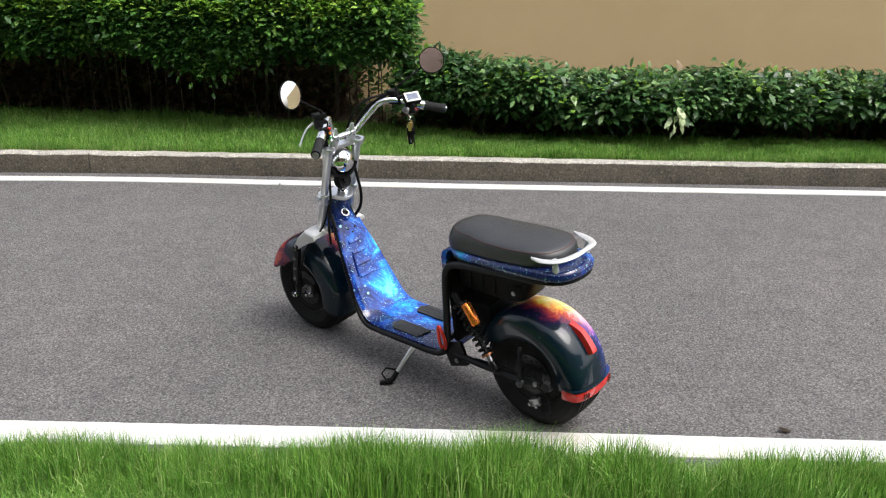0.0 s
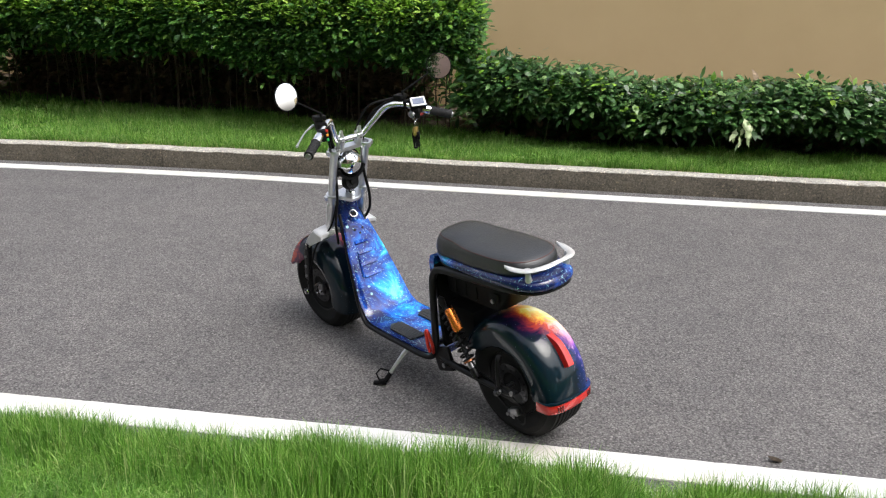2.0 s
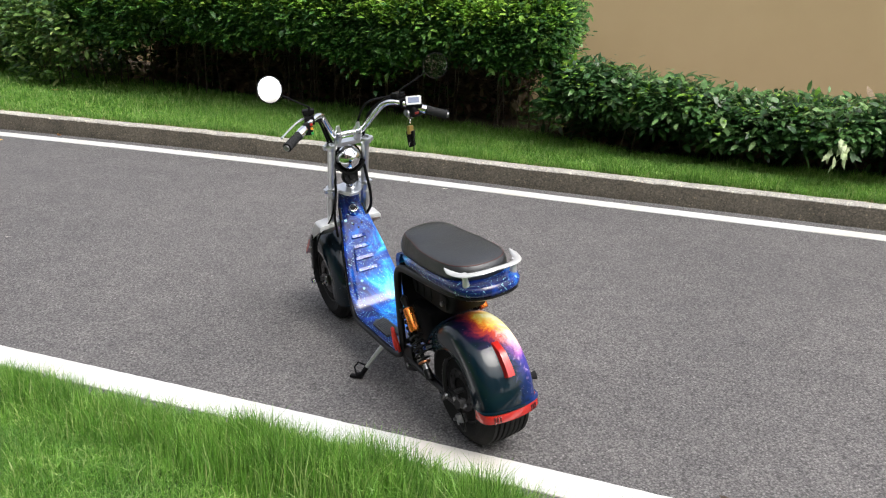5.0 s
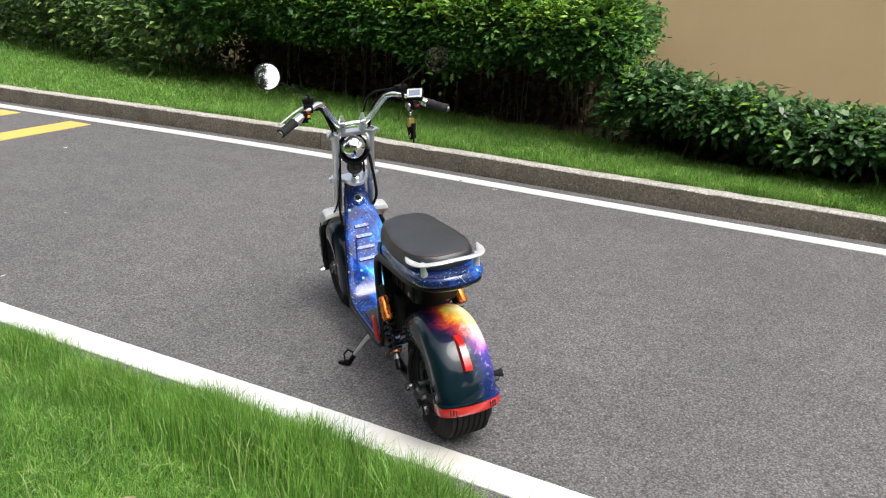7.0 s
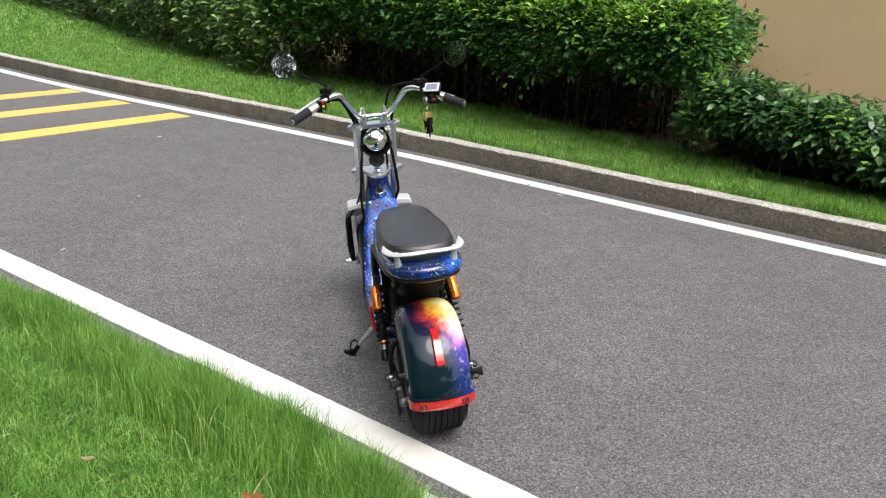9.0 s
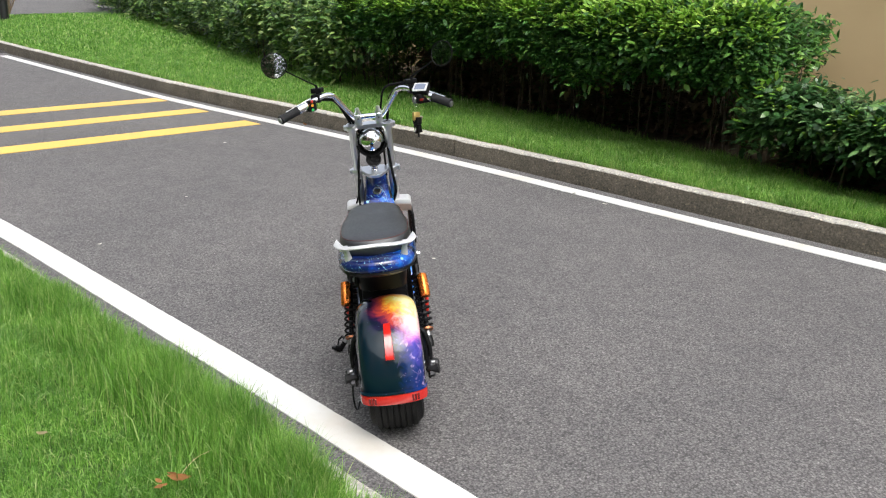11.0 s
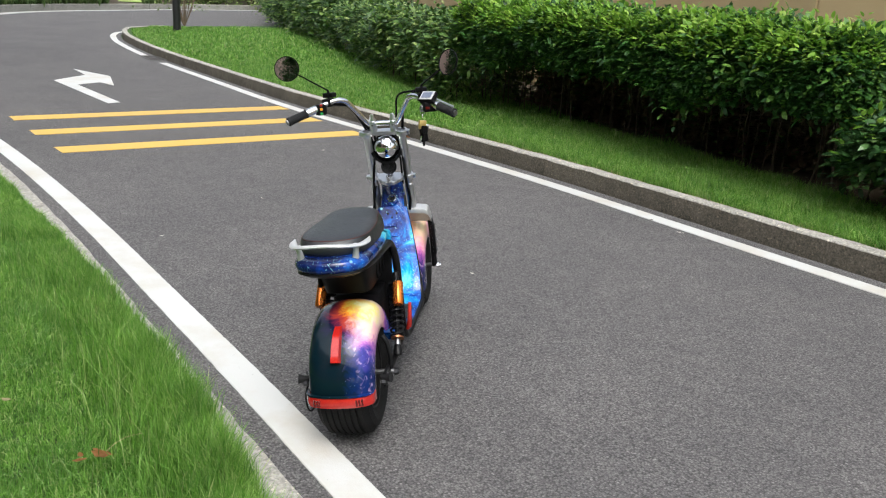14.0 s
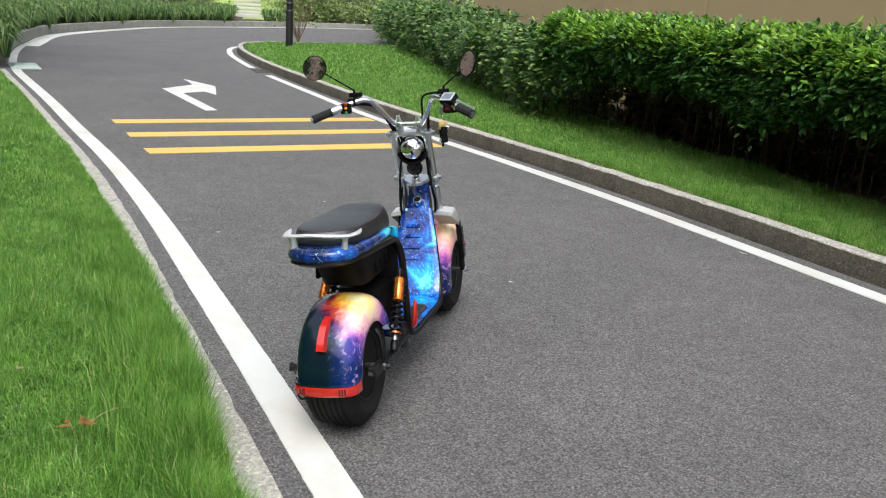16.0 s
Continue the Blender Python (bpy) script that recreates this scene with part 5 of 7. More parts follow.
# tail light along the mudguard's lower edge
bm = bmesh.new()
rings = []
for j in range(17):
    q = -1 + j / 8
    yy = 0.1135 * math.sin(q * math.pi / 2)
    back = R_F - 0.008 + 0.010 * math.cos(q * math.pi / 2) ** 0.5 - 0.055 * (1 - math.cos(q * math.pi / 2) ** 0.6)
    x = GUARD_C.x - back
    rings.append([(x - 0.004, yy, 0.186), (x - 0.010, yy, 0.200), (x - 0.006, yy, 0.220), (x + 0.012, yy, 0.222), (x + 0.012, yy, 0.185)])
loft(bm, rings)
light = part("tail_light", bm, M_RED, guard, "red wrap-round tail light strip", 40)
for yy in (-0.080, -0.071, -0.062, 0.062, 0.071, 0.080):
    bm = bmesh.new()
    q = math.asin(yy / 0.1135)
    back = R_F - 0.007 + 0.010 * math.cos(q) ** 0.5 - 0.055 * (1 - math.cos(q) ** 0.6)
    block(bm, (0.006, 0.006, 0.022), pose(GUARD_C.x - back - 0.008, yy, 0.204, 0, 0, -math.degrees(q)), 0.001, 1)
    part("lens_rib", bm, M_REDDARK, light, "dark red lens rib")
bm = bmesh.new()
rings = []
for j in range(17):
    q = -1 + j / 8
    yy = 0.1145 * math.sin(q * math.pi / 2)
    back = R_F - 0.006 + 0.010 * math.cos(q * math.pi / 2) ** 0.5 - 0.055 * (1 - math.cos(q * math.pi / 2) ** 0.6)
    x = GUARD_C.x - back
    rings.append([(x - 0.006, yy, 0.223), (x - 0.005, yy, 0.228), (x + 0.010, yy, 0.228), (x + 0.010, yy, 0.223)])
loft(bm, rings)
part("trim", bm, M_FIRE, guard, "lacquered lip over the tail light", 40)
# upright reflector strip
bm = bmesh.new()
rings = []
for j in range(12):
    a = radians(123 + 30 * j / 11)
    w = 0.0145 + 0.0030 * j / 11
    for_r = R_F + 0.004 + 0.016 * min(1.0, j / 4) - 0.002 * (j == 11)
    c = GUARD_C + Vector((math.cos(a) * for_r, 0.0, math.sin(a) * for_r))
    inn = GUARD_C + Vector((math.cos(a) * (R_F - 0.006), 0.0, math.sin(a) * (R_F - 0.006)))
    rings.append([(inn.x, 0.0 + w, inn.z), (c.x, 0.0 + w * 0.75, c.z), (c.x, 0.0 - w * 0.75, c.z), (inn.x, 0.0 - w, inn.z)])
loft(bm, rings)
strip = part("reflector", bm, M_RED, guard, "long red reflector strip", 30)

# swing arms, shock absorbers and rear pegs
for s in (1, -1):
    bm = bmesh.new()
    tube(bm, spline([(0.40, s * 0.118, 0.205), (0.30, s * 0.124, 0.205), (0.20, s * 0.128, 0.208), (0.05, s * 0.128, 0.212), (-0.02, s * 0.128, 0.222)], 16), 0.013, 12)
    block(bm, (0.11, 0.012, 0.05), pose(0.035, s * 0.128, 0.212), 0.005, 2)
    arm = part("swing_arm", bm, M_BLACK, scooter, "black tubular swing arm")
    for bx, bz in ((0.075, 0.196), (0.0, 0.222), (0.37, 0.187)):
        bm = bmesh.new()
        lathe(bm, [(0.0, -0.002), (0.010, -0.002), (0.010, 0.012), (0.006, 0.014), (0.0, 0.014)], Matrix.Translation((bx, s * 0.128 if bx < 0.2 else s * 0.126, bz)) @ Matrix.Rotation(radians(-90 * s), 4, "X"), 8)
        part("bolt", bm, M_STEEL, arm, "", 30)
    lo, up = Vector((0.178, s * 0.143, 0.236)), Vector((0.366, s * 0.124, 0.470))
    d = (up - lo)
    bm = bmesh.new()
    mm = along(lo, up)
    L = d.length
    lathe(bm, [(0.0, -0.018), (0.014, -0.016), (0.016, 0.0), (0.014, 0.02), (0.009, 0.03), (0.009, L - 0.03), (0.012, L - 0.02), (0.014, L), (0.0, L + 0.016)], mm, 16)
    shock = part("shock_absorber", bm, M_BLACK, scooter, "black coil-over shock absorber")
    bm = bmesh.new()
    turns = 9
    tube(bm, [mm @ Vector((0.023 * math.cos(a), 0.023 * math.sin(a), 0.055 + (L - 0.10) * a / (2 * math.pi * turns))) for a in (2 * math.pi * turns * i / 150 for i in range(151))], 0.0042, 6)
    part("spring", bm, M_BLACK, shock, "black coil spring")
    for h0 in (0.046, L - 0.048):
        bm = bmesh.new()
        lathe(bm, [(0.010, h0), (0.023, h0), (0.023, h0 + 0.007), (0.010, h0 + 0.009)] if h0 < 0.1 else [(0.010, h0), (0.028, h0), (0.028, h0 + 0.010), (0.010, h0 + 0.012)], mm, 20)
        part("spring_seat", bm, M_COPPER if h0 < 0.1 else M_BLACK, shock, "copper-toned spring seat" if h0 < 0.1 else "")
    bm = bmesh.new()
    lathe(bm, [(0.0, -0.016), (0.012, -0.014), (0.0145, 0.0), (0.0125, 0.030), (0.010, 0.044)], mm, 16)
    part("lower_mount", bm, M_STEEL, shock, "steel lower mount")
    bm = bmesh.new()
    off_r = Vector((-0.046, s * 0.016, 0.012))
    ra, rb = lo + d * 0.60 + off_r, lo + d * 0.90 + off_r
    lathe(bm, [(0.0, 0), (0.016, 0.001), (0.0185, 0.006), (0.0185, (rb - ra).length - 0.006), (0.016, (rb - ra).length - 0.001), (0.0, (rb - ra).length)], along(ra, rb), 18)
    part("reservoir", bm, M_ORANGE, shock, "orange anodised gas reservoir", 30)
    for q in (0.63, 0.86):
        bm = bmesh.new()
        block(bm, (0.05, 0.012, 0.012), Matrix.Translation(lo + d * q + off_r * 0.5) @ Matrix.Rotation(radians(15), 4, "Y"), 0.003, 1)
        part("clamp", bm, M_BLACK, shock)
    bm = bmesh.new()
    tube(bm, [(-0.045, s * 0.128, 0.236), (-0.056, s * 0.142, 0.240), (-0.060, s * 0.160, 0.242)], [0.011, 0.012, 0.017], 12)
    part("rear_peg", bm, M_GRIP, scooter, "black rubber rear peg")
# black stays from the swing arms up to the rear mudguard
for s in (1, -1):
    bm = bmesh.new()
    tube(bm, spline([(0.062, s * 0.136, 0.214), (0.064, s * 0.138, 0.262), (0.072, s * 0.128, 0.312), (0.078, s * 0.112, 0.336)], 14), [0.0085] * 10 + [0.010] * 4, 10)
    stay = part("guard_stay", bm, M_BLACK, scooter, "black mudguard stay")
    for x, y, z in ((0.062, 0.140, 0.214), (-0.060, 0.132, 0.226)):
        bm = bmesh.new()
        lathe(bm, [(0.0, -0.004), (0.011, -0.004), (0.011, 0.010), (0.007, 0.014), (0.0, 0.014)], Matrix.Translation((x, s * y, z)) @ Matrix.Rotation(radians(-90 * s), 4, "X"), 6)
        part("nut", bm, M_DARKSTEEL, stay, "dark steel hexagon nut", 30)
# rear brake caliper and cable
bm = bmesh.new()
block(bm, (0.048, 0.026, 0.032), pose(0.02, 0.108, 0.125, 0, 25, 0), 0.008, 2)
cal = part("brake_caliper", bm, M_STEEL, scooter, "silver rear brake caliper")
for bx in (-0.014, 0.016):
    bm = bmesh.new()
    lathe(bm, [(0.006, 0), (0.006, 0.01), (0.0, 0.012)], Matrix.Translation((0.02 + bx, 0.12, 0.118)) @ Matrix.Rotation(radians(-90), 4, "X"), 8)
    part("bolt", bm, M_STEEL, cal, "", 30)
bm = bmesh.new()
tube(bm, spline([(0.0, 0.125, 0.12), (-0.045, 0.135, 0.115), (-0.065, 0.14, 0.15), (-0.04, 0.14, 0.20), (0.10, 0.13, 0.235), (0.30, 0.11, 0.21)], 30), 0.0035, 6)
part("brake_cable", bm, M_PLASTIC, scooter, "black rear brake cable")

# main frame: twin tubes that run up the shield, under the deck and up round the seat
for s in (1, -1):
    bm = bmesh.new()
    path = spline([(1.108, s * 0.050, 0.606), (1.080, s * 0.060, 0.546), (1.042, s * 0.078, 0.466), (0.990, s * 0.101, 0.356), (0.934, s * 0.121, 0.244), (0.884, s * 0.131, 0.190), (0.80, s * 0.133, 0.180), (0.62, s * 0.133, 0.180), (0.52, s * 0.133, 0.180), (0.458, s * 0.127, 0.190), (0.425, s * 0.124, 0.235), (0.415, s * 0.124, 0.36), (0.410, s * 0.122, 0.50), (0.398, s * 0.118 + 0.004, 0.560), (0.355, s * 0.117 + 0.006, 0.592), (0.25, s * 0.119 + 0.006, 0.606), (0.05, s * 0.118 + 0.006, 0.622), (-0.03, s * 0.106 + 0.005, 0.628), (-0.08, s * 0.070, 0.632), (-0.098, 0.0, 0.633)], 110)
    thick = [float(np.interp(p[0], [0.42, 0.50, 0.86, 0.95, 1.1], [0.0142, 0.0118, 0.0112, 0.0095, 0.0085])) for p in path]
    tube(bm, path, thick, 12)
    part("frame_tube", bm, M_BLACK, scooter, "black bent frame tube", 40)
for x, z in ((0.60, 0.175), (0.80, 0.175), (0.42, 0.26)):
    bm = bmesh.new()
    tube(bm, [(x, -0.13, z), (x, 0.13, z)], 0.012, 10)
    part("cross_tube", bm, M_BLACK, scooter)
bm = bmesh.new()
block(bm, (0.10, 0.018, 0.10), pose(0.385, 0.118, 0.205, 0, 20, 0), 0.008, 2)
part("pivot_plate", bm, M_BLACK, scooter, "black swing arm pivot plate")
bm = bmesh.new()
block(bm, (0.10, 0.018, 0.10), pose(0.385, -0.118, 0.205, 0, 20, 0), 0.008, 2)
part("pivot_plate", bm, M_BLACK, scooter, "black swing arm pivot plate")

# footboard and leg shield: one moulded board
bm = bmesh.new()
prof = spline([(0.448, 0.202), (0.56, 0.202), (0.70, 0.201), (0.80, 0.201), (0.865, 0.210), (0.912, 0.258), (0.970, 0.370), (1.025, 0.485), (1.062, 0.565)], 44)
halfw = np.interp(prof[:, 0], [0.44, 0.47, 0.52, 0.70, 0.86, 0.93, 1.0, 1.05, 1.08], [0.100, 0.122, 0.130, 0.131, 0.130, 0.121, 0.096, 0.072, 0.058])
rings = []
tang = np.gradient(prof, axis=0)
tang /= np.linalg.norm(tang, axis=1)[:, None]
for p, t, w in zip(prof, tang, halfw):
    nx, nz = -t[1], t[0]
    ring = []
    for j in range(15):
        q = -1 + 2 * j / 14
        lift = 0.006 * max(0, abs(q) - 0.86) / 0.14
        ring.append((p[0] + nx * (-lift), q * w, p[1] + nz * (-lift)))
    for j in range(14, -1, -1):
        q = -1 + 2 * j / 14
        ring.append((p[0] - nx * 0.030, q * (w - 0.008), p[1] - nz * 0.030))
    rings.append(ring)
loft(bm, rings)
board = part("footboard", bm, M_BLUE, scooter, "blue star-field footboard and leg shield", 40)
for s in (1, -1):
    bm = bmesh.new()
    outline = [(0.585, 0.045), (0.600, 0.112), (0.735, 0.112), (0.765, 0.085), (0.745, 0.045)]
    lo_v = [bm.verts.new((x, s * y, 0.200)) for x, y in outline]
    hi_v = [bm.verts.new((x, s * y, 0.2085)) for x, y in outline]
    bm.faces.new(hi_v)
    for k in range(5):
        bm.faces.new((lo_v[k], lo_v[(k + 1) % 5], hi_v[(k + 1) % 5], hi_v[k]))
    part("foot_mat", bm, M_PAD, board, "black ribbed rubber foot mat", 0)
    bm = bmesh.new()
    for k in range(11):
        x = 0.598 + k * 0.0145
        block(bm, (0.005, 0.056, 0.003), pose(x, s * 0.078, 0.2095, 0, 0, 22 * s), 0.001, 1)
    ob = part("mat_rib", bm, M_PAD, board, "raised rubber ribs", 0)
    ob["kind"] = "stuff"
# moulded slots and bolts of the leg shield
nrm = Vector((-0.89, 0, 0.456))


def on_shield(f, y, lift=0.0):
    """A point of the leg shield: f from the bend (0) to the neck (1)."""
    q = np.interp(f, np.linspace(0, 1, 20), prof[-20:, 0]), np.interp(f, np.linspace(0, 1, 20), prof[-20:, 1])
    return Vector((float(q[0]), y, float(q[1]))) + nrm * lift


for k in range(4):
    f = 0.40 + 0.11 * k
    bm = bmesh.new()
    m_s = Matrix.Translation(on_shield(f, 0.012, 0.0012)) @ Matrix.Rotation(radians(-44), 4, "Y")
    block(bm, (0.0170, 0.088 - 0.008 * k, 0.009), m_s, 0.0014, 1)
    part("vent_slot", bm, M_BLUE, board, "glossy blue moulded slot in the leg shield")
bm = bmesh.new()
tube(bm, [on_shield(0.395 + 0.05 * k, 0.062 - 0.0035 * k, 0.0010) for k in range(5)], 0.0058, 8)
part("vent_slot", bm, M_BLUE, board, "glossy blue moulded slot in the leg shield")
for f, y in ((0.90, 0.02), (0.90, -0.02), (0.84, 0.0)):
    bm = bmesh.new()
    lathe(bm, [(0.0, 0.0), (0.005, 0.0), (0.0045, 0.003), (0.0, 0.0035)], Matrix.Translation(on_shield(f, y)) @ nrm.to_track_quat("Z", "Y").to_matrix().to_4x4(), 10)
    part("bolt", bm, M_BLACK, board, "black bolt head", 30)
# neck: painted steering column with its capped socket
bm = bmesh.new()
tube(bm, [(1.155, 0, 0.515), (1.128, 0, 0.62), (1.104, 0, 0.690)], [0.046, 0.041, 0.036], 24)
neck = part("neck_column", bm, M_BLUE, scooter, "blue lacquered neck column")
bm = bmesh.new()
loft(bm, [[(x + dx, q * w, z) for q, dx in ((-1, 0.03), (-0.85, 0.008), (-0.6, 0.001), (-0.2, 0.0), (0.2, 0.0), (0.6, 0.001), (0.85, 0.008), (1, 0.03), (0.5, 0.08), (-0.5, 0.08))] for z, x, w in ((0.50, 1.045, 0.075), (0.545, 1.060, 0.066), (0.58, 1.076, 0.059), (0.62, 1.090, 0.053), (0.65, 1.088, 0.050), (0.680, 1.074, 0.047))])
part("neck_shell", bm, M_BLUE, neck, "blue lacquered neck shell", 50)
bm = bmesh.new()
sock = along((1.094, 0, 0.586), (1.060, 0, 0.620))
lathe(bm, [(0.032, -0.02), (0.030, 0.010), (0.024, 0.017)], sock, 24)
part("socket", bm, M_BLUE, neck, "blue charging socket boss")
bm = bmesh.new()
lathe(bm, [(0.0125, 0.010), (0.020, 0.014), (0.0205, 0.025), (0.018, 0.0275), (0.0145, 0.0275), (0.0125, 0.024), (0.0125, 0.010)], sock, 28, False)
part("socket_ring", bm, M_CHROME, neck, "chrome ring round the key socket", 40)
bm = bmesh.new()
lathe(bm, [(0.0, 0.012), (0.0124, 0.012), (0.0124, 0.0215), (0.0, 0.0205)], sock, 20)
part("socket_cap", bm, M_PLASTIC, neck, "black plug in the socket", 40)

# battery box, tail and seat
bm = bmesh.new()
rings = []
for z, x0, x1, w in ((0.486, 0.105, 0.375, 0.076), (0.492, 0.090, 0.385, 0.084), (0.545, 0.060, 0.390, 0.090), (0.596, 0.035, 0.390, 0.094), (0.612, 0.0, 0.390, 0.098)):
    ring = []
    for a in range(24):
        t = 2 * math.pi * a / 24
        c, s_ = math.cos(t), math.sin(t)
        ring.append(((x0 + x1) / 2 + (x1 - x0) / 2 * math.copysign(abs(c) ** 0.35, c), w * math.copysign(abs(s_) ** 0.35, s_), z))
    rings.append(ring)
loft(bm, rings)
box = part("battery_box", bm, M_PLASTIC, scooter, "black plastic battery box under the seat", 35)
bm = bmesh.new()
block(bm, (0.050, 0.012, 0.050), pose(0.110, 0.088, 0.540, 4, 0, -4), 0.005, 2)
plate = part("lock_plate", bm, M_PLASTIC, box, "black lock plate")
bm = bmesh.new()
lathe(bm, [(0.009, 0), (0.009, 0.007), (0.006, 0.009), (0.0, 0.009)], Matrix.Translation((0.110, 0.093, 0.534)) @ Matrix.Rotation(radians(-90), 4, "X"), 14)
part("key_lock", bm, M_STEEL, box, "round steel key lock", 30)
for s in (1, -1):
    for k in range(3):
        bm = bmesh.new()
        block(bm, (0.010, 0.006, 0.075), pose(0.20 + 0.055 * k, s * 0.090, 0.545, 4 * s, 0, 0), 0.002, 1)
        part("box_rib", bm, M_PLASTIC, box)
# inner guard behind the deck
bm = bmesh.new()
block(bm, (0.022, 0.21, 0.34), pose(0.402, 0, 0.42, 0, 3, 0), 0.008, 2)
part("inner_panel", bm, M_PLASTIC, scooter, "black panel between footboard and wheel")
bm = bmesh.new()
block(bm, (0.15, 0.17, 0.16), pose(0.31, 0, 0.36), 0.02, 2)
part("controller_case", bm, M_PLASTIC, scooter, "black controller case under the battery")

# blue tail cover
bm = bmesh.new()
outl = [(x, y + 0.005) for x, y in rounded_outline(0.425, -0.126, 0.104, 0.129, 0.120, 26, 2.2)]
tilt = lambda x: 0.012 + 0.016 * (0.43 - x) / 0.57
dip = lambda x: 0.017 * max(0.0, (x + 0.02) / 0.45) ** 1.4
for_rings = []
for z, grow in ((0.596, -0.020), (0.602, -0.004), (0.614, 0.004), (0.628, 0.004), (0.640, -0.006), (0.645, -0.022)):
    for_rings.append([(0.15 + (x - 0.15) * (1 + grow / 0.285), y * (1 + grow / 0.14), z + tilt(x) - dip(x) * min(1.0, (z - 0.596) / 0.044)) for x, y in outl])
loft(bm, for_rings)
tail = part("tail_cover", bm, M_BLUE, scooter, "glossy blue star-field tail cover", 45)
bm = bmesh.new()
rings = []
for z, grow in ((0.580, -0.05), (0.583, -0.020), (0.595, -0.001), (0.602, -0.003), (0.604, -0.02)):
    rings.append([(0.15 + (x - 0.15) * (1 + grow / 0.285), y * (1 + grow / 0.14), z + tilt(x)) for x, y in outl])
loft(bm, rings)
part("tail_edge", bm, M_BLACK, tail, "black underside rim of the tail", 45)
# shield down from the seat's nose: blue front edge
bm = bmesh.new()
rings = []
for x, z, w in ((0.428, 0.505, 0.104), (0.432, 0.560, 0.108), (0.434, 0.600, 0.108), (0.428, 0.624, 0.104), (0.405, 0.634, 0.098)):
    rings.append([(x, -w, z), (x + 0.004, -w * 0.5, z), (x + 0.006, 0, z), (x + 0.004, w * 0.5, z), (x, w, z), (x - 0.02, w * 0.97, z), (x - 0.02, -w * 0.97, z)])
loft(bm, rings)
part("tail_nose", bm, M_BLUE, tail, "cyan-blue nose of the tail cover", 50)

# seat: a padded saddle, lower at the front, with red piping
so = []
for x, y in rounded_outline(0.430, -0.064, 0.089, 0.120, 0.112, 40, 2.05):
    # the nose is squarer than the back
    q = min(1.0, max(0.0, (x - 0.30) / 0.13))
    so.append((x, 0.006 + math.copysign(min(abs(y) * (1 + 0.22 * q), 0.118 - 0.034 * q), y) if abs(y) > 1e-6 else 0.006))
crown = lambda x: np.interp(x, [-0.08, 0.0, 0.10, 0.22, 0.31, 0.38, 0.43], [0.070, 0.071, 0.072, 0.078, 0.092, 0.100, 0.094])
bm = bmesh.new()
rings = []
for f, g in ((0.0, -0.04), (0.04, 0.0), (0.20, 0.022), (0.40, 0.020), (0.58, 0.004), (0.70, -0.022), (0.755, -0.040), (0.80, -0.072), (0.85, -0.13), (0.90, -0.22), (0.94, -0.33), (0.972, -0.46), (0.992, -0.60), (1.0, -0.76)):
    # the top panel narrows towards the nose
    ring = [(0.175 + (x - 0.175) * (1 + g), 0.006 + (y - 0.006) * (1 + g) * (1 - 0.24 * f * f * min(1.0, max(0.0, (x - 0.16) / 0.26)))) for x, y in so]
    rings.append([(x, y, 0.642 + tilt(x) - dip(x) + crown(x) * f) for x, y in ring])
loft(bm, rings)
seat = part("seat", bm, M_SEAT, scooter, "padded black vinyl saddle", 60)
bm = bmesh.new()
loop = [(0.175 + (x - 0.175) * 0.968, 0.006 + (y - 0.006) * 0.968 * (1 - 0.13 * min(1.0, max(0.0, (x - 0.16) / 0.26))), 0.642 + tilt(x) - dip(x) + crown(x) * 0.735) for x, y in so]
tube(bm, loop + loop[:1], 0.0014, 6, False)
part("piping", bm, M_STITCH, seat, "thin dark red piping round the saddle", 60)

# silver grab rail
bm = bmesh.new()
rail = spline([(0.002, 0.131, 0.712), (-0.035, 0.127, 0.709), (-0.080, 0.108, 0.710), (-0.114, 0.066, 0.718), (-0.124, 0.005, 0.722), (-0.114, -0.056, 0.718), (-0.080, -0.098, 0.710), (-0.035, -0.117, 0.709), (0.002, -0.121, 0.712)], 44)
rings = []
for i, p in enumerate(rail):
    t = rail[min(i + 1, 43)] - rail[max(i - 1, 0)]
    t = Vector(t).normalized()
    outw = Vector((t.y, -t.x, 0)).normalized()
    e = abs(i / 43 * 2 - 1)
    w, h = 0.0100 + 0.004 * math.sin(math.pi * e) - 0.0075 * max(0, e - 0.80) / 0.20, 0.0058
    rings.append([Vector(p) + outw * (w * math.cos(a)) + Vector((0, 0, h * math.sin(a))) for a in (2 * math.pi * k / 10 for k in range(10))])
loft(bm, rings)
rail_ob = part("grab_rail", bm, M_SILVER, scooter, "silver alloy grab rail behind the saddle", 60)
for s in (1, -1):
    for px, py in ((-0.070, 0.088),):
        bm = bmesh.new()
        tube(bm, [(px, s * py + 0.005, 0.655), (px - 0.002, s * (py + 0.006) + 0.005, 0.695), (px - 0.004, s * (py + 0.010) + 0.005, 0.711)], [0.014, 0.009, 0.012], 14)
        part("rail_post", bm, M_SILVER, rail_ob, "silver rail post")

# red folding foot pegs at the deck's rear corners
for s in (1, -1):
    bm = bmesh.new()
    tube(bm, spline([(0.418, s * 0.142, 0.228), (0.408, s * 0.152, 0.270), (0.424, s * 0.156, 0.322), (0.436, s * 0.154, 0.318), (0.436, s * 0.152, 0.262), (0.430, s * 0.148, 0.230)], 22), 0.0066, 8)
    part("folding_peg", bm, M_REDMETAL, scooter, "red anodised folding foot peg")

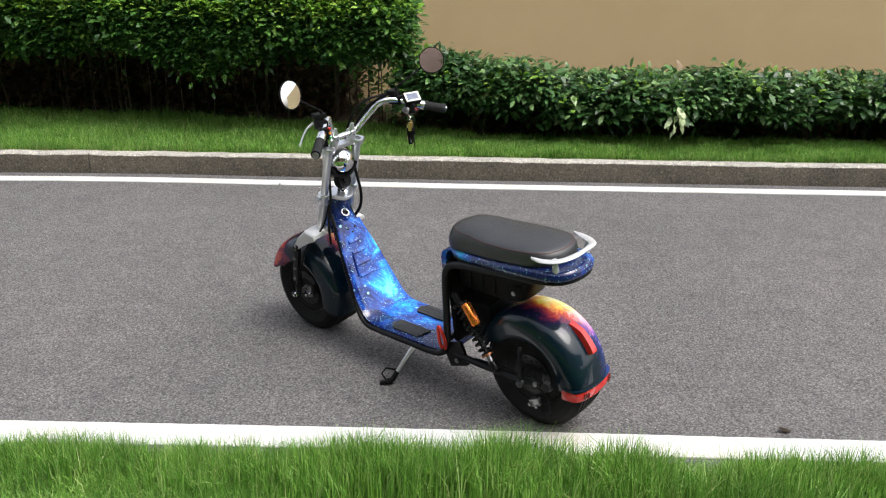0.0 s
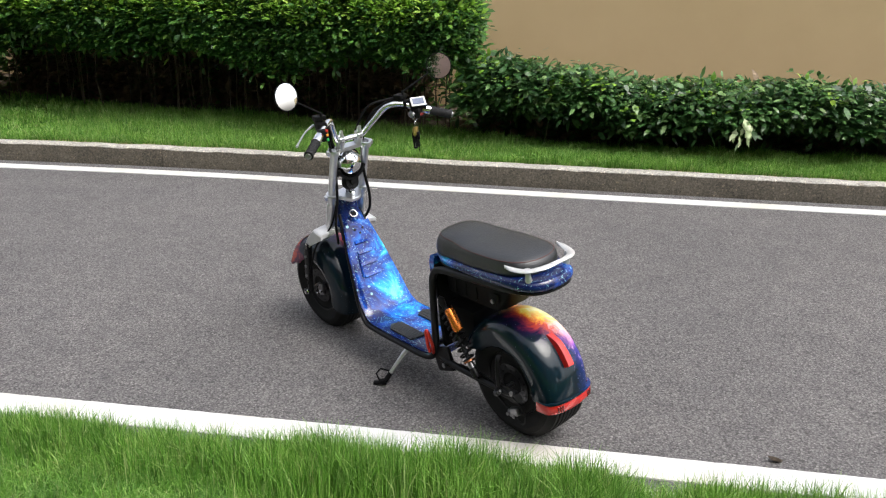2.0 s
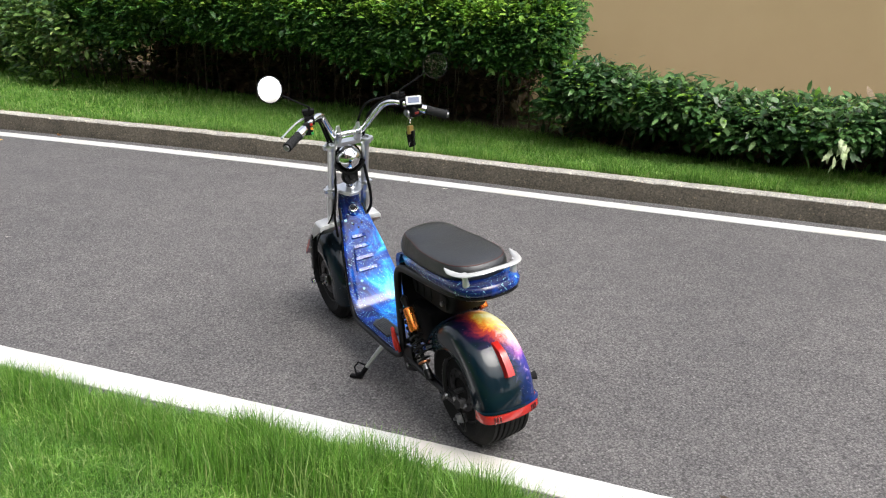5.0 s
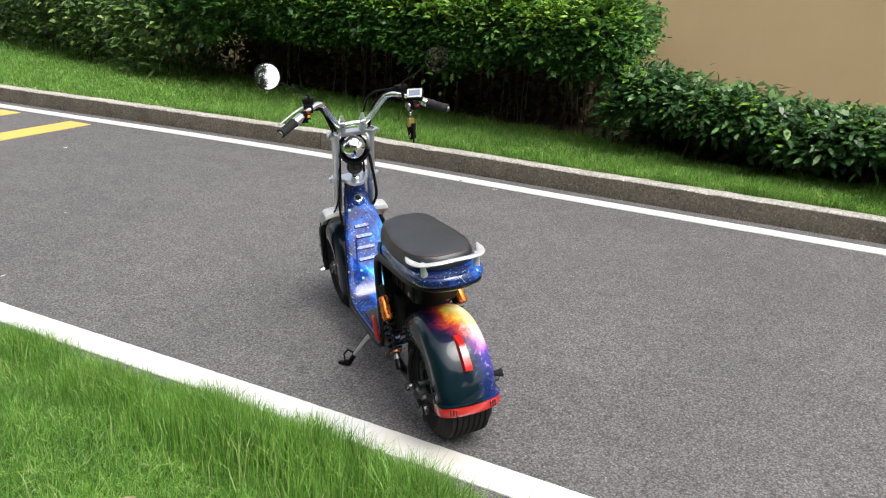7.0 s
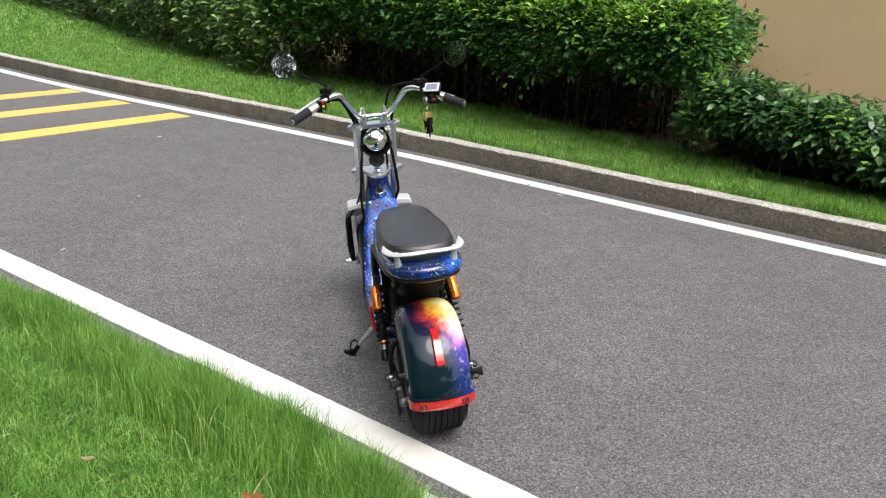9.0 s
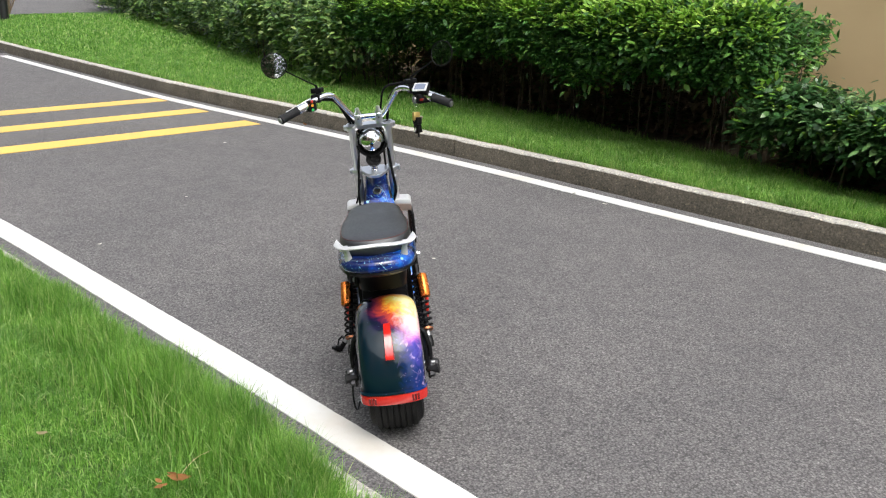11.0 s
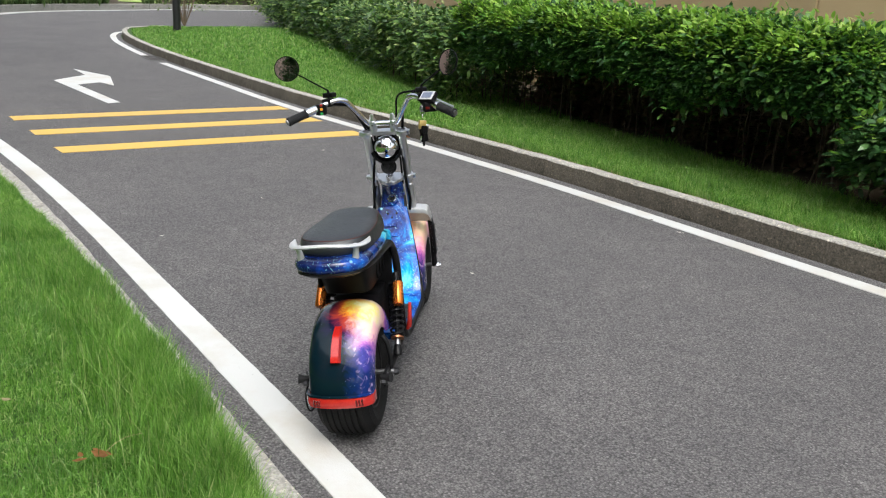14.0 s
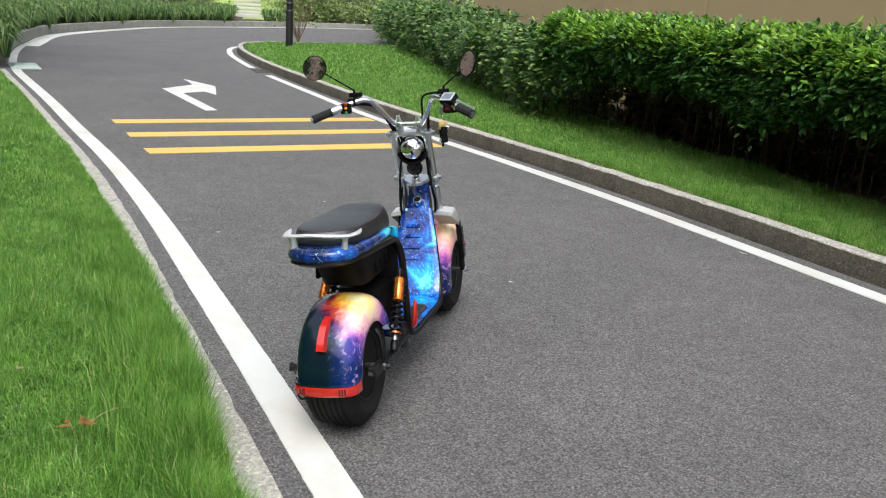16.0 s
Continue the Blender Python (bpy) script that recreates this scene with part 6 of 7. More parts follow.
# kickstand
bm = bmesh.new()
tube(bm, [(0.600, 0.125, 0.172), (0.610, 0.145, 0.150), (0.636, 0.195, 0.084), (0.644, 0.208, 0.064)], [0.011, 0.012, 0.009, 0.008], 12)
stand = part("kickstand", bm, M_ALU, scooter, "polished alloy kickstand leg")
bm = bmesh.new()
tube(bm, [(0.640, 0.200, 0.076), (0.652, 0.220, 0.044), (0.665, 0.240, 0.0400)], [0.010, 0.011, 0.012], 10)
block(bm, (0.055, 0.022, 0.012), pose(0.668, 0.240, 0.034, 7.3, 0, 40), 0.004, 2)
part("stand_foot", bm, M_PLASTIC, stand, "black stand foot")
bm = bmesh.new()
tube(bm, [(0.636, 0.196, 0.080), (0.690, 0.215, 0.080), (0.700, 0.232, 0.060), (0.668, 0.238, 0.036)], 0.004, 8)
part("stand_loop", bm, M_PLASTIC, stand, "black wire loop of the stand")

# front wheel, mudguard, fork
wheel("front_wheel", AX_F, STEER, 1)
fender("front_mudguard", AX_F, 0.243, 0.114, 22, 200, M_FIRE_F, STEER, 0.100, "glossy front mudguard with orange and pink print")
up_axis = Vector((-math.sin(RAKE), 0, math.cos(RAKE)))
foot = HEAD + up_axis * ((0.520 - HEAD.z) / up_axis.z) + Vector((0.035, 0, 0))
top = HEAD + up_axis * ((0.915 - HEAD.z) / up_axis.z) + Vector((0.035, 0, 0))
for s in (1, -1):
    bm = bmesh.new()
    side = Vector((0, s * 0.078, 0))
    lathe(bm, [(0.019, 0), (0.019, (top - foot).length * 0.36), (0.0165, (top - foot).length * 0.37), (0.0165, (top - foot).length - 0.002), (0.013, (top - foot).length), (0.011, (top - foot).length - 0.012), (0.0, (top - foot).length - 0.012)], along(foot + side, top + side), 22)
    leg = part("fork_leg", bm, M_ALU, scooter, "polished aluminium fork leg", 30, STEER)
    # cast bracket that carries the lower leg
    bm = bmesh.new()
    bx = [(foot.x - 0.035, 0.538), (foot.x + 0.03, 0.548), (foot.x + 0.085, 0.502), (foot.x + 0.115, 0.462), (foot.x + 0.092, 0.448), (foot.x + 0.015, 0.505), (foot.x - 0.035, 0.517)]
    loft(bm, [[(x, s * yy, z - dz) for x, z in bx] for yy, dz in ((0.045, 0.0), (0.10, 0.0), (0.138, 0.004), (0.148, 0.012))])
    bmesh.ops.bevel(bm, geom=list(bm.edges), offset=0.006, segments=2, affect="EDGES", profile=0.6, clamp_overlap=True)
    part("fork_bracket", bm, M_SILVER, leg, "silver cast fork bracket", 40, STEER)
    bm = bmesh.new()
    a_, b_ = Vector((foot.x + 0.090, s * 0.140, 0.462)), Vector((AX_F.x - 0.012, s * 0.138, 0.212))
    tube(bm, [a_, a_.lerp(b_, 0.5), b_], [0.013, 0.012, 0.014], 12)
    low = part("lower_leg", bm, M_BLACK, leg, "black lower fork leg", 40, STEER)
    bm = bmesh.new()
    block(bm, (0.034, 0.016, 0.16), Matrix.Translation(a_.lerp(b_, 0.42) + Vector((0, s * 0.010, 0))) @ Matrix.Rotation(math.atan2(b_.x - a_.x, a_.z - b_.z) * -1, 4, "Y"), 0.005, 2)
    part("leg_guard", bm, M_BLACK, leg, "black leg guard plate", 40, STEER)
    for q in (0.25, 0.5, 0.75):
        bm = bmesh.new()
        lathe(bm, [(0.006, 0), (0.006, 0.006), (0.0, 0.008)], Matrix.Translation(a_.lerp(b_, q * 0.8 + 0.05) + Vector((0, s * 0.018, 0))) @ Matrix.Rotation(radians(-90 * s), 4, "X"), 8)
        part("bolt", bm, M_STEEL, leg, "", 30, STEER)
bm = bmesh.new()
block(bm, (0.040, 0.020, 0.055), pose(AX_F.x - 0.045, 0.100, 0.215, 0, 20, 0), 0.008, 2)
block(bm, (0.030, 0.026, 0.030), pose(AX_F.x - 0.060, 0.104, 0.232, 0, 20, 0), 0.006, 2)
caliper = part("front_caliper", bm, M_STEEL, scooter, "silver-grey front brake caliper", 40, STEER)
for dx, dz in ((-0.052, 0.024), (-0.038, -0.012), (-0.066, 0.004)):
    bm = bmesh.new()
    lathe(bm, [(0.0065, 0), (0.0065, 0.010), (0.004, 0.013), (0.0, 0.013)], Matrix.Translation((AX_F.x + dx, 0.112, 0.212 + dz)) @ SIDE, 8)
    part("bolt", bm, M_CHROME, caliper, "bright caliper bolt", 30, STEER)
bm = bmesh.new()
tube(bm, [(AX_F.x - 0.012, 0.118, 0.212), (AX_F.x - 0.030, 0.114, 0.236), (AX_F.x - 0.056, 0.112, 0.252)], [0.010, 0.008, 0.007], 8)
part("caliper_bracket", bm, M_STEEL, caliper, "steel caliper bracket", 40, STEER)
for s in (1, -1):
    bm = bmesh.new()
    lathe(bm, [(0.0, 0.0), (0.013, 0.0), (0.013, 0.010), (0.008, 0.013), (0.008, 0.020), (0.0, 0.021)], Matrix.Translation((AX_F.x - 0.012, s * 0.148, 0.212)) @ Matrix.Rotation(radians(-90 * s), 4, "X"), 6)
    part("axle_nut", bm, M_CHROME, caliper, "chrome axle nut", 30, STEER)


def yoke(name, at, thick, label, outline):
    """A triple clamp: two split collars joined by a web."""
    mm = Matrix.Translation(at) @ Matrix.Rotation(-RAKE, 4, "Y")
    bm = bmesh.new()
    loft(bm, [[mm @ Vector((x, y, z)) for x, y in outline] for z in (-thick * 0.4, thick * 0.4)])
    bmesh.ops.bevel(bm, geom=list(bm.edges), offset=0.003, segments=2, affect="EDGES", clamp_overlap=True)
    ob = part(name, bm, M_ALU, scooter, label, 35, STEER)
    for s in (1, -1):
        bm = bmesh.new()
        lathe(bm, [(0.0165, -thick / 2), (0.0245, -thick / 2), (0.026, -thick / 2 + 0.003), (0.026, thick / 2 - 0.003), (0.0245, thick / 2), (0.0165, thick / 2)], mm @ Matrix.Translation((0.035, s * 0.078, 0)), 24, False)
        block(bm, (0.020, 0.018, thick * 0.8), mm @ Matrix.Translation((0.035, s * 0.104, 0)), 0.004, 2)
        collar = part("clamp_collar", bm, M_ALU, ob, "silver split clamp collar", 35, STEER)
    return ob


yoke("upper_yoke", HEAD + up_axis * 0.048, 0.024, "silver upper triple clamp", [(0.056, -0.058), (0.064, 0.0), (0.056, 0.058), (0.026, 0.060), (0.032, 0.0), (0.026, -0.060)])
low_yoke = yoke("lower_yoke", HEAD + up_axis * -0.171, 0.022, "silver lower triple clamp", [(0.052, -0.058), (0.060, 0.0), (0.052, 0.058), (0.015, 0.062), (-0.020, 0.036), (-0.034, 0.018), (-0.034, -0.018), (-0.020, -0.036), (0.015, -0.062)])
bm = bmesh.new()
nut = HEAD + up_axis * -0.160
lathe(bm, [(0.016, 0), (0.016, 0.012), (0.010, 0.016), (0.010, 0.034), (0.0, 0.036)], Matrix.Translation(nut) @ Matrix.Rotation(-RAKE, 4, "Y"), 12)
part("stem_nut", bm, M_CHROME, low_yoke, "chrome stem nut", 30, STEER)

# headlight shell seen from behind, horn below it
bm = bmesh.new()
hl = HEAD + Vector((0.052, 0, -0.012))
face_l = along(hl, hl + Vector((1, 0, 0.05)))
_down = face_l.to_3x3().inverted() @ Vector((0, 0, -1))
LAMP_DOWN = math.atan2(_down.y, _down.x)
lathe(bm, [(0.0, -0.060), (0.018, -0.058), (0.036, -0.049), (0.050, -0.032), (0.057, -0.008), (0.058, 0.022), (0.062, 0.024), (0.062, 0.036), (0.056, 0.038)], face_l, 40)
lamp = part("headlight", bm, M_CHROME, scooter, "round chrome headlight shell", 40, STEER)
bm = bmesh.new()
lathe(bm, [(0.0585, -0.006), (0.0625, -0.006), (0.0625, 0.014), (0.0585, 0.014)], face_l, 40, False)
part("lamp_band", bm, M_PLASTIC, lamp, "black band round the headlight", 40, STEER)
bm = bmesh.new()
loft(bm, [[face_l @ Vector((rr * math.cos(a), rr * math.sin(a), h)) for rr, h in ((0.060, -0.034), (0.070, -0.034), (0.071, 0.012), (0.060, 0.012))] for a in (math.pi * (-0.42 + 0.84 * k / 20) + LAMP_DOWN for k in range(21))])
part("lamp_bracket", bm, M_PLASTIC, lamp, "black cradle under the headlight", 40, STEER)
bm = bmesh.new()
lathe(bm, [(0.056, 0.037), (0.048, 0.046), (0.030, 0.053), (0.0, 0.056)], face_l, 36)
part("headlight_lens", bm, M_SCREEN, lamp, "clear headlight lens", 60, STEER)
bm = bmesh.new()
hp = HEAD + Vector((0.050, 0.0, -0.100))
horn_pose = along(hp, hp + Vector((1, 0, -0.25)))
lathe(bm, [(0.0, -0.028), (0.012, -0.027), (0.014, -0.020), (0.030, -0.017), (0.034, -0.008), (0.034, 0.014), (0.024, 0.024), (0.0, 0.026)], horn_pose, 28)
horn = part("horn", bm, M_PLASTIC, scooter, "round black horn", 40, STEER)
for k in range(3):
    bm = bmesh.new()
    lathe(bm, [(0.016 + 0.006 * k, -0.020), (0.0185 + 0.006 * k, -0.0205), (0.0185 + 0.006 * k, -0.016)], horn_pose, 24, False)
    part("horn_ring", bm, M_BLACK, horn, "", 40, STEER)
bm = bmesh.new()
block(bm, (0.012, 0.026, 0.060), Matrix.Translation(hp + Vector((0.02, 0, -0.04))) @ Matrix.Rotation(-RAKE, 4, "Y"), 0.003, 1)
part("horn_bracket", bm, M_STEEL, horn, "steel horn bracket", 40, STEER)

# handlebar on two risers
for s in (1, -1):
    bm = bmesh.new()
    c0 = Vector((1.040, s * 0.045, 0.915))
    tube(bm, [c0, c0 + up_axis * 0.020, c0 + up_axis * 0.036], [0.018, 0.016, 0.016], 14)
    block(bm, (0.036, 0.026, 0.036), Matrix.Translation(c0 + up_axis * 0.034) @ Matrix.Rotation(-RAKE, 4, "Y"), 0.007, 2)
    riser = part("riser", bm, M_ALU, scooter, "silver handlebar riser", 40, STEER)
    bm = bmesh.new()
    cap_z = c0 + up_axis * 0.040
    loft(bm, [[cap_z + up_axis * h + Vector((w * 0.8 * math.cos(a), w * math.sin(a), 0)) for a in (2 * math.pi * k / 14 for k in range(14))] for h, w in ((0.0, 0.0165), (0.014, 0.0155), (0.022, 0.0115), (0.028, 0.0095), (0.037, 0.0090), (0.041, 0.006))])
    part("clamp_tab", bm, M_ALU, riser, "upright silver clamp tab", 50, STEER)
    bm = bmesh.new()
    lathe(bm, [(0.0, 0.0), (0.0045, 0.0), (0.0045, 0.004), (0.0, 0.005)], Matrix.Translation(c0 + up_axis * 0.030 + Vector((-0.018, 0, 0))) @ Matrix.Rotation(radians(-90), 4, "Y"), 10)
    part("clamp_bolt", bm, M_STEEL, riser, "steel clamp bolt", 30, STEER)
bar_half = [(1.028, 0.0, 0.950), (1.027, 0.050, 0.950), (1.018, 0.070, 0.962), (0.955, 0.122, 1.044), (0.928, 0.142, 1.066), (0.906, 0.172, 1.070), (0.872, 0.220, 1.055), (0.778, 0.345, 1.006)]
full = [(x, -y, z) for x, y, z in bar_half[:0:-1]] + bar_half
bm = bmesh.new()
tube(bm, spline(full, 80), 0.0112, 14)
bars = part("handlebar", bm, M_CHROME, scooter, "chrome high-rise handlebar", 40, STEER)


def on_bar(s, f):
    """A point on the straight end of the bar: 0 at the bend, 1 at the tip."""
    p, q = Vector(bar_half[5]), Vector(bar_half[7])
    r = p.lerp(q, f)
    return Vector((r.x, s * r.y, r.z))


for s in (1, -1):
    bm = bmesh.new()
    g0, g1 = on_bar(s, 0.60), on_bar(s, 1.0)
    ln = (g1 - g0).length
    prof_g = [(0.0165, 0), (0.019, 0.004)]
    for k in range(14):
        prof_g += [(0.0175, 0.008 + k * (ln - 0.02) / 14), (0.0165, 0.008 + (k + 0.5) * (ln - 0.02) / 14)]
    prof_g += [(0.0185, ln - 0.008), (0.0185, ln - 0.001), (0.014, ln)]
    lathe(bm, prof_g, along(g0, g1), 18)
    grip = part("grip", bm, M_GRIP, bars, "black rubber handlebar grip", 40, STEER)
    bm = bmesh.new()
    lathe(bm, [(0.012, ln), (0.012, ln + 0.006), (0.0, ln + 0.008)], along(g0, g1), 16)
    part("bar_end", bm, M_STEEL, grip, "steel bar end plug", 30, STEER)
    bm = bmesh.new()
    lathe(bm, [(0.0165, 0), (0.0175, 0.004), (0.0175, 0.044), (0.0165, 0.048)], along(on_bar(s, 0.40), on_bar(s, 0.7)), 20)
    part("grip_collar", bm, M_CHROME, bars, "chrome collar beside the grip", 30, STEER)
    # brake lever with its perch and reservoir
    bm = bmesh.new()
    c = on_bar(s, 0.16)
    block(bm, (0.052, 0.038, 0.034), Matrix.Translation(c + Vector((0.020, 0, 0.004))) @ Matrix.Rotation(radians(-15 * s), 4, "Z"), 0.006, 2)
    perch = part("lever_perch", bm, M_PLASTIC, bars, "black brake lever perch", 40, STEER)
    bm = bmesh.new()
    block(bm, (0.040, 0.046, 0.020), Matrix.Translation(c + Vector((0.032, s * -0.004, 0.034))) @ Matrix.Rotation(radians(-15 * s), 4, "Z"), 0.004, 2)
    part("fluid_reservoir", bm, M_PLASTIC, bars, "black square brake reservoir", 40, STEER)
    bm = bmesh.new()
    l0 = c + Vector((0.054, s * 0.010, 0.006))
    tube(bm, spline([l0, l0 + Vector((-0.002, s * 0.034, -0.012)), l0 + Vector((-0.024, s * 0.074, -0.028)), l0 + Vector((-0.058, s * 0.120, -0.046))], 16), [0.005] * 4 + [0.0036] * 10 + [0.0042, 0.0055], 8)
    part("brake_lever", bm, M_ALU, bars, "silver brake lever", 40, STEER)
# left switch block with coloured buttons
bm = bmesh.new()
block(bm, (0.040, 0.036, 0.046), Matrix.Translation(on_bar(1, 0.30) + Vector((-0.004, 0, -0.010))) @ Matrix.Rotation(radians(-20), 4, "Z"), 0.008, 2)
part("switch_block", bm, M_PLASTIC, bars, "black switch block", 40, STEER)
for dz, mat_b, lab in ((0.008, M_REDMETAL, "red switch"), (-0.008, M_AMBER, "amber switch"), (-0.026, M_GREEN, "green horn button")):
    bm = bmesh.new()
    block(bm, (0.012, 0.010, 0.010), Matrix.Translation(on_bar(1, 0.28) + Vector((-0.028, -0.004, dz))), 0.003, 2)
    part("switch_button", bm, mat_b, bars, lab, 40, STEER)
# right: display, throttle and key switch with hanging keys
bm = bmesh.new()
dm = Matrix.Translation(on_bar(-1, 0.355) + Vector((-0.010, 0, 0.018))) @ Matrix.Rotation(radians(-26), 4, "Z") @ Matrix.Rotation(radians(-38), 4, "Y")
block(bm, (0.052, 0.068, 0.026), dm, 0.009, 3)
part("display", bm, M_PLASTIC, bars, "black display housing", 40, STEER)
bm = bmesh.new()
block(bm, (0.046, 0.062, 0.004), dm @ Matrix.Translation((0, 0, 0.0138)), 0.0018, 1)
part("display_bezel", bm, M_SILVER, bars, "silver display bezel", 40, STEER)
bm = bmesh.new()
block(bm, (0.030, 0.046, 0.003), dm @ Matrix.Translation((0, 0, 0.0158)), 0.001, 1)
part("screen", bm, M_SCREEN, bars, "grey liquid crystal screen", 40, STEER)
bm = bmesh.new()
block(bm, (0.044, 0.060, 0.044), Matrix.Translation(on_bar(-1, 0.37) + Vector((-0.004, 0, -0.016))) @ Matrix.Rotation(radians(20), 4, "Z"), 0.012, 3)
part("throttle_housing", bm, M_PLASTIC, bars, "black throttle housing", 40, STEER)
kp = on_bar(-1, 0.20) + Vector((-0.030, 0, -0.030))
bm = bmesh.new()
lathe(bm, [(0.014, 0), (0.015, 0.02), (0.009, 0.026), (0, 0.026)], along(kp + Vector((0.02, 0, 0)), kp + Vector((-0.02, 0, -0.01))), 16)
part("key_switch", bm, M_STEEL, bars, "steel key switch", 40, STEER)
bm = bmesh.new()
ring_pts = [kp + Vector((-0.008, 0.010 * math.cos(a), -0.014 + 0.012 * math.sin(a))) for a in (2 * math.pi * k / 16 for k in range(17))]
tube(bm, ring_pts, 0.0016, 6, False)
keyring = part("key_ring", bm, M_CHROME, bars, "thin steel key ring", 60, STEER)
bm = bmesh.new()
tube(bm, [kp + Vector((-0.008 + 0.006 * math.cos(a), 0.002, -0.034 + 0.009 * math.sin(a))) for a in (2 * math.pi * k / 14 for k in range(15))], 0.0014, 6, False)
part("ring_link", bm, M_CHROME, keyring, "", 60, STEER)


def hang(name, material, off, drop, ang, turn, shapes, label=""):
    """A flat thing that hangs from the ring: blocks stacked downwards, (size, offset) each."""
    bm = bmesh.new()
    m_k = Matrix.Translation(kp + Vector(off) + Vector((-0.008, 0, drop))) @ Matrix.Rotation(radians(turn), 4, "Z") @ Matrix.Rotation(radians(ang), 4, "X")
    for size, z in shapes:
        size = tuple(1.35 * q for q in size)
        block(bm, size, m_k @ Matrix.Translation((0, 0, 1.35 * z - 0.008)), min(size) * 0.35, 2)
    return part(name, bm, material, keyring, label, 40, STEER)


hang("padlock_fob", M_BRASS, (0, 0.002, 0), -0.044, 8, 30, [((0.011, 0.024, 0.026), -0.012)], "brass padlock fob")
hang("key_fob", M_PLASTIC, (0.002, 0.008, 0), -0.060, -6, 15, [((0.011, 0.024, 0.052), -0.028)], "black remote fob")
hang("key_fob", M_PLASTIC, (-0.004, -0.006, 0), -0.064, 9, 50, [((0.009, 0.022, 0.022), -0.012), ((0.002, 0.008, 0.040), -0.042)], "black-headed key")
hang("key", M_CHROME, (0.004, -0.014, 0), -0.062, 24, 20, [((0.002, 0.020, 0.018), -0.008), ((0.002, 0.0075, 0.036), -0.034)], "steel key")
hang("key", M_BRASS, (-0.003, 0.015, 0), -0.058, -18, 70, [((0.002, 0.020, 0.018), -0.008), ((0.002, 0.0075, 0.034), -0.032)], "brass key")
bm = bmesh.new()
block(bm, (0.016, 0.018, 0.012), Matrix.Translation(on_bar(-1, 0.34) + Vector((-0.030, 0.0, -0.022))), 0.003, 2)
part("switch_button", bm, M_REDDARK, bars, "dark red kill switch", 40, STEER)

# mirrors: round glass on thin stalks
for s, base_f, mc, face in ((1, 0.14, Vector((0.872, 0.352, 1.216)), Vector((-0.978, -0.130, 0.135))), (-1, 0.16, Vector((0.815, -0.330, 1.203)), Vector((-0.739, 0.627, 0.232)))):
    bm = bmesh.new()
    b0 = on_bar(s, base_f) + Vector((0.015, 0, 0.02))
    k0 = b0 + Vector((0, 0, 0.034))
    tube(bm, [b0, k0 - Vector((0, 0, 0.006)), k0, k0.lerp(mc, 0.06), k0.lerp(mc, 0.5), mc + Vector((0.008, 0, 0))], [0.006, 0.0055, 0.005, 0.0034, 0.0032, 0.0034], 8)
    mir = part("mirror", bm, M_PLASTIC, scooter, "round rear-view mirror on a thin black stalk", 40)
    bm = bmesh.new()
    fm = along(mc, mc + face)
    lathe(bm, [(0.0, -0.010), (0.034, -0.008), (0.050, -0.002), (0.0522, 0.004), (0.0518, 0.007), (0.0490, 0.007), (0.0490, 0.004)], fm, 36, False)
    part("mirror_shell", bm, M_PLASTIC, mir, "black mirror shell", 40)
    bm = bmesh.new()
    lathe(bm, [(0.0490, 0.0055), (0.032, 0.0064), (0.012, 0.0068), (0.0, 0.0069)], fm, 36)
    part("glass", bm, M_MIRROR, mir, "round mirror glass", 60)

# cables from the bars to the neck
for pts, r in (([on_bar(1, 0.0) + Vector((0.02, 0, 0)), (1.00, 0.125, 1.02), (1.05, 0.085, 0.93), (1.075, 0.060, 0.84), (1.07, 0.072, 0.70), (1.09, 0.085, 0.58), (1.10, 0.080, 0.48)], 0.0055),
               ([on_bar(-1, 0.0) + Vector((0.02, 0, 0.02)), (1.00, -0.105, 1.03), (1.055, -0.080, 0.92), (1.06, -0.070, 0.80), (1.05, -0.078, 0.68), (1.075, -0.084, 0.60), (1.12, -0.070, 0.54)], 0.0065),
               ([on_bar(1, 0.05) + Vector((0.01, 0, -0.01)), (0.985, 0.118, 1.03), (1.035, 0.085, 0.955), (1.07, 0.05, 0.88), (1.095, 0.04, 0.78)], 0.007),
               ([on_bar(-1, 0.0) + Vector((0.03, 0, 0.02)), (0.985, -0.085, 1.07), (1.045, -0.06, 0.99), (1.075, -0.045, 0.90), (1.10, -0.05, 0.78), (1.12, -0.05, 0.66)], 0.0045)):
    bm = bmesh.new()
    ribbed = r == 0.007
    tube(bm, spline([tuple(p) for p in pts], 110 if ribbed else 40), [0.0072 if k % 2 else 0.0052 for k in range(110)] if ribbed else r, 8)
    part("control_cable", bm, M_PLASTIC, scooter, "black control cable", 60)
bm = bmesh.new()
tube(bm, spline([(1.30, 0.150, 0.25), (1.24, 0.150, 0.36), (1.20, 0.135, 0.46), (1.12, 0.095, 0.56), (1.09, 0.07, 0.66)], 24), 0.004, 8)
part("brake_hose", bm, M_PLASTIC, scooter, "black front brake hose", 60)


# ---- small litter ----
def litter(name, x, y, z, size, material, label, seed, category="leaf"):
    rng = np.random.default_rng(seed)
    v, f = leaves(np.zeros((1, 3)), np.array([[1.0, 0, 0]]), np.array([[0, 0, 1.0]]), np.array([size]), np.array([size * 0.5]), 0.3, -0.2)
    me = bpy.data.meshes.new(name)
    bm = bmesh.new()
    vs = [bm.verts.new(p) for p in v]
    for q in f:
        bm.faces.new([vs[i] for i in q])
    made = bmesh.ops.solidify(bm, geom=list(bm.faces), thickness=size * 0.04)
    bm.to_mesh(me)
    bm.free()
    ob = link_mesh(name, me, material)
    ob.matrix_basis = pose(x, y, z, rng.normal(0, 8), rng.normal(0, 8), rng.uniform(0, 360))
    return tagged(ob, label, category, "litter on the ground")


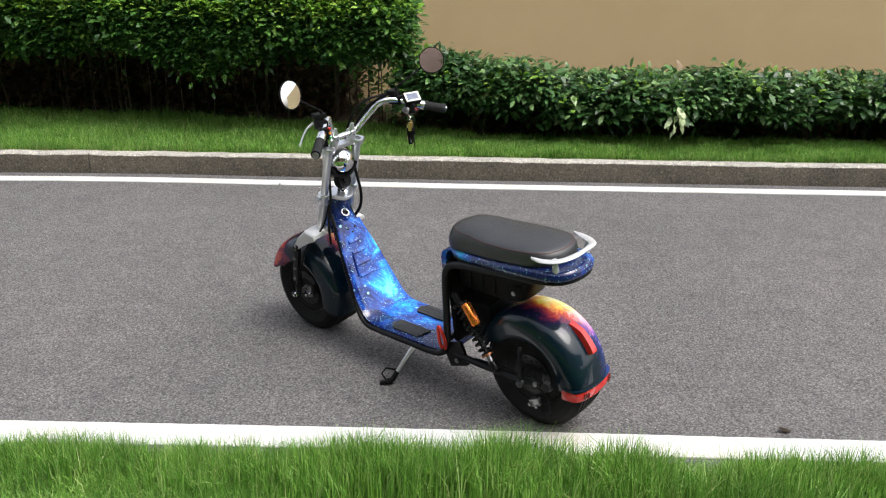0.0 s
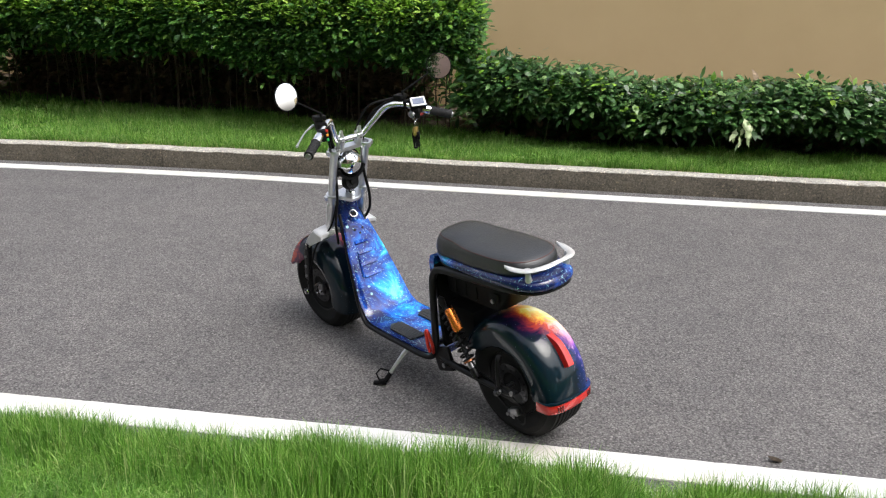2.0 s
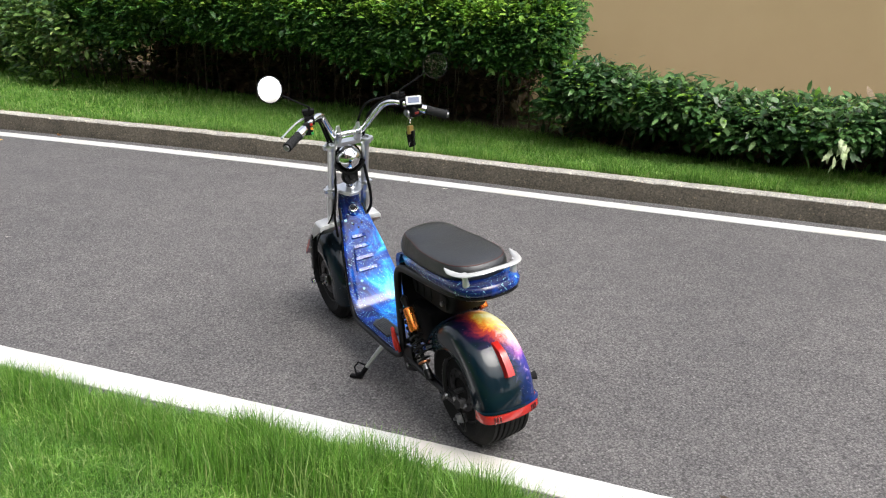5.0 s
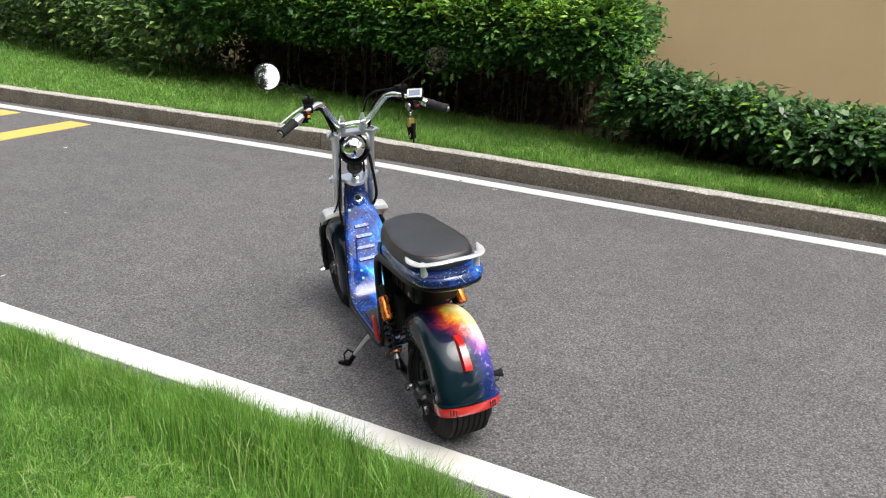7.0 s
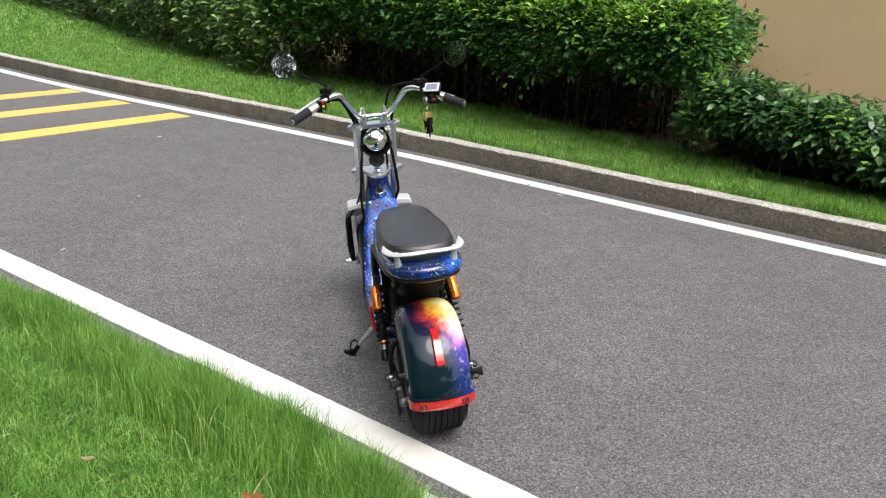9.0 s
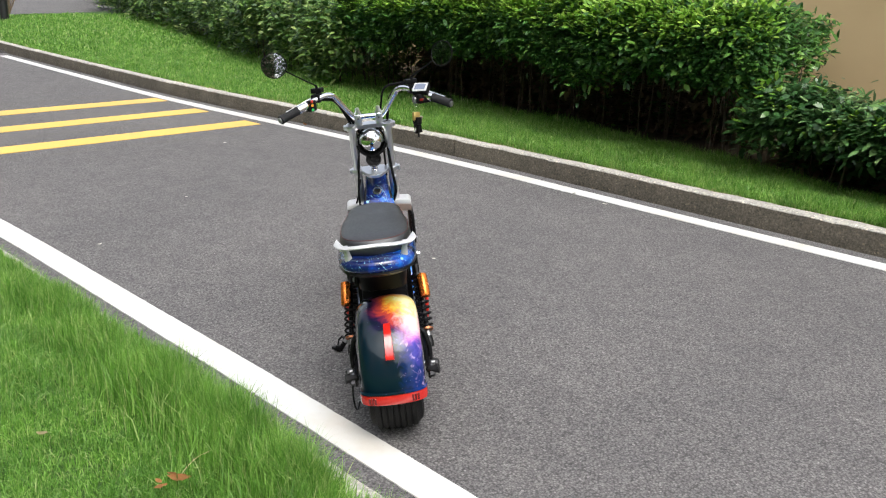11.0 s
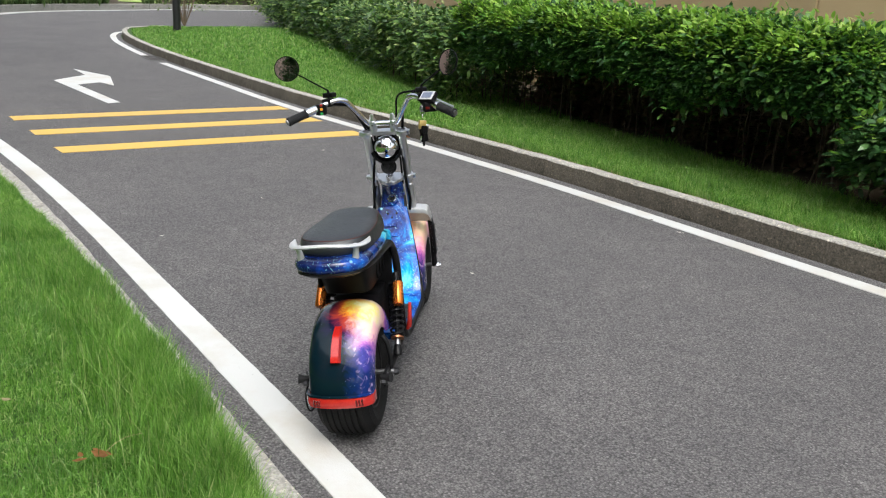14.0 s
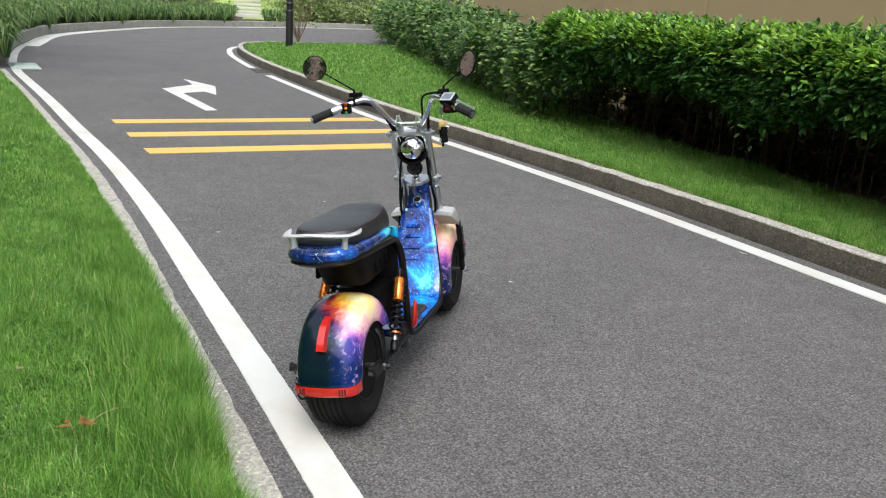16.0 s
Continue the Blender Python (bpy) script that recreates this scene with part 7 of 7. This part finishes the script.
litter("dry_leaf", 0.552, 2.072, 0.168, 0.070, M_DRYLEAF, "curled orange dry leaf lying in the lawn", 1)
litter("dry_leaf", 0.585, 2.05, 0.168, 0.040, M_DRYLEAF, "curled orange dry leaf lying in the lawn", 2)
for k, (dx, dy, q) in enumerate(((0.012, 0.022, 0.034), (-0.022, 0.010, 0.030), (0.030, -0.012, 0.026), (-0.008, -0.028, 0.032), (0.040, 0.020, 0.022))):
    litter("dry_leaf", 0.560 + dx, 2.068 + dy, 0.166 + 0.002 * k, q, M_DRYLEAF, "torn scrap of an orange dry leaf in the lawn", 40 + k)
litter("dry_leaf", 0.60, 2.33, 0.110, 0.035, M_DRYLEAF, "small brown dry leaf lying in the lawn", 3)
litter("dry_leaf", 0.09, 1.89, 0.155, 0.045, M_STRAW, "pale dead leaf lying in the lawn", 11)
litter("dry_leaf", -5.26, 6.18, 0.010, 0.12, M_DRYLEAF, "brown dry leaf lying by the kerb", 4)
litter("dry_leaf", -5.05, 6.00, 0.010, 0.07, M_DRYLEAF, "small brown dry leaf on the painted line", 13)
litter("dry_leaf", -6.15, 6.88, 0.240, 0.10, M_DRYLEAF, "yellow-brown dry leaf on the verge grass", 12)
litter("dry_leaf", 1.357, 2.95, 0.006, 0.06, M_TWIG, "dark dead leaf on the asphalt", 5)
litter("leaf_scrap", -1.51, 6.18, 0.008, 0.045, M_TWIG, "dark leaf scrap on the painted line", 7, "leaf scrap")
for k, (px, py, ps) in enumerate(((-1.20, 6.11, 0.055), (-2.19, 2.86, 0.03), (-3.86, 6.29, 0.05), (-0.91, 4.26, 0.028), (-2.92, 3.72, 0.035), (-4.62, 4.83, 0.04))):
    litter("pale_petal", px, py, 0.006, ps, M_PALELITTER, "pale fallen petal on the asphalt", 20 + k, "petal")
bm = bmesh.new()
tube(bm, spline([(0.56, 2.10, 0.150), (0.545, 2.14, 0.172), (0.525, 2.18, 0.176), (0.50, 2.225, 0.165)], 10), [0.0012] * 5 + [0.0008] * 5, 6)
tagged(part("straw_stalk", bm, M_STRAW), "pale dry straw stalk lying in the grass", "stalk", "litter on the ground")
